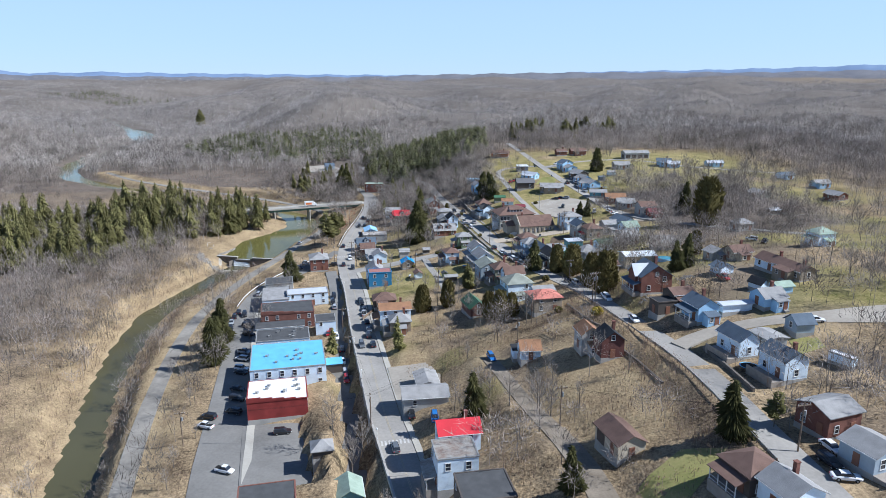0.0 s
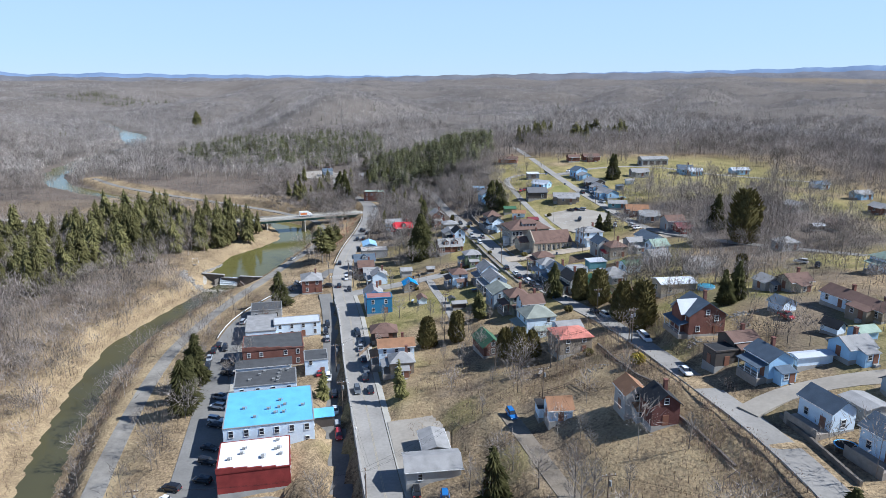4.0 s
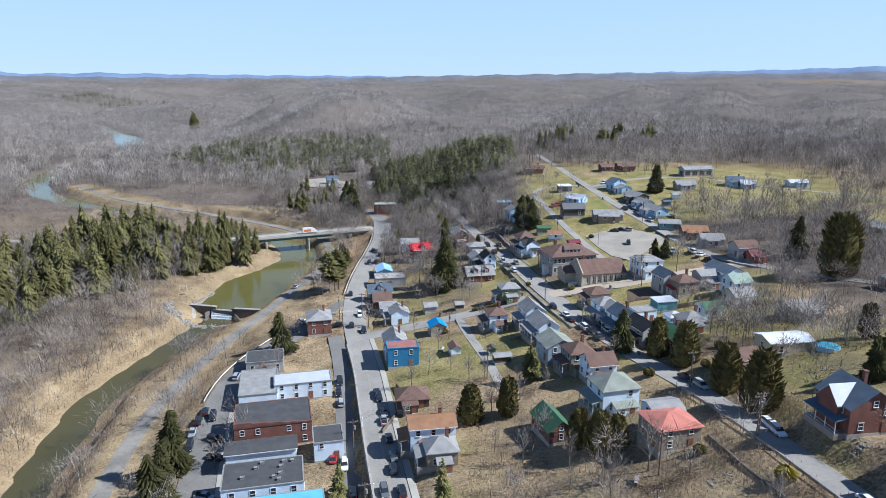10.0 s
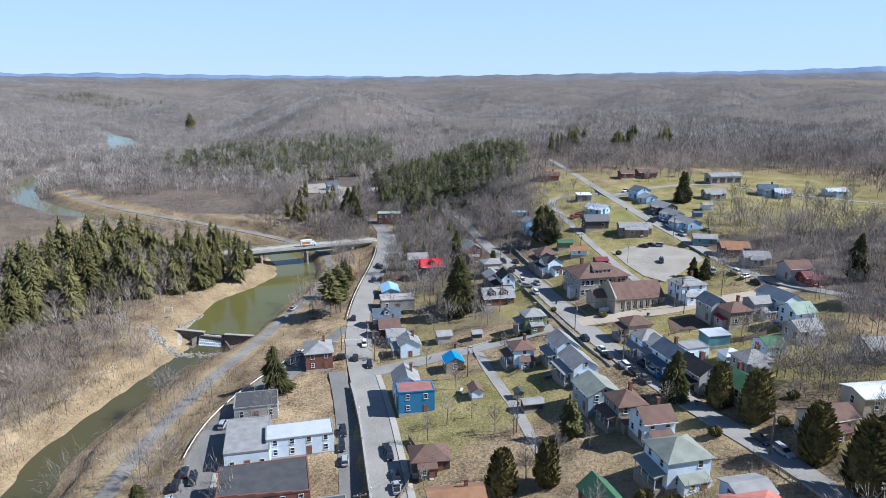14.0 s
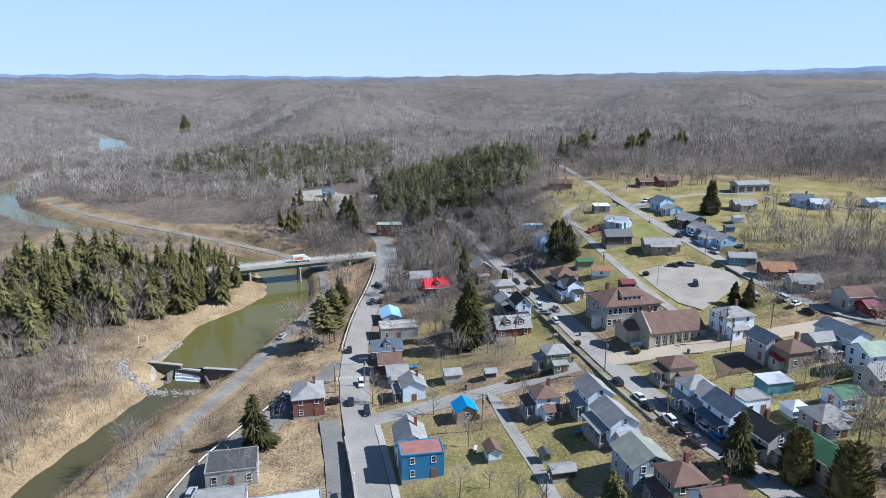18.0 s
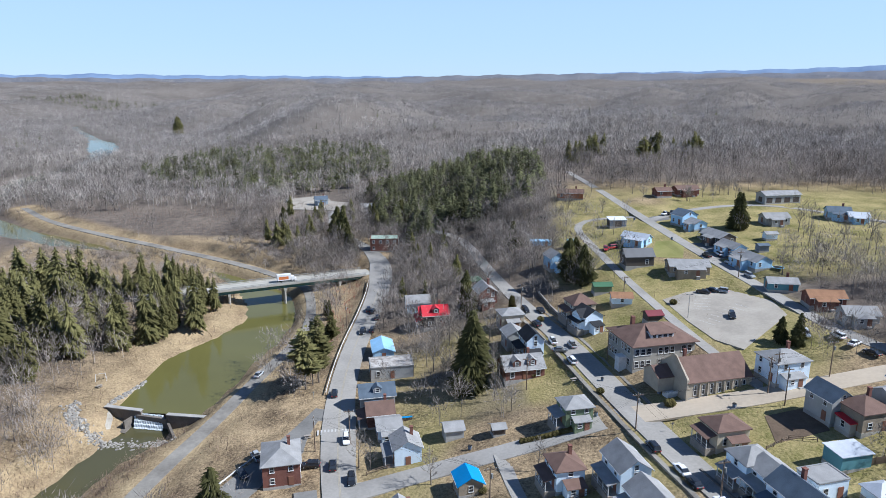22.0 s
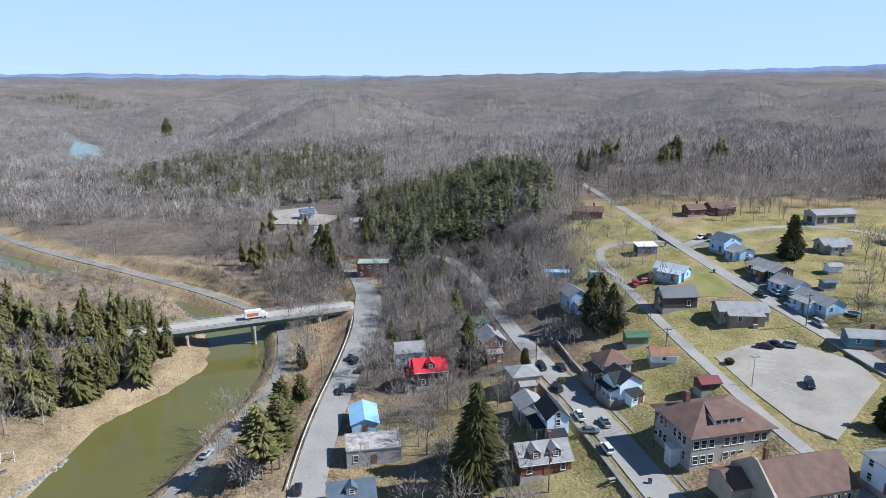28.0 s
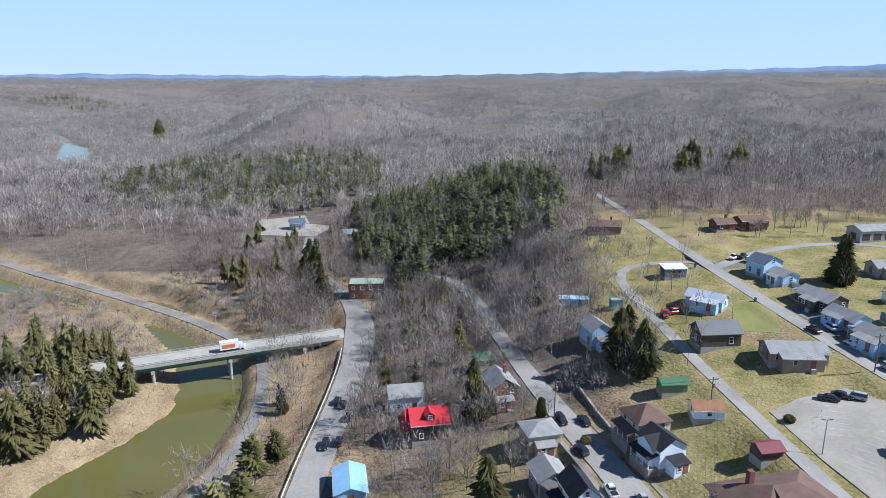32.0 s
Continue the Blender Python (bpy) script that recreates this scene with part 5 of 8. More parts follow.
part("hall_wall", walls(5, 8, 4.6, 6.8, "gx"), "churchwall", church, m=pose(-CW / 2 - 2.8, 3.5, 0))
hr_ = Mb()
gable(hr_, 5, 8, 4.6, 6.8, "x", 0.4)
part("hall_roof", hr_, "brownroof", church, m=pose(-CW / 2 - 2.8, 3.5, 0))
part("stair", Mb().box(-CW / 2 - 3.4, -CW / 2 - 0.4, -3, 0, -1.6, 0.1).box(-CW / 2 - 3.6, -CW / 2 - 0.4, -3.2, -2.9, 0.1, 1.1), "trim", church, "white entrance stair and rail")
part("chimney", Mb().box(-6.4, -5.6, 2, 2.8, 8, 11.6), "brick", church)

# ---- bridge ----
bd = Vector((-58, 475.5, 0)) - Vector((-136, 442.5, 0))
blen = bd.length
brg = empty("road_bridge", Matrix.Translation((-136, 442.5, 8.3)) @ Matrix.Rotation(math.atan2(bd.y, bd.x), 4, "Z"))
tagged(brg, "long concrete road bridge on green steel girders", "bridge")
part("deck", Mb().box(-6, blen + 4, -4.6, 4.6, -0.55, -0.02), "pavement", brg)
for s in (-1, 1):
    part("curb", Mb().box(-6, blen, s * 4.45 - 0.35, s * 4.45 + 0.35, -0.5, 0.32), "pavement", brg)
    rail = Mb().box(-6, blen, s * 4.6 - 0.06, s * 4.6 + 0.06, 0.95, 1.1).box(-6, blen, s * 4.6 - 0.05, s * 4.6 + 0.05, 0.6, 0.7)
    part("railing", rail, "steel", brg, "grey steel railing")
    for i in range(30):
        part("railing_post", Mb().box(-5.8 + i * (blen + 5) / 29, -5.65 + i * (blen + 5) / 29, s * 4.6 - 0.07, s * 4.6 + 0.07, 0.3, 1.1), "steel", brg)
for yy in (-3.6, -1.2, 1.2, 3.6):
    part("girder", Mb().box(-5, blen, yy - 0.22, yy + 0.22, -1.9, -0.56).box(-5, blen, yy - 0.4, yy + 0.4, -2.0, -1.9), "girder", brg, "green steel girder")
for bx in (24.5, 48, 72.5):
    p = Mb().box(bx - 0.6, bx + 0.6, -4.2, 4.2, -3.1, -2.02)
    for yy in (-3, 0, 3):
        p.tube((bx, yy, -12), (bx, yy, -3.1), 0.55, 0.55, 10)
    part("pier", p, "pavement", brg, "pale concrete pier")
part("abutment", Mb().box(-7, -4.5, -5, 5, -8, -0.6), "concrete", brg)
part("abutment", Mb().box(blen, blen + 2, -5, 5, -8, -0.6), "concrete", brg)

# ---- dam ----
dam = empty("dam", pose(0, 0, 0))
tagged(dam, "low concrete dam with a foaming spillway", "dam")


def wall_run(a, b, z0, z1, t):
    d = (Vector(b) - Vector(a)).normalized()
    n_ = Vector((-d.y, d.x)) * t / 2
    a, b = Vector(a), Vector(b)
    q = [a - n_, b - n_, b + n_, a + n_]
    return Mb().slab([(p.x, p.y, z1) for p in q], z1 - z0)


part("wing_wall", wall_run((-122.5, 359.4), (-110.6, 356.6), -5, 0.1, 0.9), "old_concrete", dam)
part("wing_wall", wall_run((-102.2, 354.2), (-88, 352.2), -5, 0.1, 0.9), "old_concrete", dam)
part("wall_cap", wall_run((-122.6, 359.4), (-110.5, 356.6), 0.1, 0.35, 1.5), "concrete", dam)
part("wall_cap", wall_run((-102.1, 354.2), (-88, 352.2), 0.1, 0.35, 1.5), "concrete", dam)
part("basin_wall", wall_run((-101.8, 353.6), (-97.5, 346.5), -6, -2.2, 0.7), "old_concrete", dam)
M["pale_gravel"] = mat("pale_gravel", (0.50, 0.46, 0.39), (0.30, 0.27, 0.22), scale=0.35, rough=0.95, bump=0.6, bscale=2.5, fine=2.2)
part("apron", Mb().slab([(-123, 360.2, -0.1), (-131, 360.6, 0.2), (-132, 355.6, -0.2), (-121.3, 349.3, -3.3), (-118.2, 352.2, -3.3), (-119.4, 356.6, -1.6)][::-1], 2.4), "pale_gravel", dam, "pale gravelled slope beside the spillway")
part("basin_wall", wall_run((-113.4, 357), (-114.6, 353.2), -6, -1.6, 0.5), "old_concrete", dam)
part("basin_floor", Mb().slab([(-118.4, 352.6, -3.9), (-113.5, 351, -4.2), (-113.2, 355.8, -4.0), (-118.6, 356.4, -3.4)], 1.0), "old_concrete", dam)
M["foam"] = mat("foam", (0.78, 0.82, 0.85), (0.30, 0.34, 0.34), scale=1.6, rough=0.35, bump=0.9, bscale=3, fine=5)
sp_ = Mb()
for i in range(25):
    u = i / 24
    x0, y0 = -112.8 + 9.2 * u, 356.9 - 1.6 * u
    for q, (dy, zz) in enumerate(((0.5, -0.95), (0.1, -0.97), (-0.25, -1.5), (-0.75, -1.62), (-0.95, -2.3), (-1.4, -2.42), (-1.6, -3.1), (-2.1, -3.25), (-2.3, -3.95), (-2.9, -4.2))):
        sp_.v.append((x0 - 0.15 * dy, y0 + dy + 0.1 * math.sin(i * 3.3 + q * 1.7), zz + 0.06 * math.sin(i * 5.1 + q * 2.3)))
sp_.f = [(k, k + 1, k + 11, k + 10) for i in range(24) for k in range(i * 10, i * 10 + 9)]
part("spillway", sp_, "foam", dam, "white water over the stepped spillway")
part("sill", wall_run((-112, 356.4), (-102, 353.9), -6, -1.05, 0.9), "old_concrete", dam)
rs = random.Random(9)


def stone_mesh(mb, x, y, z, r):
    vs = []
    for i in range(6):
        a = i * 1.047 + rs.uniform(-0.3, 0.3)
        vs.append((x + math.cos(a) * r * rs.uniform(0.7, 1.1), y + math.sin(a) * r * rs.uniform(0.7, 1.1), z))
    vs += [(x + (v[0] - x) * 0.55, y + (v[1] - y) * 0.55, z + r * rs.uniform(0.55, 0.8)) for v in vs]
    mb.add(vs, [tuple(range(6, 12))] + [(i, (i + 1) % 6, (i + 1) % 6 + 6, i + 6) for i in range(6)])


st = Mb()
for _ in range(700):
    k = rs.random()
    if k < 0.4:
        t = rs.random()
        ax, ay = ((-132.5, 358), (-127, 349.5), (-118.5, 345.5))[int(t * 1.999):][0]
        bx, by = ((-127, 349.5), (-118.5, 345.5))[int(t * 1.999)]
        u = (t * 1.999) % 1
        x, y = ax + (bx - ax) * u + rs.gauss(0, 1.1), ay + (by - ay) * u + rs.gauss(0, 1.1)
    elif k < 0.8:
        x, y = rs.uniform(-119, -95.5), rs.gauss(344.8, 1.1)
    else:
        t = rs.random()
        x, y = -122.5 + 4 * t + rs.uniform(-0.8, 0.8), 361 + 18 * t
    stone_mesh(st, x, y, max(gz(x, y), -4.5) - 0.15, rs.uniform(0.3, 0.8))
tagged(part("riprap", st, "stone"), "pale grey riprap boulders round the dam", "boulders", kind="stuff")

# ---- retaining wall, guard rail, pavements, markings ----
wl = np.array(dense(MAIN, 4))
wl = wl[(wl[:, 1] > 5) & (wl[:, 1] < 303)]
al = near_line(wl[:, 0], wl[:, 1], ALLEY)[1][0]
tg = np.gradient(wl[:, :2], axis=0)
tg /= np.hypot(*tg.T)[:, None]
nr = np.stack([-tg[:, 1], tg[:, 0]], 1)
e0, e1 = wl[:, :2] + nr * (wl[:, 3] / 2 + 0.02)[:, None], wl[:, :2] + nr * (wl[:, 3] / 2 + 0.5)[:, None]
mb = Mb()
n = len(wl)
top, bot = wl[:, 2] + 1.0, np.minimum(al, wl[:, 2]) - 0.8
mb.v = [(*e1[i], bot[i]) for i in range(n)] + [(*e1[i], top[i]) for i in range(n)] + [(*e0[i], top[i]) for i in range(n)] + [(*e0[i], bot[i]) for i in range(n)]
mb.f = [(i + k * n, i + 1 + k * n, i + 1 + (k + 1) * n, i + (k + 1) * n) for k in range(3) for i in range(n - 1)] + [(0, n, 2 * n, 3 * n), (n - 1, 2 * n - 1, 3 * n - 1, 4 * n - 1)]
rw = tagged(part("wall_retaining", mb, "concrete"), "dark concrete retaining wall between road and alley", "wall", kind="structure")
for i in range(2, n - 1, 4):
    part("pilaster", Mb().box(-0.25, 0.25, -0.2, 0.2, 0, 1.5), "concrete", rw, m=Matrix.Translation((*((e0[i] + e1[i]) / 2), float(top[i]) - 1.3)))


def side_line(pts, off, y0, y1, step=3):
    p = np.array(dense(pts, step))
    p = p[np.concatenate([[True], np.hypot(*np.diff(p[:, :2], axis=0).T) > 0.3])]
    t = np.gradient(p[:, :2], axis=0)
    t /= np.hypot(*t.T)[:, None]
    q = p[:, :2] + np.stack([t[:, 1], -t[:, 0]], 1) * (np.sign(off) * p[:, 3] / 2 + off)[:, None]
    k = (p[:, 1] >= y0) & (p[:, 1] <= y1)
    return [(*q[i], p[i, 2]) for i in range(len(p)) if k[i]]


def guard_rail(line, label, white=True):
    g = empty("guard_rail", pose(0, 0, 0))
    tagged(g, label, "guard rail")
    b = Mb()
    for p, q in zip(line[:-1], line[1:]):
        b.add([(p[0], p[1], p[2] + 0.5), (q[0], q[1], q[2] + 0.5), (q[0], q[1], q[2] + 0.85), (p[0], p[1], p[2] + 0.85), (p[0] + 0.1, p[1], p[2] + 0.5), (q[0] + 0.1, q[1], q[2] + 0.5), (q[0] + 0.1, q[1], q[2] + 0.85), (p[0] + 0.1, p[1], p[2] + 0.85)],
              [(0, 1, 2, 3), (7, 6, 5, 4), (3, 2, 6, 7), (0, 4, 5, 1)])
    part("beam", b, "trim" if white else "steel", g, "pale guard rail beam")
    for p in line:
        part("post", Mb().box(-0.08, 0.08, -0.08, 0.08, -0.4, 0.85), "wood", g, m=Matrix.Translation(p))


guard_rail(side_line(MAIN, -0.6, 352, 463), "long pale guard rail along the river road")
guard_rail(side_line(LOWST, -0.5, 255, 322), "pale guard rail beside the lower street")
guard_rail(side_line(ST2, -0.6, 100, 230), "grey guard rail above the brushy slope", False)
ribbon("pavement_main_east", [(p[0] + p[3] / 2 + 0.9, p[1] + 0.2 * p[3] / 2, p[2], 1.6) for p in MAIN[2:10]], "pavement", "concrete pavement along the main road", lift=0.24, cat="pavement")
ribbon("pavement_lower", [(p[0] + p[3] / 2 + 1.0, p[1] + 0.2, p[2], 2.0) for p in LOWST[1:6]], "pavement", "concrete pavement before the shops", lift=0.18, cat="pavement")
ribbon("pavement_second_east", [(p[0] + p[3] / 2 + 1.9, p[1] + 0.5, p[2], 1.1) for p in ST2[9:12]], "trail", "pavement along the second street", lift=0.1, cat="pavement")
ribbon("pavement_second_west", [(p[0] - p[3] / 2 - 1.9, p[1] - 0.5, p[2], 1.1) for p in ST2[8:12]], "trail", "pavement along the second street", lift=0.1, cat="pavement")
for o in (-0.14, 0.14):
    ribbon("road_marking_centre", MAIN[:15], "yellow", "worn yellow centre line", lift=0.118, off=o, width=0.13, skirt=0.01, cat="marking")
for cx, cy, cz, yaw_, num in ((-11.3, 145.3, 11.0, 12, 9), (-49.5, 332.6, 6.42, 8, 10)):
    cwk = Mb()
    for i in range(num):
        cwk.box(-num * 0.45 + i * 0.9, -num * 0.45 + i * 0.9 + 0.45, -1.3, 1.3, 0.0, 0.012)
    tagged(part("road_marking_crossing", cwk, "paint", m=pose(cx, cy, cz + 0.118, 0, 0, yaw_)), "white striped pedestrian crossing", "marking", kind="structure")

# ---- cars ----
CARCOL = dict(k=(0.02, 0.021, 0.024), w=(0.75, 0.76, 0.77), s=(0.38, 0.40, 0.42), g=(0.12, 0.13, 0.14), r=(0.35, 0.03, 0.03), b=(0.03, 0.15, 0.42))
WORD = dict(k="black", w="white", s="silver", g="dark grey", r="red", b="blue")
CARS = {}
loft = lambda mb, rings: mb.add([p for r in rings for p in r], [(i * 8 + j, i * 8 + (j + 1) % 8, (i + 1) * 8 + (j + 1) % 8, (i + 1) * 8 + j) for i in range(len(rings) - 1) for j in range(8)] + [tuple(range(7, -1, -1)), tuple(range((len(rings) - 1) * 8, len(rings) * 8))])  # noqa: E731


def ring(x, hw, z0, z1):
    b = 0.12
    return [(x, -hw + b, z0), (x, hw - b, z0), (x, hw, z0 + b), (x, hw, z1 - b), (x, hw - b, z1), (x, -hw + b, z1), (x, -hw, z1 - b), (x, -hw, z0 + b)]


def car_model(c, kind):
    pm = bpy.data.materials.new("car_paint_" + WORD[c].replace(" ", "_"))
    pm.use_nodes = True
    b = pm.node_tree.nodes["Principled BSDF"]
    b.inputs["Base Color"].default_value, b.inputs["Roughness"].default_value = (*CARCOL[c], 1), 0.25
    b.inputs["Coat Weight"].default_value = 0.5
    root = empty("car" if kind != "pickup" else "pickup_truck", pose(0, -300, 0))
    tagged(root, f"{WORD[c]} parked " + dict(sedan="saloon car on the asphalt", suv="sport utility car on the asphalt", pickup="pickup truck on the asphalt")[kind], "car")
    h = dict(sedan=0.92, suv=1.05, pickup=1.05)[kind]
    part("body", loft(Mb(), [ring(-2.3, 0.75, 0.4, h * 0.82), ring(-2.15, 0.88, 0.28, h * 0.95), ring(-0.9, 0.91, 0.26, h), ring(0.8, 0.91, 0.26, h), ring(2.0, 0.86, 0.28, h * 0.85), ring(2.3, 0.72, 0.4, h * 0.7)]), pm, root, smooth=False)
    top = dict(sedan=1.45, suv=1.75, pickup=1.8)[kind]
    x0, x1, x2, x3 = dict(sedan=(-1.75, -1.0, 0.4, 1.15), suv=(-2.2, -1.95, 0.45, 1.1), pickup=(-0.5, -0.35, 0.75, 1.3))[kind]
    part("cabin_glass", loft(Mb(), [ring(x0, 0.8, h - 0.25, h + 0.02), ring(x1, 0.72, h - 0.2, top - 0.05), ring(x2, 0.72, h - 0.2, top - 0.05), ring(x3, 0.8, h - 0.25, h + 0.02)]), "glass", root, "tinted car windows")
    part("roof", loft(Mb(), [ring(x1 - 0.05, 0.66, top - 0.25, top), ring(x2 + 0.05, 0.66, top - 0.25, top)]), pm, root)
    if kind == "pickup":
        part("bed", Mb().box(-2.2, -0.6, -0.7, 0.7, h + 0.0, h + 0.02), "tyre", root, "dark truck bed")
    for sx in (-1.4, 1.42):
        for sy in (-0.82, 0.82):
            w_ = part("wheel", Mb().tube((sx, sy - 0.11, 0.33), (sx, sy + 0.11, 0.33), 0.34, 0.34, 12), "tyre", root)
            part("rim", Mb().tube((sx, sy - 0.12, 0.33), (sx, sy + 0.12, 0.33), 0.2, 0.2, 8), "steel", w_)
    for sy in (-0.6, 0.6):
        part("headlight", Mb().box(2.2, 2.31, sy - 0.18, sy + 0.18, 0.6, 0.72), "trim", root, "clear headlight")
        part("tail_light", Mb().box(-2.33, -2.24, sy - 0.16, sy + 0.16, 0.62, 0.78), M["redroof"], root, "red tail light")
    return root


CARLIST = """
k,-31.7,254.5 k,-29.6,245.6 s,-29.2,240.8 k,-27.1,231.8 g,-25.4,223.1 k,-25.1,217.7 g,-26.3,208.6 k,-22.6,208.8 k,-32.6,257.5 k,-29.9,248.0 s,-29.4,240.8 g,-10.9,142.3 w,-45.8,327.5 k,-47.3,315.3
k,-52.7,316.0 k,-42.1,309.2 k,-50.4,425.6 k,-50.2,402.7 k,-46.9,404.3 k,-52.8,353.9 k,-76.3,249.0 k,-71.7,237.1 k,-69.1,228.8 s,-66.3,212.8 w,-65.4,207.2 w,-63.3,199.5 k,-62.7,196.8 k,-60.4,185.3
k,-58.8,179.0 k,-57.4,171.3 k,-63.4,168.4 w,-62.6,163.4 w,-51.2,142.7 k,-41.5,160.2 s,-77.2,273.9 k,-79.4,251.9 k,-79.4,246.6 s,-78.8,240.5 k,-77.1,233.6 k,-71.4,238.6 s,-66.6,320.4 k,-68.0,313.1
w,-32.0,204.2 s,-30.2,196.3 r,-29.0,190.7 k,-33.7,214.0 r,-40.1,226.3 w,-37.2,224.7 s,-42.5,255.8 k,-44.8,269.1 s,-43.1,257.1 k,-44.2,262.1 k,-33.9,212.0 w,51.7,173.1 w,51.8,206.1 w,51.4,201.5
s,47.4,230.1 k,45.6,235.9 k,23.9,304.5 w,26.8,295.1 k,27.6,290.3 w,30.2,282.8 k,31.4,277.4 k,35.1,282.9 w,36.5,278.0 b,37.1,272.9 g,32.4,271.5 g,38.1,266.9 b,35.5,259.4 w,12.1,367.0
s,17.4,363.8 g,13.1,360.0 w,15.2,352.3 k,9.2,382.0 k,12.4,394.7 k,7.2,395.3 k,65.4,389.2 k,68.8,389.9 s,71.3,388.9 k,66.0,367.1 w,86.1,346.6 w,87.6,341.3 k,88.8,335.6 s,84.2,397.7
w,83.8,474.0 w,79.9,477.1 k,82.9,477.4 w,82.9,472.2 w,82.8,421.3 w,85.5,422.4 k,77.5,419.4 s,84.7,398.3 r,44.0,437.8 w,63.7,408.5 g,63.6,410.4 s,-80.1,373.7 w,67.1,105.5 k,64.6,101.4
w,64.8,96.9 b,13.8,177.9 r,83.2,193.3 w,102.0,339.4 k,105.9,333.8 w,89.1,153.7 w,121.5,260.5 k,122.2,251.0 w,83.1,411.1 k,26.0,488.5 w,79.5,350.2 s,86.5,344.3 r,46.6,438.6 k,-48.6,423.6
k,-46.1,416.7 k,6.9,395.1 b,-1.8,151.4 k,-0.4,149.9 k,-7.8,158.1
"""
rc = random.Random(4)
placed = []
for item in CARLIST.split():
    c, x, y = item.split(",")
    x, y = float(x), float(y)
    if any(math.hypot(x - a, y - b) < 2.6 for a, b in placed):
        continue
    best = min(((near_line(np.array([x]), np.array([y]), p), p) for p in ALL_ROADS), key=lambda q: q[0][0][0] - q[0][1][1][0] / 2)
    pts = best[1]
    i = min(range(len(pts) - 1), key=lambda j: near_line(np.array([x]), np.array([y]), pts[j:j + 2])[0][0])
    yaw_ = math.degrees(math.atan2(pts[i + 1][1] - pts[i][1], pts[i + 1][0] - pts[i][0]))
    d, (rz, w), _ = best[0]
    on = d[0] < w[0] / 2 + 0.5
    if not on:
        yaw_ += rc.choice((0, 90, 180)) + rc.uniform(-15, 15)
    elif pts is LOWST and x > -75:
        yaw_ += 60
    if 52 < x < 84 and 344 < y < 394:
        on, yaw_ = False, 75 if y < 380 else rc.choice((-35, -30, 145))
    if -45 < x < -28 and 130 < y < 162:
        on, yaw_ = False, 10
    key = (c, rc.choice(("sedan", "suv", "suv", "pickup") if c != "b" else ("sedan", "suv")))
    z = float(rz[0]) + 0.1 if on else gz(x, y) + 0.2
    mm = pose(x, y, z, 0, 0, yaw_ + rc.choice((0, 180)))
    if key not in CARS:
        CARS[key] = car_model(*key)
        CARS[key].matrix_basis = mm
    else:
        copy_thing(CARS[key], mm)
    placed.append((x, y))

# ---- utility poles and wires ----
POLES = [tuple(float(v) for v in q.split(",")) for q in """
61.4,105.4 46.1,198.9 47.3,200.6 44.8,230.2 56.7,322.9 57.7,316.6 73.6,327.2 22.5,313.0 29.9,283.4 -52.8,323.0 25.4,352.9 5.9,397.8 25.6,134.1 21.1,179.0 27.4,197.0 1.4,343.4 -11.9,293.9 -35.6,230.0 -29.9,204.3 -17.6,152.9 -65.5,155.0 38.5,387.5 80.3,397.4 59.4,324.8 -56.7,408.8 -44.7,326.6 -1.5,257.8
""".split()]
polem = empty("utility_pole", pose(0, -350, 0))
tagged(polem, "weathered wooden utility pole with a crossarm", "pole")
part("pole", Mb().tube((0, 0, -1), (0, 0, 9.6), 0.17, 0.11, 8), "wood", polem)
part("crossarm", Mb().box(-1.3, 1.3, -0.07, 0.07, 8.9, 9.08), "wood", polem)
for u in (-1.15, -0.5, 0.5, 1.15):
    part("insulator", Mb().tube((u, 0, 9.08), (u, 0, 9.3), 0.05, 0.06, 6), "trim", polem)
part("transformer", Mb().tube((0.35, 0, 7.0), (0.35, 0, 8.0), 0.24, 0.24, 8), "steel", polem, "grey transformer can")
tops = []
for i, (x, y) in enumerate(POLES):
    zz = gz(x, y)
    mm = pose(x, y, zz, 0, 0, 12 + 90 * (i % 5 == 4))
    if i == 0:
        polem.matrix_basis = mm
    else:
        copy_thing(polem, mm)
    tops.append(Vector((x, y, zz + 9.2)))
done = set()
for i, a in enumerate(tops):
    for j in sorted(range(len(tops)), key=lambda j: (tops[j] - a).length)[1:3]:
        if (min(i, j), max(i, j)) in done or (tops[j] - a).length > 60:
            continue
        done.add((min(i, j), max(i, j)))
        b = tops[j]
        for o in (-1.1, 0.5, 1.1):
            wr = Mb()
            side = Vector((b.y - a.y, a.x - b.x, 0)).normalized() * 0.013
            for k in range(9):
                t = k / 8
                p = a.lerp(b, t) + Vector((o, 0, -1.2 * 4 * t * (1 - t)))
                wr.v += [tuple(p + side), tuple(p - side), tuple(p + Vector((0, 0, 0.02)))]
            wr.f = [(k * 3 + i, k * 3 + (i + 1) % 3, k * 3 + 3 + (i + 1) % 3, k * 3 + 3 + i) for k in range(8) for i in range(3)] + [(2, 1, 0), (24, 25, 26)]
            tagged(part("power_line", wr, "tyre"), "thin black power line between poles", "wire", group="power lines")


# ---- small things in yards and streets ----
rx = random.Random(404)


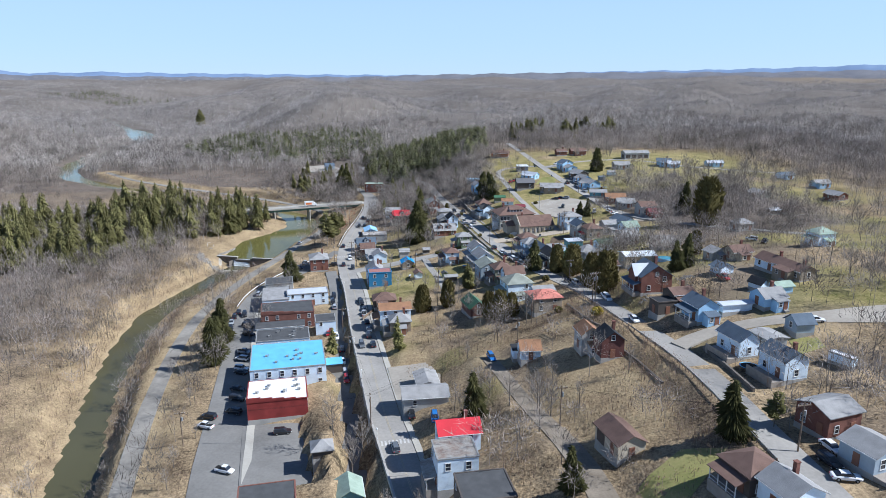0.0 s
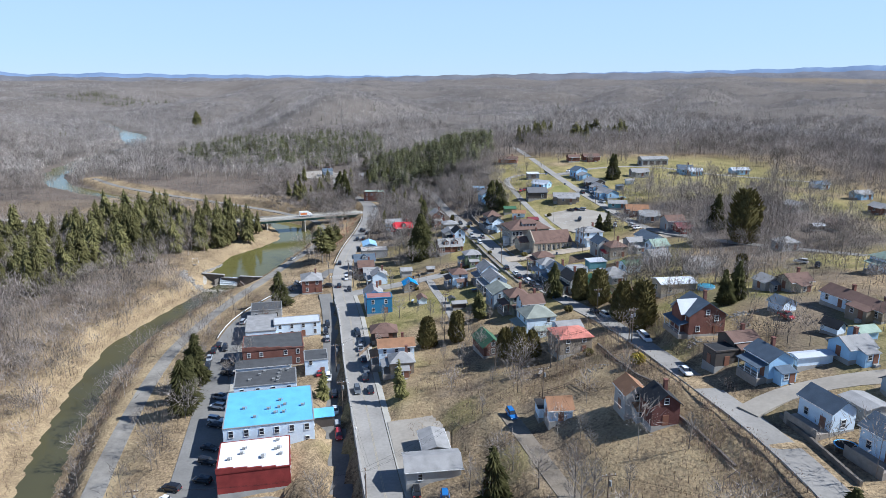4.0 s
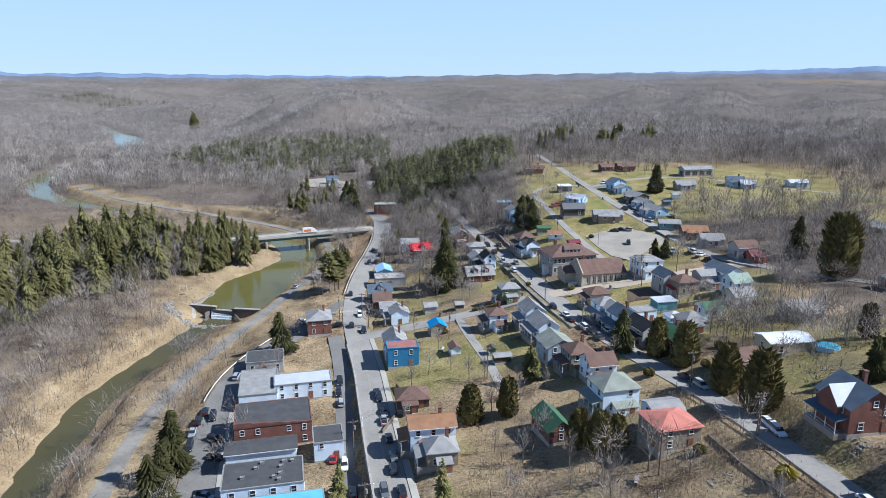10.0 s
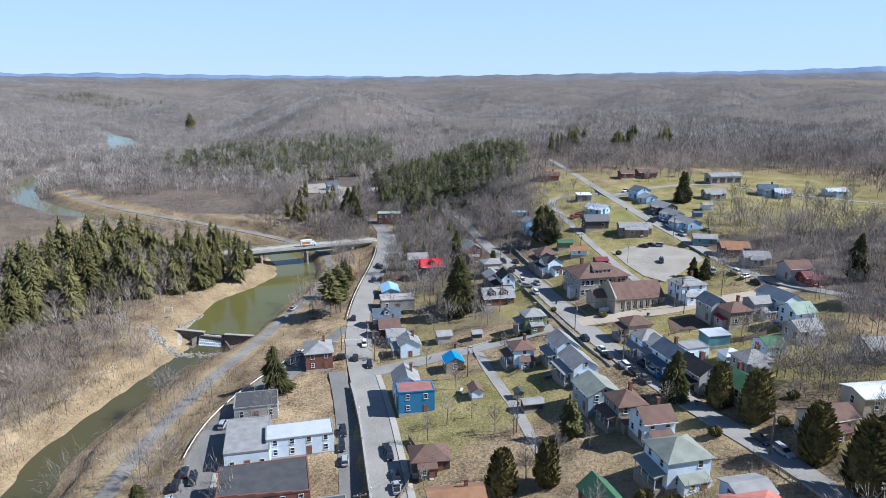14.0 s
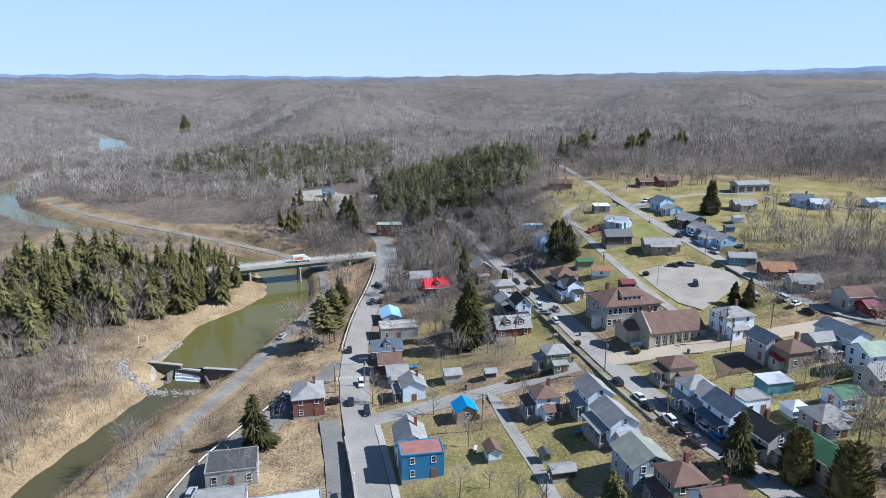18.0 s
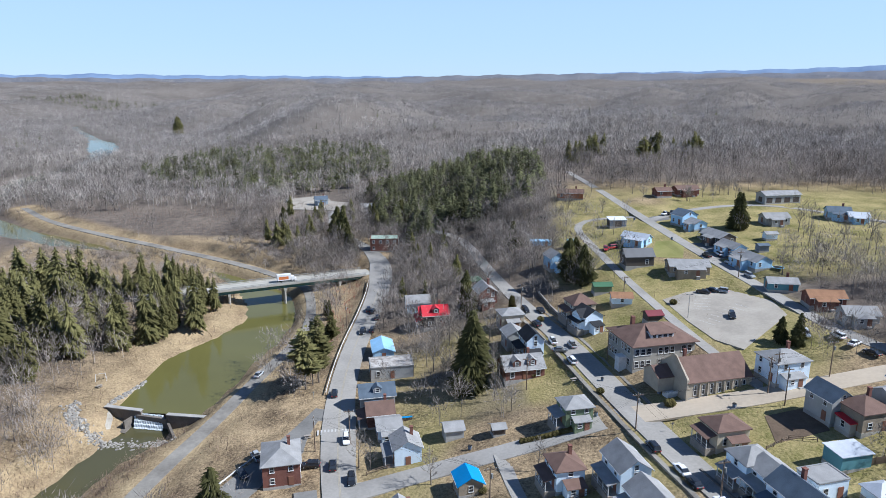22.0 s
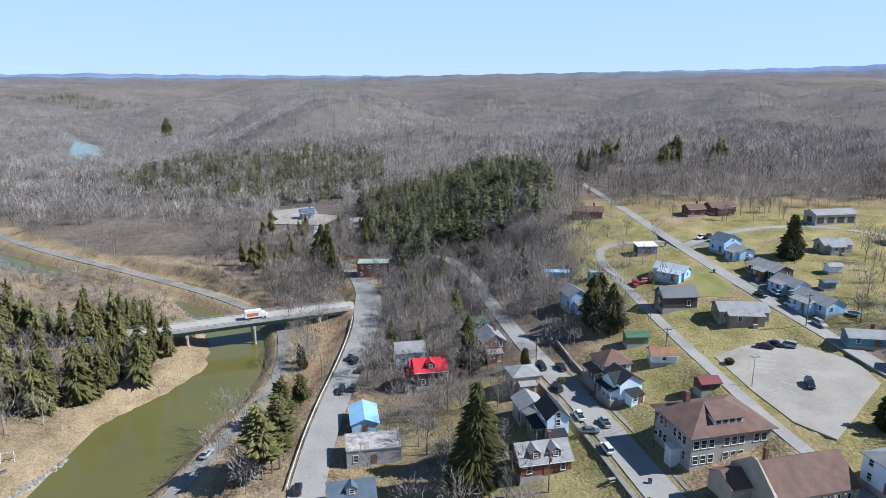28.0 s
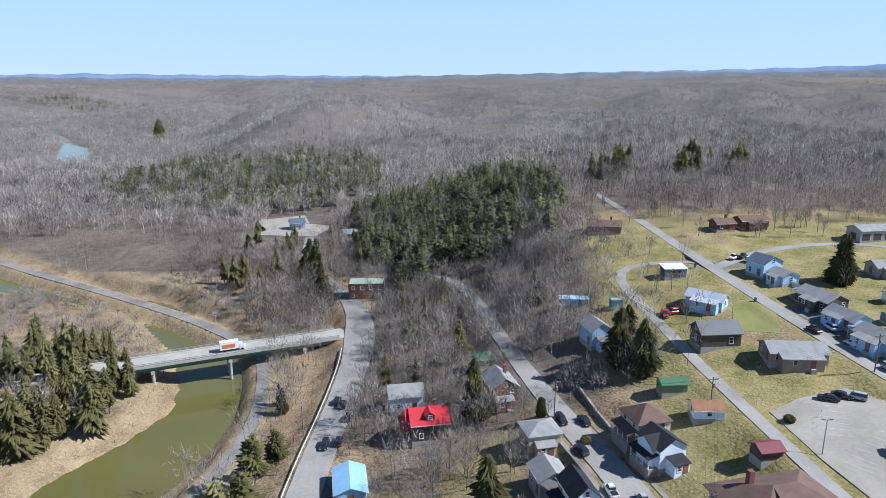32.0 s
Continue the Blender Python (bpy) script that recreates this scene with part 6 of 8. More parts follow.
def fence(pts, material, label, h=1.2, step=2.4, solid=False):
    """Posts and rails (or boards) that follow the ground."""
    root = empty("fence", pose(pts[0][0], pts[0][1], gz(*pts[0])))
    tagged(root, label, "fence")
    inv = root.matrix_basis.inverted()
    p = []
    for a, b in zip(pts[:-1], pts[1:]):
        n = max(1, round(math.hypot(b[0] - a[0], b[1] - a[1]) / step))
        p += [(a[0] + (b[0] - a[0]) * i / n, a[1] + (b[1] - a[1]) * i / n) for i in range(n)]
    p.append(pts[-1])
    q = [Vector((x, y, gz(x, y))) for x, y in p]
    for v in q:
        part("post", Mb().box(-0.07, 0.07, -0.07, 0.07, -0.4, h + 0.1), material, root, m=inv @ Matrix.Translation(v))
    for a, b in zip(q[:-1], q[1:]):
        d = b - a
        m = inv @ Matrix.Translation(a) @ Matrix.Rotation(math.atan2(d.y, d.x), 4, "Z")
        l = math.hypot(d.x, d.y)
        for z0, z1 in (((0.1, h),) if solid else ((h * 0.42, h * 0.55), (h * 0.85, h * 0.98))):
            mb = Mb().add([(0.07, -0.025, z0), (l - 0.07, -0.025, z0 + d.z), (l - 0.07, 0.025, z0 + d.z), (0.07, 0.025, z0), (0.07, -0.025, z1), (l - 0.07, -0.025, z1 + d.z), (l - 0.07, 0.025, z1 + d.z), (0.07, 0.025, z1)],
                          [(0, 3, 2, 1), (4, 5, 6, 7), (0, 1, 5, 4), (1, 2, 6, 5), (2, 3, 7, 6), (3, 0, 4, 7)])
            part("board" if solid else "rail", mb, material, root, m=m)


fence([(21, 183.7), (27, 183.8), (29.7, 185), (31.5, 177.3)], "wood", "brown wooden rail fence round a garden")
fence([(56.2, 291), (65.2, 291.1), (73, 293)], "wood", "weathered brown board fence behind houses", 1.6, 2.4, True)
fence([(33.7, 463.1), (35.3, 452.1), (38.8, 443.2), (41, 438)], "wood", "low rail fence along the lane")
fence([(81.1, 454.8), (86.2, 451.7), (88, 446)], "trim", "white board fence beside a lawn", 1.5, 2.4, True)
fence([(-23.8, 319.1), (-32.1, 315.2), (-39, 312)], "wood", "dark wooden rail fence along the street", 1.0)
fence([(66, 190), (74, 193), (80, 203)], "wood", "grey rail fence on the slope", 1.1)
fence([(46, 300), (52, 303), (57, 301)], "wood", "low brown rail fence in a back yard", 1.0)
fence([(-2, 290), (6, 293), (14, 296)], "wood", "low weathered garden fence", 1.0)
fence([(84, 232), (93, 238), (104, 240)], "wood", "rail fence round a paddock", 1.1)
fence([(-29, 235), (-24, 252), (-27.5, 262)], "wood", "board fence beside the main road", 1.3, 2.4, True)


def low_wall(pts, h, material, label, t=0.5):
    root = empty("low_wall", pose(pts[0][0], pts[0][1], gz(*pts[0])))
    tagged(root, label, "wall")
    inv = root.matrix_basis.inverted()
    for a, b in zip(pts[:-1], pts[1:]):
        d = Vector((b[0] - a[0], b[1] - a[1], 0))
        l = d.length
        za, zb = gz(*a), gz(*b)
        mb = Mb().add([(0, -t / 2, -0.8), (l, -t / 2, zb - za - 0.8), (l, t / 2, zb - za - 0.8), (0, t / 2, -0.8), (0, -t / 2, h), (l, -t / 2, zb - za + h), (l, t / 2, zb - za + h), (0, t / 2, h)],
                      [(0, 3, 2, 1), (4, 5, 6, 7), (0, 1, 5, 4), (1, 2, 6, 5), (2, 3, 7, 6), (3, 0, 4, 7)])
        part("wall_section", mb, material, root, m=inv @ Matrix.Translation((a[0], a[1], za)) @ Matrix.Rotation(math.atan2(d.y, d.x), 4, "Z"))


low_wall([(39.7, 205.3), (40.9, 190.7), (42.3, 177.4), (45, 168.4)], 0.5, "old_concrete", "long low concrete wall below the street")
low_wall([(44, 160), (46.5, 150), (48.5, 138)], 0.6, "old_concrete", "mossy low concrete wall on a brushy slope")
low_wall([(61.6, 150), (62.6, 141), (63.8, 128)], 1.0, "old_concrete", "grey concrete retaining wall below white houses")
low_wall([(13.8, 410.8), (15.9, 397.6), (18.9, 384.4)], 0.7, "stone", "old stone wall along the pavement")
low_wall([(31, 296), (36, 272), (39, 258)], 0.4, "old_concrete", "low concrete wall along front yards")

# clipped hedge and garden shrubs
shr = empty("shrub", pose(-2.7, 317.2, gz(-2.7, 317.2) - 0.05))
tagged(shr, "small dark evergreen shrub in a row", "shrub", group="clipped hedge")


def shrub_mesh(seed, h, w):
    r = random.Random(seed)
    mb = Mb()
    for i in range(90):
        f = (i + 0.5) / 90
        a = i * 2.4
        R = w * math.sin(math.pi * min(0.97, f * 0.8 + 0.16)) ** 0.7 * r.uniform(0.8, 1.1)
        p = Vector((math.cos(a) * R * 0.75, math.sin(a) * R * 0.75, h * f * 0.85))
        o = Vector((math.cos(a), math.sin(a), 0.5)).normalized() * w * 0.5
        s = o.cross(Vector((0, 0, 1))).normalized() * w * 0.28
        mb.add([p - s, p + s, p + o, p + Vector((0, 0, w * 0.4))], [(0, 1, 2), (1, 3, 2), (3, 0, 2)])
    return mb


SH = [shrub_mesh(i, 1.3, 0.75).mesh("foliage", "needles_dark") for i in (1, 2)]
part("foliage", SH[0], None, shr)
for i in range(1, 13):
    x, y = -2.7 + i * 0.95, 317.2 + 0.04 * i
    copy_thing(shr, pose(x, y, gz(x, y) - 0.05, 0, 0, i * 50))
M["yellowshrub"] = mat("yellowshrub", (0.34, 0.26, 0.03), (0.20, 0.15, 0.03), scale=1.5, rough=0.9)
ys_ = empty("yellow_shrub", pose(44, 183.2, gz(44, 183.2)))
tagged(ys_, "bright yellow-green garden shrub", "shrub")
part("foliage", shrub_mesh(7, 2.6, 1.7), "yellowshrub", ys_)
for x, y, h in ((33.5, 323.2, 2.4), (42.8, 360.4, 1.8), (53, 381.5, 2), (12, 300, 1.6), (19, 333, 1.7), (4, 350, 2), (60, 252, 2.2), (38, 240, 2.4), (31, 252, 2), (52, 240, 2.2), (11, 386, 2), (22, 376, 1.5), (-13, 300, 1.6), (64, 205, 2.1), (70, 215, 1.8), (36, 200, 2.2)):
    b = empty("bush", pose(x, y, gz(x, y), 0, 0, x * 37))
    tagged(b, "dark rounded evergreen bush in a yard", "shrub")
    part("foliage", SH[1], None, b, m=Matrix.Diagonal((h / 1.3, h / 1.3, h / 1.5, 1)))

# box truck on the bridge
M["cargo"] = mat("cargo", (0.80, 0.80, 0.79), scale=0.6, rough=0.4)
M["cargo_mark"] = mat("cargo_mark", (0.62, 0.22, 0.06), (0.45, 0.12, 0.05), scale=0.8, rough=0.5)
yt = math.degrees(math.atan2(33, 78))
trk = empty("box_truck", pose(-90, 460.5, 8.32, 0, 0, yt))
tagged(trk, "white box truck with orange side panels on the bridge", "truck")
part("cargo_box", Mb().box(-4.2, 1.8, -1.22, 1.22, 0.95, 3.5), "cargo", trk)
for s in (-1, 1):
    part("side_panel", Mb().box(-3.6, 0.6, s * 1.235 - 0.01, s * 1.235 + 0.01, 1.4, 2.7), "cargo_mark", trk, "orange side panel")
part("cab", Mb().add([(1.95, -1.1, 0.55), (4.1, -1.1, 0.55), (4.1, 1.1, 0.55), (1.95, 1.1, 0.55), (1.95, -1.1, 2.5), (3.1, -1.05, 2.5), (3.1, 1.05, 2.5), (1.95, 1.1, 2.5), (4.1, -1.1, 1.5), (4.1, 1.1, 1.5), (3.5, -1.08, 1.6), (3.5, 1.08, 1.6)],
                     [(0, 3, 2, 1), (4, 5, 6, 7), (0, 1, 8, 10, 5, 4), (2, 3, 7, 6, 11, 9), (1, 2, 9, 8), (8, 9, 11, 10), (10, 11, 6, 5), (3, 0, 4, 7)]), "cargo", trk)
part("windscreen", Mb().add([(3.54, -0.95, 1.68), (3.54, 0.95, 1.68), (3.17, 0.93, 2.4), (3.17, -0.93, 2.4)], [(0, 1, 2, 3)]), "glass", trk)
part("chassis", Mb().box(-4.1, 3.9, -0.5, 0.5, 0.5, 0.94), "tyre", trk)
for x_ in (-2.6, 2.9):
    for s in (-1, 1):
        part("wheel", Mb().tube((x_, s * 0.8, 0.48), (x_, s * 1.18, 0.48), 0.48, 0.48, 14), "tyre", trk)

# lamps: one in the school car park, a row on the retaining wall
lp = empty("lot_lamp", pose(53.4, 369.1, gz(53.4, 369.1)))
tagged(lp, "tall grey light pole at the car park edge", "lamp post")
part("pole", Mb().tube((0, 0, -0.5), (0, 0, 7.6), 0.12, 0.07, 8), "steel", lp)
part("lamp_head", Mb().box(-0.9, 0.9, -0.12, 0.12, 7.55, 7.66).box(-1.1, -0.6, -0.2, 0.2, 7.66, 7.8).box(0.6, 1.1, -0.2, 0.2, 7.66, 7.8), "steel", lp)
wlamp = None
for i in range(4, n if isinstance(n, int) else 50, 6):
    if i >= len(wl):
        break
    p = (e0[i] + e1[i]) / 2
    mm = Matrix.Translation((float(p[0]), float(p[1]), float(top[i]) if not isinstance(top, list) else float(wl[i, 2] + 1.0)))
    if wlamp is None:
        wlamp = empty("wall_lamp", mm)
        tagged(wlamp, "short white lamp post on the retaining wall", "lamp post", group="wall lamps")
        part("post", Mb().tube((0, 0, -0.02), (0, 0, 2.3), 0.07, 0.05, 8), "trim", wlamp)
        part("lantern", Mb().tube((0, 0, 2.3), (0, 0, 2.75), 0.12, 0.2, 8).tube((0, 0, 2.75), (0, 0, 2.95), 0.22, 0.04, 8), "trim", wlamp, "white lantern")
    else:
        copy_thing(wlamp, mm)

# parking bay lines on the school car park
A_ = np.array([[p[0], p[1], 1] for p in LOT])
cl = np.linalg.lstsq(A_, np.array([p[2] for p in LOT]), rcond=None)[0]
for k, (x0, y0, dx, dy, ax, ay) in enumerate(((57.5, 376, 0.95, 2.3, 2.3, -0.9), (59, 362, 2.5, 1.9, -1.5, 2.2))):
    for i in range(6 if k == 0 else 7):
        x, y = x0 + dx * i, y0 + dy * i
        q = [(x, y), (x + ax * 2, y + ay * 2), (x + ax * 2 + 0.05, y + ay * 2 + 0.12), (x + 0.05, y + 0.12)]
        mb = Mb().slab([(u, v, cl[0] * u + cl[1] * v + cl[2] + 0.062) for u, v in q], 0.008)
        tagged(part("lot_marking", mb, "paint"), "faded white parking bay line", "marking", kind="structure")

# swing set and bench by the pond
sw = empty("swing_set", pose(-131, 374.5, gz(-131, 374.5), 0, 0, 20))
tagged(sw, "small white swing set on dry grass", "swing set")
for s in (-1, 1):
    for q in (-1, 1):
        part("leg", Mb().tube((s * 1.6, q * 0.9, -0.15), (s * 1.4, 0, 2.4), 0.05, 0.05), "trim", sw)
part("top_bar", Mb().tube((-1.5, 0, 2.4), (1.5, 0, 2.4), 0.05, 0.05), "trim", sw)
for u in (-0.6, 0.6):
    part("swing_seat", Mb().box(u - 0.25, u + 0.25, -0.12, 0.12, 0.55, 0.6).tube((u - 0.22, 0, 0.6), (u - 0.22, 0, 2.4), 0.012, 0.012, 4).tube((u + 0.22, 0, 0.6), (u + 0.22, 0, 2.4), 0.012, 0.012, 4), "tyre", sw)
for x, y, yw in ((-129.5, 370, 60), (-56, 330, 15), (-57.8, 327.5, 100), (14, 342, 20), (88, 410, 0)):
    tb = empty("picnic_table", pose(x, y, gz(x, y) + 0.02, 0, 0, yw))
    tagged(tb, "weathered wooden picnic table", "table")
    part("tabletop", Mb().box(-0.9, 0.9, -0.38, 0.38, 0.7, 0.75), "deckwood", tb)
    for s in (-1, 1):
        part("bench", Mb().box(-0.9, 0.9, s * 0.7 - 0.13, s * 0.7 + 0.13, 0.42, 0.46), "deckwood", tb)
        part("leg_frame", Mb().box(s * 0.6 - 0.04, s * 0.6 + 0.04, -0.75, 0.75, 0.34, 0.42).box(s * 0.6 - 0.04, s * 0.6 + 0.04, -0.3, -0.2, -0.2, 0.7).box(s * 0.6 - 0.04, s * 0.6 + 0.04, 0.2, 0.3, -0.2, 0.7), "deckwood", tb)

# round pool, trampoline, boat
M["poolwater"] = water_mat("poolwater", (0.12, 0.42, 0.55))
pl = empty("garden_pool", pose(79.9, 236.2, gz(79.9, 236.2)))
tagged(pl, "round blue above-ground pool in a back yard", "pool")
part("pool_wall", Mb().tube((0, 0, -0.6), (0, 0, 1.1), 2.6, 2.6, 24), "bluepale", pl)
part("pool_cover", Mb().tube((0, 0, 1.1), (0, 0, 1.16), 2.5, 2.45, 24), "poolwater", pl, "pale blue pool cover")
for x, y in ((67, 138), (96, 402)):
    tp = empty("trampoline", pose(x, y, gz(x, y)))
    tagged(tp, "round garden trampoline with a dark mat", "trampoline")
    part("mat", Mb().tube((0, 0, 0.8), (0, 0, 0.84), 1.7, 1.7, 20), "tyre", tp)
    part("rim_pad", Mb().add([(math.cos(i * 0.314) * r_, math.sin(i * 0.314) * r_, 0.87) for r_ in (1.7, 2.0) for i in range(20)], [(i, (i + 1) % 20, (i + 1) % 20 + 20, i + 20) for i in range(20)]), "bluemetal", tp, "blue rim pad")
    for i in range(4):
        a = i * 1.571
        part("leg", Mb().tube((math.cos(a) * 1.9, math.sin(a) * 1.9, -0.3), (math.cos(a) * 1.9, math.sin(a) * 1.9, 0.86), 0.04, 0.04), "steel", tp)
bt = empty("covered_boat", pose(60.7, 409, gz(60.7, 409) + 0.1, 0, 0, 80))
tagged(bt, "boat under a pale cover on a trailer", "boat")
part("hull", Mb().add([(-2.6, -1, 0.9), (1.2, -1, 0.9), (3, 0, 1.0), (1.2, 1, 0.9), (-2.6, 1, 0.9), (-2.4, -0.5, 0.35), (1.2, -0.4, 0.35), (2.4, 0, 0.6), (1.2, 0.4, 0.35), (-2.4, 0.5, 0.35)],
                     [(0, 1, 6, 5), (1, 2, 7, 6), (2, 3, 8, 7), (3, 4, 9, 8), (4, 0, 5, 9), (5, 6, 7, 8, 9)]), "slatewall", bt)
part("cover", Mb().add([(-2.6, -1.03, 0.92), (1.2, -1.03, 0.92), (3.05, 0, 1.02), (1.2, 1.03, 0.92), (-2.6, 1.03, 0.92), (-2, 0, 1.6), (1, 0, 1.7)], [(0, 1, 6, 5), (1, 2, 6), (2, 3, 6), (3, 4, 5, 6), (4, 0, 5)]), "bluepale", bt)
part("trailer_frame", Mb().box(-2.2, 3.6, -0.08, 0.08, 0.2, 0.34).box(-1.2, -1.0, -1, 1, 0.15, 0.3), "steel", bt)
for s in (-1, 1):
    part("wheel", Mb().tube((-1.1, s * 0.95, 0.2), (-1.1, s * 1.15, 0.2), 0.3, 0.3, 12), "tyre", bt)

# road signs, stacked slabs, firewood
for x, y, yw in ((-41.5, 330, 190), (-58.5, 352, 190), (30.5, 312, 190), (57.5, 330, 100), (91, 338, 100), (-19, 300, 10)):
    sg = empty("road_sign", pose(x, y, gz(x, y), 0, 0, yw))
    tagged(sg, "small yellow diamond road sign on a post", "sign")
    part("post", Mb().tube((0, 0, -0.4), (0, 0, 2.6), 0.035, 0.035), "steel", sg)
    part("sign_plate", Mb().add([(0, -0.06, 1.9), (0.42, -0.06, 2.32), (0, -0.06, 2.74), (-0.42, -0.06, 2.32), (0, -0.04, 1.9), (0.42, -0.04, 2.32), (0, -0.04, 2.74), (-0.42, -0.04, 2.32)], [(0, 1, 2, 3), (7, 6, 5, 4), (0, 4, 5, 1), (1, 5, 6, 2), (2, 6, 7, 3), (3, 7, 4, 0)]), "signyellow" if "signyellow" in M else "yellow", sg)
pile = Mb()
for x, y, nn in ((59.2, 188.3, 60), (75.7, 201.3, 50), (71, 194, 30), (36, 190, 40), (24, 176, 30)):
    for _ in range(nn):
        a, b = x + rs.gauss(0, 1.6), y + rs.gauss(0, 1.0)
        stone_mesh(pile, a, b, gz(a, b) - 0.1, rs.uniform(0.15, 0.42))
tagged(part("stone_pile", pile, "stone"), "heaps of loose grey stones in yards", "stones", kind="stuff")
LOG = Mb().tube((0, -0.2, 0), (0.03, 0.25, 0), 0.2, 0.19, 6).mesh("log", "wood")
for x, y, yw in ((10, 284, 20), (-14, 284, 80), (48, 262, 10), (62, 274, 20), (79, 300, 100), (23, 196, 70), (70, 240, 10), (-31, 338, 10)):
    wp = empty("firewood_stack", pose(x, y, gz(x, y), 0, 0, yw))
    tagged(wp, "stack of split firewood in a yard", "firewood")
    for c_ in range(3):
        for k in range(6):
            part("log", LOG, None, wp, m=Matrix.Translation((-1.1 + 0.45 * k + 0.1 * (c_ % 2), 0, 0.14 + 0.29 * c_)))
    part("cover", Mb().slab([(-1.4, -0.35, 0.98), (1.5, -0.35, 1.0), (1.5, 0.4, 1.02), (-1.4, 0.4, 1.0)], 0.05), rx.choice(("bluetarp", "metalroof", "tinroof")), wp)
bins = empty("waste_bin", pose(-33, 208, 5.9))
tagged(bins, "dark wheeled waste bin by a wall", "bin")
part("body", Mb().add([(-0.28, -0.3, 0.08), (0.28, -0.3, 0.08), (0.28, 0.3, 0.08), (-0.28, 0.3, 0.08), (-0.34, -0.38, 1), (0.34, -0.38, 1), (0.34, 0.38, 1), (-0.34, 0.38, 1)], [(0, 3, 2, 1), (0, 1, 5, 4), (1, 2, 6, 5), (2, 3, 7, 6), (3, 0, 4, 7)]), "slatewall", bins)
part("lid", Mb().slab([(-0.36, -0.42, 1.04), (0.36, -0.42, 1.04), (0.36, 0.4, 1.1), (-0.36, 0.4, 1.1)], 0.06), "tyre", bins)
bins.matrix_basis = pose(29.5, 262, gz(29.5, 262))
for x, y in ((33, 330), (15.5, 322), (47, 318.5), (11, 332), (7, 356), (21, 340), (40, 256), (-15, 318), (66, 318), (80, 350), (71, 440), (64, 470)):
    copy_thing(bins, pose(x, y, gz(x, y) + 0.05, 0, 0, rx.uniform(0, 360)))
yard("pavement_gravel_clearing", [(-139, 676, 7.0), (-110, 684, 8.4), (-96, 640, 9.0), (-118, 630, 7.4)], "lot", "pale gravel clearing beside a house", 0.1)


# ---- far ridges at the horizon ----
def ridge(name, dist, rows, depth, material, label):
    """A long hill range that closes the view; rows: bearing in degrees (right +), crest height."""
    mb = Mb()
    n = 240
    az = np.linspace(rows[0][0], rows[-1][0], n)
    h = np.interp(az, [r[0] for r in rows], [r[1] for r in rows]) + 3.0 * np.sin(az * 1.9) + 1.6 * np.sin(az * 6.1 + 1)
    for k, f in enumerate((0.0, 0.55, 1.0, 0.4)):
        d = dist + depth * (k / 3 - 0.5)
        mb.v += [(d * math.sin(radians(a)) - 10, d * math.cos(radians(a)), -40 + (z + 40) * f) for a, z in zip(az, h)]
    mb.f = [(i + k * n, i + 1 + k * n, i + 1 + (k + 1) * n, i + (k + 1) * n) for k in range(3) for i in range(n - 1)]
    return tagged(part(name, mb, material, smooth=True), label, "hills", kind="structure")


# Distance haze is mixed into both base colours as blue, stronger on the farther hills.
M["hill_near_hazed"] = mat("hill_near_hazed", (0.19, 0.19, 0.205), (0.13, 0.135, 0.155), scale=0.01, rough=1.0, fine=0.06, bump=0.5, bscale=0.03, spec=0.0)
M["hill_far_hazed"] = mat("hill_far_hazed", (0.20, 0.27, 0.40), (0.15, 0.21, 0.33), scale=0.004, rough=1.0, fine=0.03, spec=0.0)
ridge("backdrop_far_hills", 4750, [(-40, 118), (-33, 124), (-30, 104), (-26, 112), (-20, 104), (-12, 98), (-4, 94), (4, 100), (12, 116), (20, 126), (26, 138), (33, 158), (40, 165)], 160, "hill_far_hazed", "hazy blue hills on the horizon")
ridge("backdrop_near_ridge", 4300, [(-40, 96), (-33, 98), (-26, 88), (-16, 82), (-6, 84), (0, 98), (8, 108), (16, 112), (24, 110), (30, 120), (40, 130)], 500, "hill_near_hazed", "wooded ridge below the skyline")


# ---- trees ----


def bare_crown(seed, h=11.0, spread=0.5):
    """Limbs and fine upswept twigs of a leafless tree, grown outward from the trunk."""
    r = random.Random(seed)
    tr, cr = Mb(), Mb()
    top = Vector((r.uniform(-0.4, 0.4), r.uniform(-0.4, 0.4), h * 0.66))
    tr.tube((0, 0, -0.5), (top.x * 0.4, top.y * 0.4, h * 0.3), h * 0.016, h * 0.012, 6)
    tr.tube((top.x * 0.4, top.y * 0.4, h * 0.3), top, h * 0.012, h * 0.005, 5)

    def grow(p, d, l, rad, lev):
        q = p + d * l
        if lev == 3:
            cr.tube(p, q, rad, rad * 0.45, 3)
        else:
            sd = d.cross(Vector((r.uniform(-1, 1), r.uniform(-1, 1), 0.4))).normalized() * max(rad, 0.022)
            cr.add([p - sd, p + sd, q], [(0, 1, 2)])
        if lev == 0:
            return
        for _ in range((3, 5, 6)[lev - 1]):
            k = r.uniform(0.25, 1.0)
            nd = (d + Vector((r.uniform(-1, 1), r.uniform(-1, 1), r.uniform(-0.15, 0.75))) * 0.62).normalized()
            grow(p + d * l * k, nd, l * r.uniform(0.4, 0.66), max(rad * 0.5, 0.022), lev - 1)

    for i in range(11):
        a, k = i * 2.4 + r.uniform(-0.4, 0.4), 0.3 + 0.68 * i / 11
        p = Vector((top.x * k, top.y * k, top.z * k + 0.3))
        d = Vector((math.cos(a) * spread * 1.4, math.sin(a) * spread * 1.4, 0.85 + 0.5 * k)).normalized()
        grow(p, d, h * r.uniform(0.22, 0.36) * (1.15 - 0.4 * k), h * 0.0055, 3)
    grow(top, Vector((0, 0, 1)), h * 0.24, h * 0.0045, 3)
    return tr, cr


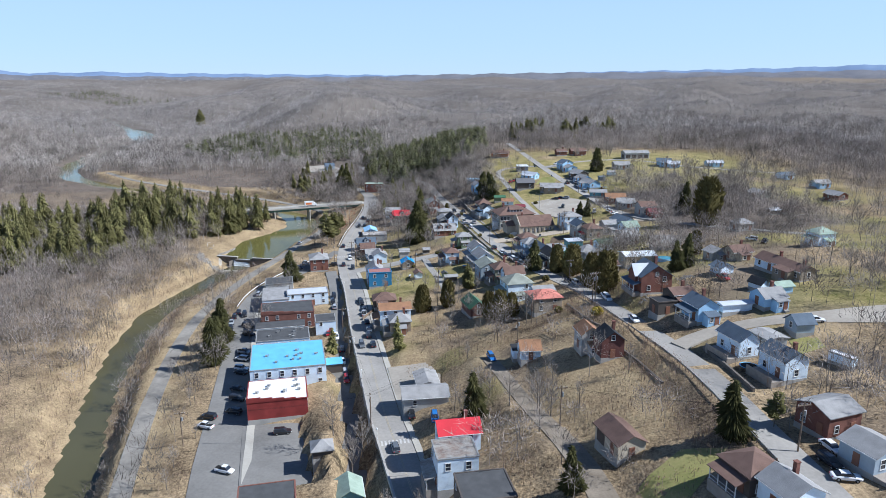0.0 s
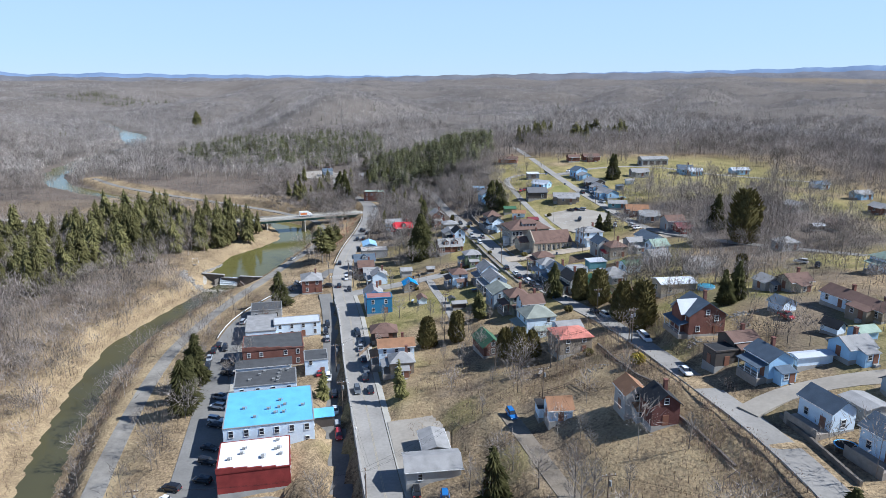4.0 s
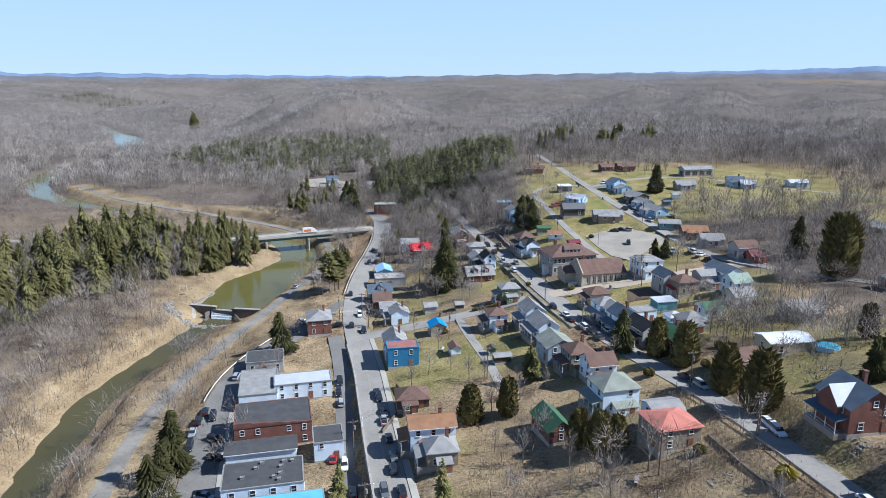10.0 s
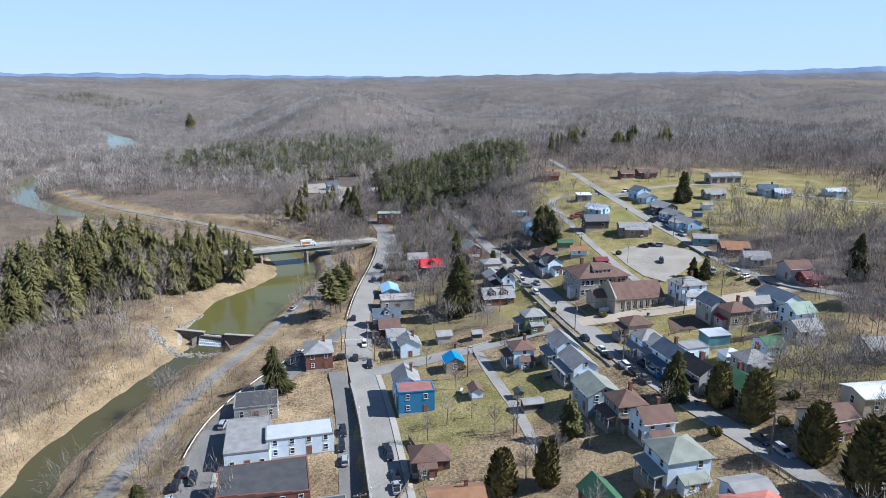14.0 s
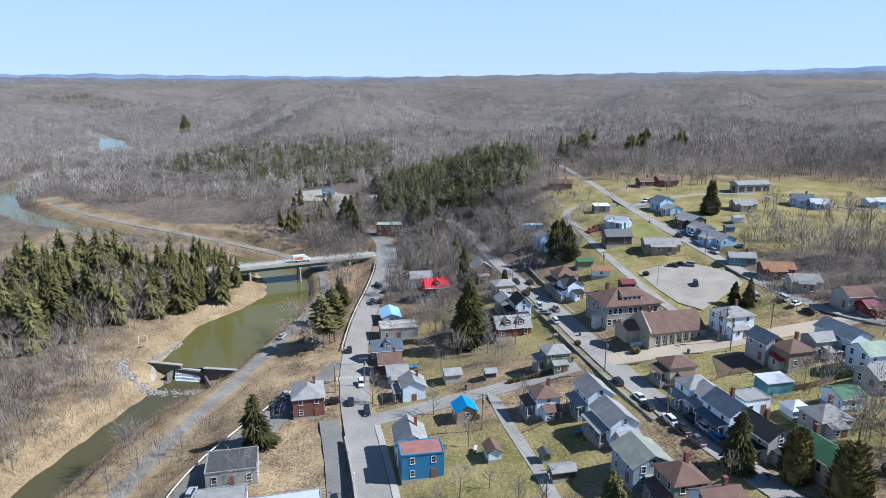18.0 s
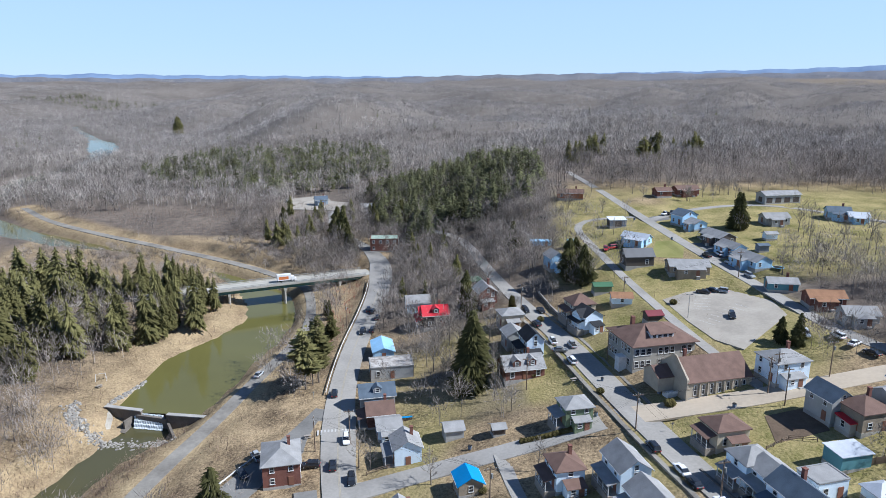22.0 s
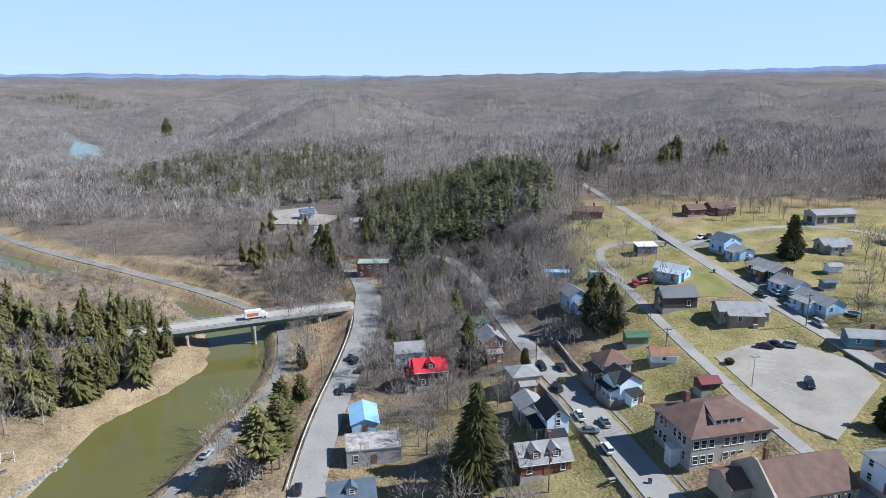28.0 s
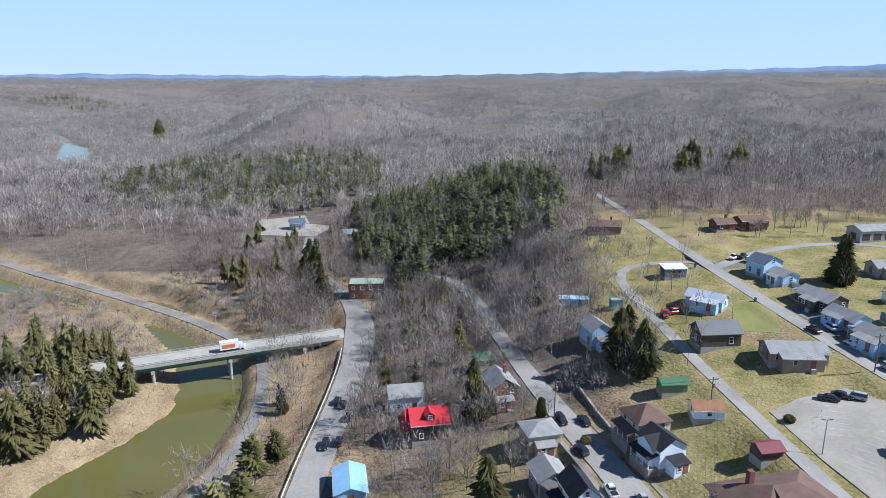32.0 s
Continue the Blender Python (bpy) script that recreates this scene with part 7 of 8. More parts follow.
def spruce_crown(seed, h=16.0, wide=0.2, droop=0.35, n=270, bare=0.08, taper=0.85, core=0.5, fine=1.0):
    """Trunk and a crown of ragged needle boughs set all round and down the stem."""
    r = random.Random(seed)
    tr, cr = Mb(), Mb()
    tr.tube((0, 0, -0.5), (0, 0, h * 0.97), h * 0.014, 0.03, 6)
    reach = lambda f: h * wide * (1 - f) ** taper * min(1.0, 0.55 + 3.5 * (f - bare)) + 0.2  # noqa: E731
    if core:
        for k in range(6):
            f0, f1 = bare + 0.04 + (0.9 - bare) * k / 6, bare + 0.04 + (0.9 - bare) * (k + 1) / 6
            cr.tube((0, 0, h * f0), (0, 0, h * f1), reach(f0) * core, reach(f1) * core * 0.8, 7)
    p1, p2 = r.uniform(0, 6), r.uniform(0, 6)
    for i in range(n):
        f = bare + (1 - bare) * (1 - math.sqrt(1 - (i + r.random()) / n * 0.995))
        a = i * 2.39996 + r.uniform(-0.5, 0.5)
        L = reach(f) * r.uniform(0.7, 1.12) * (1 + 0.24 * math.sin(a + p2 + 5 * f) + 0.2 * math.sin(2 * a + p1 + 17 * f) + 0.14 * math.sin(3 * a + p2 - 29 * f))
        c, s = math.cos(a), math.sin(a)
        z = h * f + r.uniform(-0.4, 0.4)
        wd = (0.16 * L + r.uniform(0.18, 0.42)) * fine
        dr = droop * r.uniform(0.4, 1.5)
        tw = r.uniform(-0.5, 0.5) * wd
        at = lambda u, v, dz: (c * L * u - s * v, s * L * u + c * v, z - dr * L * u * u + dz)  # noqa: E731
        vs = [at(0.15, 0, 0.12 * L), at(0.6, wd, -tw - 0.15), at(0.55, 0, 0.1 * L), at(0.68, -wd, tw - 0.15), at(1.0, tw * 0.4, 0)]
        cr.add(vs, [(0, 1, 2), (0, 2, 3), (1, 4, 2), (2, 4, 3)])
    return tr, cr


def round_crown(seed, h=16.0, wide=0.3, n=420):
    """A dense evergreen with a rounded, egg-shaped outline of upright sprays."""
    r = random.Random(seed)
    tr, cr = Mb(), Mb()
    tr.tube((0, 0, -0.5), (0, 0, h * 0.6), h * 0.02, 0.05, 6)
    reach = lambda f: h * wide * 1.42 * (f + 0.03) ** 0.32 * (1 - f) ** 0.55  # noqa: E731
    for k in range(7):
        f0, f1 = 0.03 + 0.93 * k / 7, 0.03 + 0.93 * (k + 1) / 7
        cr.tube((0, 0, h * f0), (0, 0, h * f1), reach(f0) * 0.82, reach(f1) * 0.82, 9)
    p1, p2 = r.uniform(0, 6), r.uniform(0, 6)
    for i in range(n):
        f = 0.02 + 0.96 * (i + r.random()) / n
        a = i * 2.39996 + r.uniform(-0.4, 0.4)
        R = reach(f) * (1 + 0.13 * math.sin(2 * a + p1 + 6 * f) + 0.1 * math.sin(5 * a + p2 - 9 * f)) * r.uniform(0.8, 1.06)
        o = Vector((math.cos(a), math.sin(a), 0))
        b = o * R * 0.8 + Vector((0, 0, h * f))
        e = r.uniform(0.06, 0.11) * h
        t = (o * 0.6 + Vector((r.uniform(-0.4, 0.4), r.uniform(-0.4, 0.4), 0.8))).normalized()
        s = t.cross(o).normalized()
        q = b + t * e + o * 0.2
        cr.add([b - s * e * 0.45, b + o * e * 0.45, b + s * e * 0.45, q, b - t * e * 0.5 + o * e * 0.2], [(0, 1, 3), (1, 2, 3), (0, 4, 1), (1, 4, 2)])
    return tr, cr


def tree_model(name, tr, cr, cm, label, cat):
    root = empty(name, pose(0, -400, 0))
    tagged(root, label, cat)
    part("trunk", tr, "bark", root)
    part("crown", cr, cm, root)
    return root


BARE = [tree_model("bare_tree", *bare_crown(s, 11.0, sp), "twig", "leafless deciduous tree with grey twigs", "tree") for s, sp in ((1, 0.5), (2, 0.65), (3, 0.4), (4, 0.8))]
SPRUCE = [tree_model("spruce_tree", *spruce_crown(s, 16.0, w, 0.42, 400, b, 0.62, 0.24, 0.62), "needles", "dark green spruce tree", "tree") for s, w, b in ((5, 0.19, 0.1), (6, 0.235, 0.06), (7, 0.165, 0.16), (14, 0.21, 0.24), (15, 0.18, 0.12))]
BIG = [tree_model("spruce_tree", *spruce_crown(s, 16.0, w, 0.3, 1500, 0.04, 0.62, 0.62, 0.36), "needles_big", "large dense dark spruce tree", "tree") for s, w in ((21, 0.24), (22, 0.28), (23, 0.21))]
PALE = [tree_model("spruce_tree", *spruce_crown(s, 16.0, w, 0.1, 520, 0.05, 0.7, 0.4, 0.7), "needles_blue", "pale olive green conifer", "tree") for s, w in ((8, 0.24), (9, 0.2))]
PINE = [tree_model("pine_tree", *spruce_crown(s, 16.0, 0.3, -0.1, 420, 0.28, 0.6, 0, 0.75), "needles", "tall pine tree with layered boughs", "tree") for s in (10, 11)]
CEDAR = [tree_model("cedar_tree", *round_crown(s, 16.0, 0.36, 560), "needles_dark", "dense rounded evergreen tree", "tree") for s in (12, 13)]
rt = random.Random(77)
used = set()


def plant(models, x, y, h, ref):
    m0 = models[rt.randrange(len(models))]
    k = h / ref
    mm = pose(x, y, gz(x, y) - 0.1, 0, 0, rt.uniform(0, 360)) @ Matrix.Diagonal((k * rt.uniform(0.9, 1.1), k * rt.uniform(0.9, 1.1), k, 1))
    if m0 not in used:
        used.add(m0)
        m0.matrix_basis = mm
        return m0
    c = copy_thing(m0, Matrix())
    c.matrix_basis = mm
    return c


PLANTED = """
s,-74.0,204.8,17 s,-76.8,223.6,17 s,-75.7,214.0,14 s,-68.2,294.6,15 s,-14.3,351.7,19 s,-12.4,359.2,21 p,-13.9,200.7,12 s,7.4,147.5,13 n,-63.4,387.3,15 n,-59.9,392.8,13 c,121.1,305.6,22 s,119.8,330.5,17
s,103.7,453.1,16 s,36.7,261.1,13 c,44.5,254.7,11 c,48.6,245.2,12 c,51.6,226.6,12 c,53.3,213.3,14 s,75.4,212.0,11 s,80.1,214.6,12 s,52.7,112.5,12 n,61.2,113.8,8 s,23.0,107.8,10 c,15.4,213.5,9
c,18.8,208.9,10 c,22.5,209.5,8 c,-7.1,234.0,10 c,2.1,234.4,10 p,-36.3,211.6,10 c,93.0,242.5,9 s,-13.4,348.3,24 s,-12.8,406.7,18 s,9.6,463.4,13 s,25.5,415.7,17 s,29.7,409.5,16 s,101.7,451.2,17
s,74.9,345.3,10 s,71.7,348.4,8 n,-62.5,360.6,21 n,-59.2,364.2,19 n,-60.8,362.9,17 s,-66.0,426.6,8 s,-45.1,556.4,17 s,-48.9,554.6,15 s,-62.1,570.3,15 s,-70.3,517.5,19 s,-74.9,533.8,21 s,-67.9,510.3,14
s,-122.1,595.5,12 s,-80.2,546.1,18 c,2.8,398.4,5 s,28.5,420.4,15 s,-68.4,432.5,7 b,105.1,251.6,12 b,144.6,276.2,11 b,138.4,308.5,13 b,117.1,198.6,11 b,115.8,185.8,10 b,154.4,415.3,14 b,-22.9,378.0,13
b,-19.2,387.6,12 b,-26.3,370.7,10 b,-6.0,381.9,11 b,-30.1,452.3,11 b,-19.1,407.5,9 b,-38.5,314.4,8 b,-41.2,315.6,10 b,-24.3,366.5,13 b,-23.4,382.7,12 b,-24.0,305.9,9 b,-15.4,287.1,9 b,20.8,131.8,13
b,21.8,142.0,11 b,24.4,139.2,10 b,-19.0,146.2,12 b,-20.8,140.8,11 b,26.1,199.2,12 b,8.8,219.6,9 b,-1.7,237.5,9 b,1.0,242.8,9 b,63.4,266.6,12 b,36.4,350.1,7 p,9.8,252.6,11 p,10.6,251.6,10
b,-17.5,399.7,10 b,3.1,153.9,8 b,5.5,147.1,9 b,-26.7,150.9,11 b,129.5,379.5,14 b,119.0,376.2,14 b,157.4,370.3,15 b,146.7,358.5,14 b,-26.7,511.2,12 b,-17.0,478.0,13
"""
KIND = dict(s=(BIG, 16.0), p=(PALE, 16.0), n=(PINE, 16.0), c=(CEDAR, 16.0), b=(BARE, 11.0))
for line in PLANTED.strip().split("\n"):
    for item in line.split():
        k, x, y, h = item.split(",")
        plant(KIND[k][0], float(x), float(y), float(h), KIND[k][1])

for i in range(34):
    x, y = rt.uniform(-122, -58), rt.uniform(500, 612)
    if near_line(np.array([x]), np.array([y]), MAIN)[0][0] > 6 and x > -0.7 * (y - 500) - 90:
        plant(SPRUCE, x, y, rt.uniform(7, 17), 16.0)
for x, y, h in ((-465, 1330, 34), (-468, 1333, 30), (-462, 1332, 31), (-466, 1336, 33)):
    plant(SPRUCE, x, y, h, 16.0)

# tall conifers behind the upper lawns
for cx, cy, cnt in ((74, 640, 6), (150, 705, 4), (163, 668, 5), (112, 622, 3), (92, 690, 3)):
    for _ in range(cnt):
        plant(SPRUCE + PINE, cx + rt.uniform(-11, 11), cy + rt.uniform(-9, 9), rt.uniform(13, 23), 16.0)

# the spruce grove west of the pond
GROVE = [(-215, 285), (-170, 318), (-153, 370), (-146, 392), (-134, 398), (-121, 411), (-107, 416), (-112, 436), (-128, 466), (-190, 455), (-250, 400), (-262, 300)]


def inside(x, y, poly):
    c = np.zeros(np.shape(x), bool)
    for (ax, ay), (bx, by) in zip(poly, poly[1:] + poly[:1]):
        c ^= ((ay > y) != (by > y)) & (x < (bx - ax) * (y - ay) / (by - ay + 1e-9) + ax)
    return c


n = 0
SHORE = [(-172, 330), (-153, 372), (-146, 393), (-134, 399), (-121, 412), (-107, 418), (-113, 438), (-150, 440), (-190, 400)]
for _ in range(420):
    x, y = rt.uniform(-190, -107), rt.uniform(330, 440)
    if inside(np.array(x), np.array(y), SHORE) and near_line(np.array([x]), np.array([y]), UPPER)[0][0] > 16 and n < 105:
        plant(*((SPRUCE, x, y, (rt.uniform(11, 19) if rt.random() < 0.7 else rt.uniform(6, 11)) * (0.75 if y > 416 else 1.1), 16.0) if rt.random() < 0.75 else (BARE, x, y, rt.uniform(9, 15), 11.0)))
        n += 1
n = 0
while n < 270:
    x, y = rt.uniform(-262, -115), rt.uniform(285, 466)
    if inside(np.array(x), np.array(y), GROVE) and near_line(np.array([x]), np.array([y]), UPPER)[0][0] > 15 and (waves(x, y, 60, 31) > -0.25):
        if rt.random() < 0.8:
            plant(SPRUCE, x, y, rt.uniform(14, 26) * (0.75 if y > 425 and x > -150 else 1), 16.0)
        else:
            plant(BARE, x, y, rt.uniform(9, 15), 11.0)
        n += 1

# bare trees over yards and slopes
ROADD = [np.array(dense(p, 6)) for p in ALL_ROADS]
HOUSES = np.array([[float(v) for v in l.split(";")[1:3]] for l in BUILDINGS.strip().split("\n")])


def free(x, y, clear=6.0):
    return min(np.min(np.hypot(p[:, 0] - x, p[:, 1] - y) - p[:, 3] / 2) for p in ROADD) > 1.5 and np.min(np.hypot(HOUSES[:, 0] - x, HOUSES[:, 1] - y)) > clear + 2


def scatter(models, ref, count, box, hs, clear=6.0):
    k = 0
    for _ in range(count * 12):
        x, y = rt.uniform(box[0], box[1]), rt.uniform(box[2], box[3])
        if free(x, y, clear) and near_line(np.array([x]), np.array([y]), UPPER)[0][0] > 20 and near_line(np.array([x]), np.array([y]), LOWER)[0][0] > 7 and not (48 < x < 86 and 340 < y < 396):
            plant(models, x, y, rt.uniform(*hs), ref)
            k += 1
            if k >= count:
                break


scatter(BARE, 11.0, 16, (-12, 48, 95, 235), (5, 9))
scatter(BARE, 11.0, 30, (-25, 35, 240, 420), (5, 9))
scatter(BARE, 11.0, 46, (60, 190, 110, 300), (6, 12))
scatter(BARE, 11.0, 34, (95, 200, 330, 470), (7, 14))
scatter(BARE, 11.0, 18, (55, 130, 500, 530), (7, 10))
scatter(BARE, 11.0, 52, (-45, 24, 405, 500), (8, 14))
scatter(PALE, 16.0, 8, (-42, -14, 425, 495), (9, 14))
scatter(BARE, 11.0, 12, (30, 60, 400, 500), (5, 8))
scatter(BARE, 11.0, 25, (-106, -62, 100, 300), (4, 8))
scatter(BARE, 11.0, 14, (-80, -60, 360, 470), (4, 9))


# ---- woods: too many to count ----
def fuzz(name, P, H, material, label, blades=16, thick=0.2, spread=0.34, seed=1, cone=False, parent=None):
    """Many leafless (or cone-shaped evergreen) trees as one mesh of thin blades."""
    r = np.random.RandomState(seed)
    n = len(P)
    z = ground(P[:, 0], P[:, 1])
    k = blades
    a = r.uniform(0, 6.283, (n, k))
    px, py = np.broadcast_to(P[:, :1], (n, k)), np.broadcast_to(P[:, 1:2], (n, k))
    if not cone:
        f0 = r.uniform(0.25, 0.68, (n, k))
        nl = 9 if k > 28 else 0
        up = np.sqrt(r.uniform(0, 1, (n, k)))
        out = spread * np.sqrt(r.uniform(0.05, 1, (n, k))) * (1.2 - 0.25 * up)
        L = (1.0 - f0) * (0.12 + 0.88 * up * np.sqrt(np.clip(1.1 - (out / spread) ** 2 * 0.8, 0.05, 1)))
        back = r.uniform(0, 0.6, (n, k)) * out
        f0[:, 0], out[:, 0], L[:, 0], back[:, 0] = 0.0, 0.02, 0.75, 0
        p0 = np.stack([px + np.cos(a) * back * H[:, None], py + np.sin(a) * back * H[:, None], z[:, None] + f0 * H[:, None]], -1)
        p1 = np.stack([px + np.cos(a) * out * H[:, None], py + np.sin(a) * out * H[:, None], z[:, None] + (f0 + L) * H[:, None]], -1)
        b = r.uniform(0, 6.283, (n, k))
        w = thick * r.uniform(0.6, 1.4, (n, k))
        # fine twigs fill a rounded, uneven crown
        m, q0 = k - nl - 1, nl + 1
        wide = spread * r.uniform(0.75, 1.2, (n, 1))
        el = np.arcsin(r.uniform(-0.45, 1, (n, m)))
        az = r.uniform(0, 6.283, (n, m))
        hull = (1 + 0.2 * np.sin(2 * az + r.uniform(0, 6.283, (n, 1))) + 0.16 * np.sin(3 * az + 4 * el + r.uniform(0, 6.283, (n, 1)))) * np.sqrt(r.uniform(0.12, 1, (n, m)))
        way = np.stack([np.cos(el) * np.cos(az), np.cos(el) * np.sin(az), np.sin(el)], -1)
        mid = np.stack([px[:, q0:], py[:, q0:], z[:, None] + 0.56 * H[:, None] + 0 * az], -1)
        p0[:, q0:] = mid + way * hull[..., None] * H[:, None, None] * np.stack([wide + 0 * az, wide + 0 * az, 0.34 + 0 * az], -1)
        turn = 0.6 * way + r.normal(0, 0.5, (n, m, 3)) + np.array([0, 0, 0.4])
        p1[:, q0:] = p0[:, q0:] + turn * (H[:, None, None] * r.uniform(0.06, 0.17, (n, m, 1)))
        if nl:
            w[:, 1:q0] *= 0.8
        w[:, 0] = min(thick, 0.16) * 1.3
        sd = np.stack([np.cos(b) * w, np.sin(b) * w, 0.35 * r.uniform(-1, 1, (n, k)) * w], -1)
        V = np.stack([p0 - sd, p0 + sd, p1], 2).reshape(-1, 3)
        F = np.arange(n * k * 3).reshape(-1, 3)
    else:
        f0 = 0.16 + 0.82 * (1 - np.sqrt(1 - r.uniform(0, 0.995, (n, k)))) if k > 3 else r.uniform(0.3, 0.9, (n, k))
        R = H[:, None] * spread * (1.02 - f0) ** np.clip(0.9 - 1.6 * (spread - 0.2), 0.5, 0.9) * r.uniform(0.55, 1.25, (n, k)) + 0.25
        wd = 0.13 * R + 0.16
        rise = r.uniform(-0.2, 0.45, (n, k)) * R
        c, sn = np.cos(a), np.sin(a)
        zz = z[:, None] + f0 * H[:, None]
        p0 = np.stack([px, py, zz + 0.05 * H[:, None]], -1)
        pl = np.stack([px + c * R * 0.6 - sn * wd, py + sn * R * 0.6 + c * wd, zz + rise * 0.5 - 0.2], -1)
        pr = np.stack([px + c * R * 0.6 + sn * wd, py + sn * R * 0.6 - c * wd, zz + rise * 0.5 - 0.2], -1)
        p1 = np.stack([px + c * R, py + sn * R, zz + rise], -1)
        f0[:, 0] = 0
        w = 0.012 * H
        p0[:, 0], p1[:, 0] = np.stack([P[:, 0], P[:, 1], z], -1), np.stack([P[:, 0], P[:, 1], z + H], -1)
        pl[:, 0], pr[:, 0] = np.stack([P[:, 0] - w, P[:, 1], z + 0.4 * H], -1), np.stack([P[:, 0] + w, P[:, 1], z + 0.4 * H], -1)
        V = np.stack([p0, pl, p1, pr], 2).reshape(-1, 3)
        q = np.arange(n * k) * 4
        F = np.concatenate([np.stack([q, q + 1, q + 2], 1), np.stack([q, q + 2, q + 3], 1)])
    me = bpy.data.meshes.new(name)
    me.vertices.add(len(V))
    me.vertices.foreach_set("co", V.ravel())
    me.loops.add(F.size)
    me.loops.foreach_set("vertex_index", F.ravel().astype(np.int32))
    me.polygons.add(len(F))
    me.polygons.foreach_set("loop_start", np.arange(0, F.size, 3, dtype=np.int32))
    me.update(calc_edges=True)
    shade = np.clip(0.5 + 0.45 * waves(P[:, 0], P[:, 1], 9 * spread * np.median(H), 83) + r.uniform(-0.42, 0.42, n), 0, 1)
    me.attributes.new("tone", "FLOAT", "POINT").data.foreach_set("value", np.repeat(shade, len(V) // n).astype(np.float32))
    me.materials.append(M[material])
    return tagged(new(name, me), label, "woods", kind="stuff")


rn = np.random.RandomState(5)
PINEHILL = [(-42, 512), (-20, 500), (0, 492), (22, 505), (34, 540), (38, 600), (30, 660), (-30, 690), (-75, 650), (-70, 560)]
PINEBAND = [(-95, 705), (-62, 760), (-80, 860), (-150, 950), (-270, 920), (-310, 820), (-255, 740), (-170, 695)]


def wood_mask(x, y):
    t = (y > 548 + 8 * np.sin(x / 17)) | (x > 245 + 14 * np.sin(y / 23)) | ((x > 205) & (y > 380) & (waves(x, y, 50, 41) > 0)) | ((x < -132) & (waves(x, y, 55, 42) > -0.55))
    t |= (x < 38) & (y > 505) & (x > -40)
    t |= (x < -60) & (y > 560)
    t |= (x > 100) & (x < 205) & (y > 375) & (y < 470) & (waves(x, y, 45, 46) > 0.3)
    t &= ~((x > -190) & (x < -60) & (y > 468) & (y < 570) & (waves(x, y, 40, 43) < 0.25))
    t &= ~((x > 1480 + 0.3 * (y - 3000)) & (y > 2750) & (y < 3350))
    t &= ~((x > -130) & (x < -88) & (y > 610) & (y < 690))
    t &= ~((x > -330) & (x < -60) & (y > 436) & (y < 640) & (waves(x, y, 22, 48) < 0.35))
    for pts, m in ((UPPER, 3), (LOWER, 4), (TRAIL, 3), (MAIN, 3), (ST2, 2.5), (ST3, 3), (EAST, 3), (UPYARD, 3)):
        d, v, _ = near_line(x, y, pts)
        t &= d > v[-1] / 2 + m
    return t


def cast(x0, x1, y0, y1, n, seed):
    r = np.random.RandomState(seed)
    P = np.stack([r.uniform(x0, x1, n), r.uniform(y0, y1, n)], 1)
    return P[wood_mask(P[:, 0], P[:, 1])]


view = lambda P, m=60: P[np.abs(P[:, 0] + 10) < 0.72 * (P[:, 1]) + m]  # noqa: E731
A = view(cast(-420, 420, 30, 640, 15000, 1))
A = A[~inside(A[:, 0], A[:, 1], PINEHILL)]
A = A[~((A[:, 0] < -100) & (A[:, 1] < 335) & (rn.uniform(0, 1, len(A)) < np.where(A[:, 1] < 225, 0.85, 0.5)))]
fuzz("bare_wood", A, rn.uniform(9, 16, len(A)) * np.where((A[:, 0] < -100) & (A[:, 1] > 430) & (A[:, 1] < 560), 0.5, 1.0), "twig_wood", "grey leafless woods beside the town", 72, 0.1, 0.38, 2)
NEAR = [(-47, 0, 398, 505, 300), (58, 200, 110, 300, 260), (95, 205, 335, 470, 45), (38, 62, 400, 500, 25), (-82, -60, 352, 470, 60), (-105, -64, 110, 300, 150), (-190, -118, 200, 340, 420), (96, 172, 282, 398, 460), (62, 100, 232, 300, 130), (60, 140, 100, 185, 130), (-150, -45, 492, 650, 900), (-112, -62, 470, 560, 240), (-4, 44, 100, 215, 50), (-2, 27, 428, 522, 210), (26, 40, 440, 520, 40), (-240, -104, 440, 548, 300), (-205, -100, 452, 535, 260), (-42, -4, 328, 405, 50), (4, 40, 400, 440, 40), (60, 250, 520, 560, 260), (76, 90, 336, 353, 16), (195, 260, 300, 540, 320)]
GR = []
for x0, x1, y0, y1, cnt in NEAR:
    q = np.stack([rn.uniform(x0, x1, cnt), rn.uniform(y0, y1, cnt)], 1)
    GR.append(q[[free(px, py, 4.5) and near_line(np.array([px]), np.array([py]), UPPER)[0][0] > (13 if px < -110 else 19) and near_line(np.array([px]), np.array([py]), LOWER)[0][0] > 8 and wav > -0.45 for (px, py), wav in zip(q, waves(q[:, 0], q[:, 1], 30, 71))]])
GR = np.concatenate(GR)
GR = GR[~((GR[:, 0] > -136) & (GR[:, 0] < -82) & (GR[:, 1] > 585) & (GR[:, 1] < 690))]
low = np.where((GR[:, 0] < -100) & (GR[:, 1] > 430) & (GR[:, 1] < 560), 0.5, 1.0)
fuzz("bare_wood", GR, rn.uniform(6, 13.5, len(GR)) * low, "twig_wood", "grey leafless trees between yards and slopes", 150, 0.068, 0.4, 31)
B2 = view(cast(-760, 760, 640, 1000, 12500, 3))
B2 = B2[~inside(B2[:, 0], B2[:, 1], PINEHILL) & ~(inside(B2[:, 0], B2[:, 1], PINEBAND) & (rn.uniform(0, 1, len(B2)) < 0.35))]
fuzz("bare_wood", B2, rn.uniform(9, 15, len(B2)), "twig_mid_hazed", "grey leafless woods on rolling hills", 42, 0.22, 0.44, 4)
C3 = cast(-1000, 800, 1050, 1900, 19000, 18)
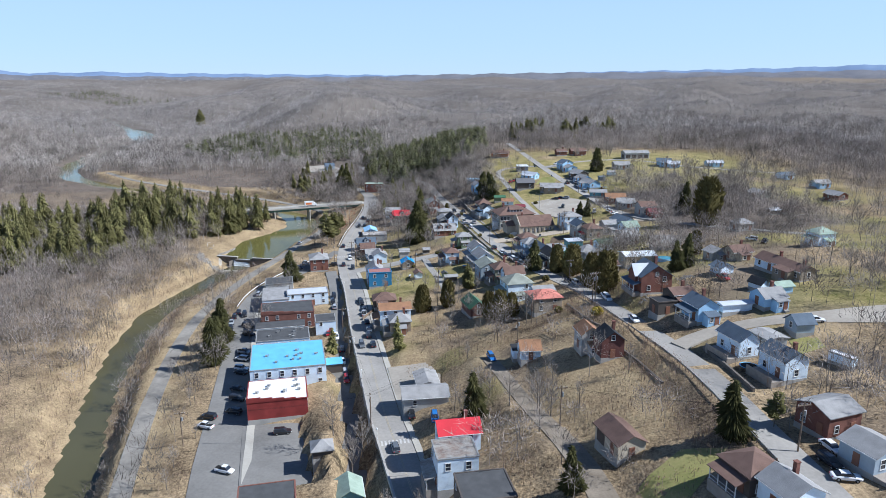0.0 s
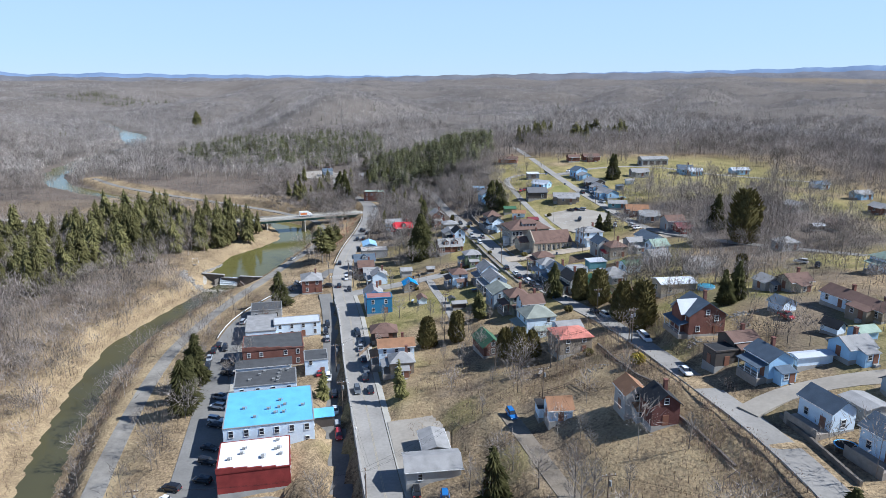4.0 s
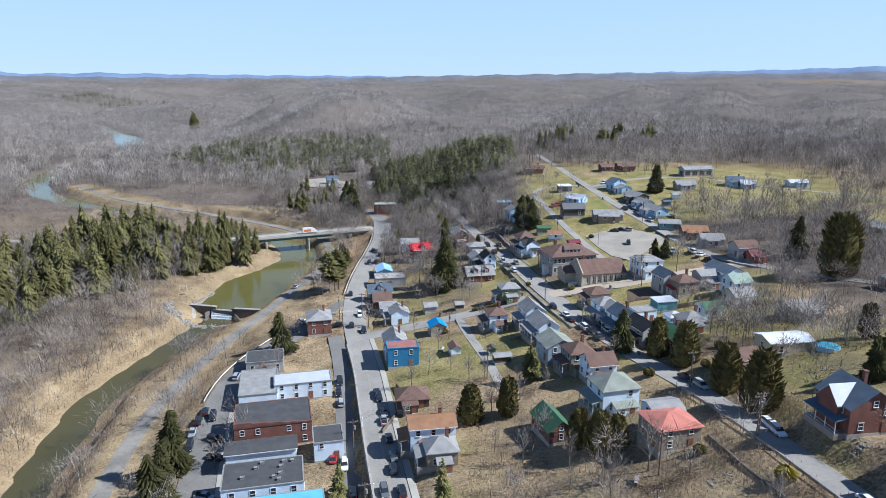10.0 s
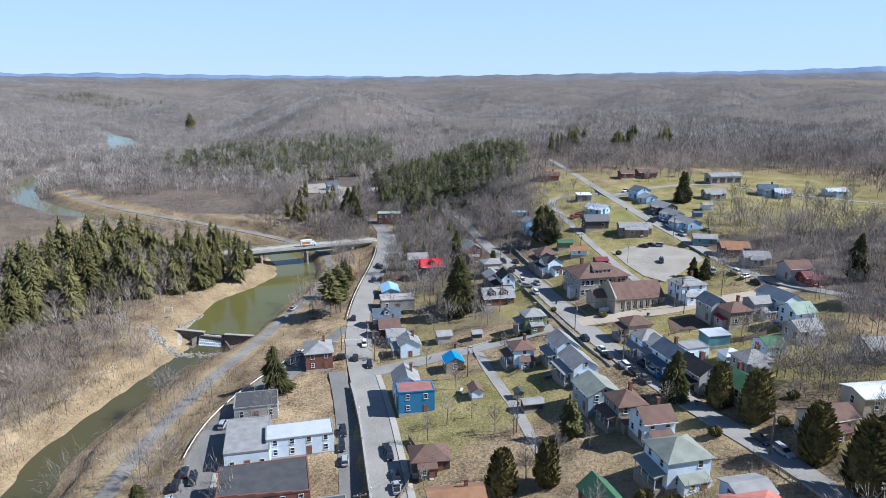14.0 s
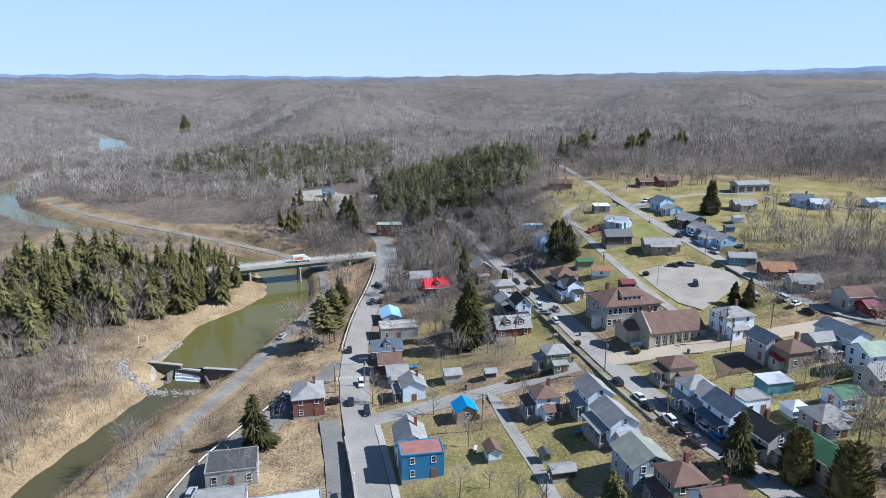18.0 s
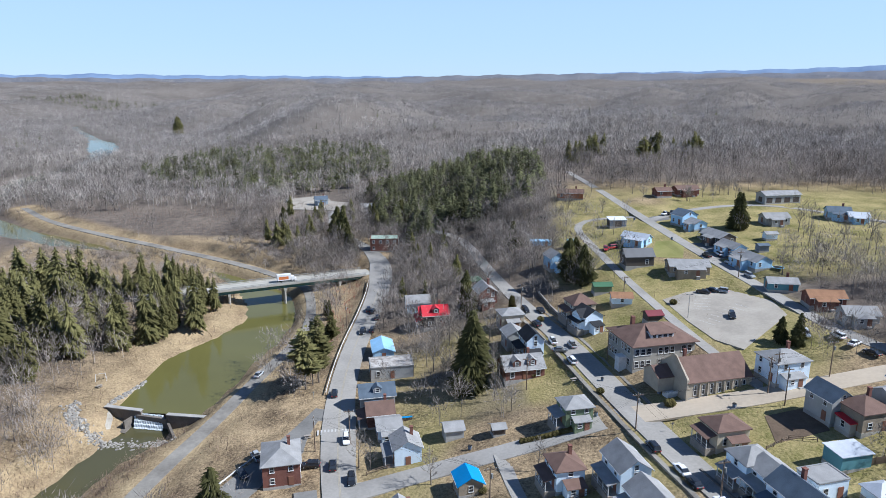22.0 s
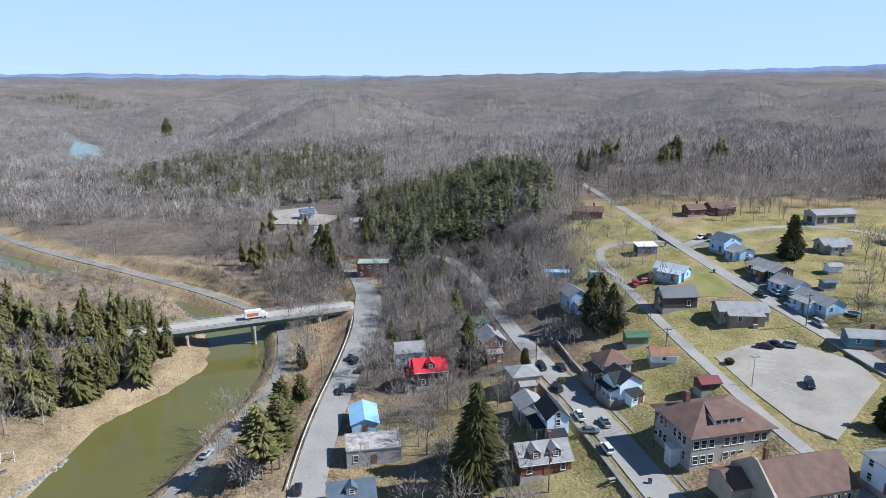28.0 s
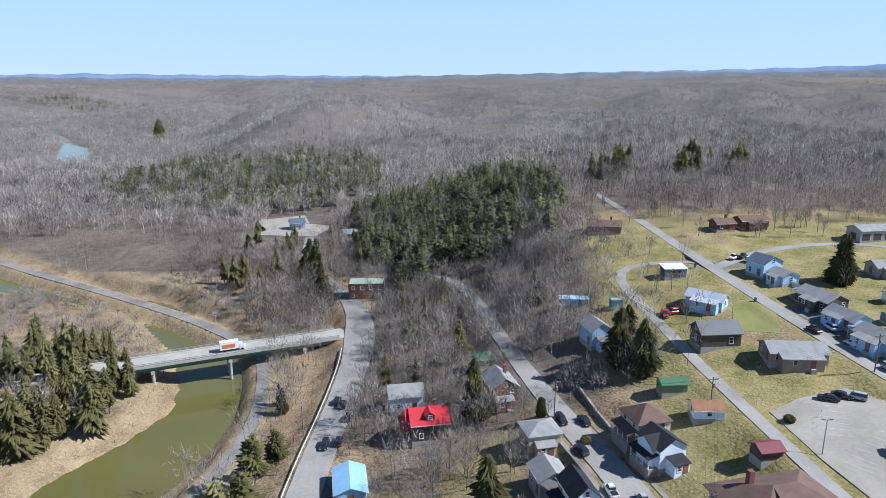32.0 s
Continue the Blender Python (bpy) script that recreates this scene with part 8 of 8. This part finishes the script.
C3 = C3[np.random.RandomState(19).uniform(0.1, 1.0, len(C3)) > np.hypot((C3[:, 0] + 100) / 900, (C3[:, 1] - 1450) / 450)]
C2 = view(np.concatenate([cast(-1500, 1500, 1000, 2000, 26000, 5), C3]))
fuzz("bare_wood", C2, rn.uniform(9, 14, len(C2)), "twig_far_hazed", "distant leafless woods", 14, 0.42, 0.5, 6)
D2 = view(np.concatenate([cast(-3400, 3400, 2000, 4200, 32000, 7), cast(-2300, 2300, 1950, 2900, 22000, 17)]))
fuzz("bare_wood", D2, rn.uniform(8, 13, len(D2)), "twig_far_hazed", "far leafless woods towards the horizon", 7, 0.9, 1.0, 8)
E2 = np.stack([rn.uniform(-80, 45, 2300), rn.uniform(485, 700, 2300)], 1)
E2 = E2[inside(E2[:, 0], E2[:, 1], PINEHILL) & wood_mask(E2[:, 0], E2[:, 1])]
bare = waves(E2[:, 0], E2[:, 1], 26, 47) + 0.5 * rn.uniform(-1, 1, len(E2)) > np.where(E2[:, 0] > 10, 0.02, 0.22)
fuzz("pine_wood", E2[~bare], rn.uniform(9, 19, int((~bare).sum())), "needles_wood", "dense dark pine wood on a hill", 96, 0, 0.28, 9, cone=True)
fuzz("bare_wood", E2[bare], rn.uniform(9, 16, int(bare.sum())), "twig_wood", "pale leafless trees among the pines", 90, 0.07, 0.3, 49)
F2 = np.stack([rn.uniform(-320, -30, 1900), rn.uniform(640, 960, 1900)], 1)
F2 = F2[inside(F2[:, 0], F2[:, 1], PINEBAND) & (waves(F2[:, 0], F2[:, 1], 60, 44) + rn.uniform(-0.3, 0.3, len(F2)) > -0.22)]
fuzz("pine_wood", F2, rn.uniform(9, 18, len(F2)), "needles_wood", "mixed pine wood", 40, 0, 0.28, 10, cone=True)
G2 = view(cast(-900, 900, 560, 1800, 420, 11))
fuzz("pine_wood", G2[waves(G2[:, 0], G2[:, 1], 200, 45) > 0.1], rn.uniform(9, 16, int((waves(G2[:, 0], G2[:, 1], 200, 45) > 0.1).sum())), "needles_wood", "scattered conifers in the woods", 24, 0, 0.2, 12, cone=True)

rf_ = np.random.RandomState(61)
H2 = np.stack([rf_.uniform(-1230, -930, 260), rf_.uniform(2080, 2480, 260)], 1)
H2 = H2[waves(H2[:, 0], H2[:, 1], 110, 62) > -0.1]
fuzz("pine_wood", H2, rf_.uniform(12, 22, len(H2)), "needles_wood", "dark conifers on a far hillside", 30, 0, 0.26, 63, cone=True)


def brush_area(box, n, seed, cond=None):
    r = np.random.RandomState(seed)
    P = np.stack([r.uniform(box[0], box[1], n), r.uniform(box[2], box[3], n)], 1)
    d1, v1, _ = near_line(P[:, 0], P[:, 1], UPPER)
    d2, v2, _ = near_line(P[:, 0], P[:, 1], LOWER)
    ok = (d1 > v1[0] / 2 + 1.5) & (d2 > v2[0] / 2 + 1.0)
    for pts in ALL_ROADS:
        d, v, _ = near_line(P[:, 0], P[:, 1], pts)
        ok &= d > v[1] / 2 + (3.2 if pts is TRAIL else 1)
    ok &= np.min(np.hypot(P[:, :1] - HOUSES[None, :, 0], P[:, 1:] - HOUSES[None, :, 1]), 1) > 8.5
    if cond is not None:
        ok &= cond(P[:, 0], P[:, 1])
    return P[ok]


K = np.concatenate([brush_area((-240, -100, 100, 480), 4600, 21), brush_area((-140, -85, 100, 345), 3000, 29), brush_area((-140, -70, 90, 335), 5200, 30, lambda x, y: near_line(x, y, LOWER)[0] < 18), brush_area((-100, -58, 100, 345), 2600, 22, lambda x, y: waves(x, y, 25, 51) > -0.05), brush_area((-10, 60, 90, 235), 3600, 23, lambda x, y: waves(x, y, 24, 52) > -0.05),
                    brush_area((-330, -62, 468, 650), 6500, 24), brush_area((-75, -56, 350, 480), 320, 25), brush_area((34, 62, 112, 225), 2600, 41, lambda x, y: (near_line(x, y, ST2)[0] < 13) & (x < 58)), brush_area((60, 140, 110, 300), 1300, 26, lambda x, y: waves(x, y, 24, 53) > 0.0), brush_area((-45, 60, 300, 420), 700, 28, lambda x, y: waves(x, y, 20, 54) > 0.15)])
fuzz("brush", K, rn.uniform(0.8, 3.2, len(K)), "brush", "brown leafless brush on banks and slopes", 17, 0.055, 0.6, 14)
RT = brush_area((-70, -58, 395, 465), 160, 27)
fuzz("red_brush", RT, rn.uniform(1, 2.2, len(RT)), "redtwig", "red-twigged shrubs on the road bank", 26, 0.05, 0.6, 15)

Q = np.concatenate([brush_area((-10, 62, 85, 240), 8500, 33), brush_area((-130, -60, 100, 345), 3600, 34), brush_area((60, 150, 105, 260), 2600, 35), brush_area((-60, 60, 240, 420), 1500, 36), brush_area((-160, -100, 330, 400), 1200, 37)])
M["dry_grass"] = mat("dry_grass", (0.47, 0.37, 0.23), (0.26, 0.19, 0.115), scale=0.08, rough=1.0, trans=0.3, island=0.3, fine=0.5, spec=0.05)
fuzz("dry_grass", Q, rn.uniform(0.25, 0.9, len(Q)), "dry_grass", "tufts of dry winter grass", 11, 0.07, 0.9, 38)
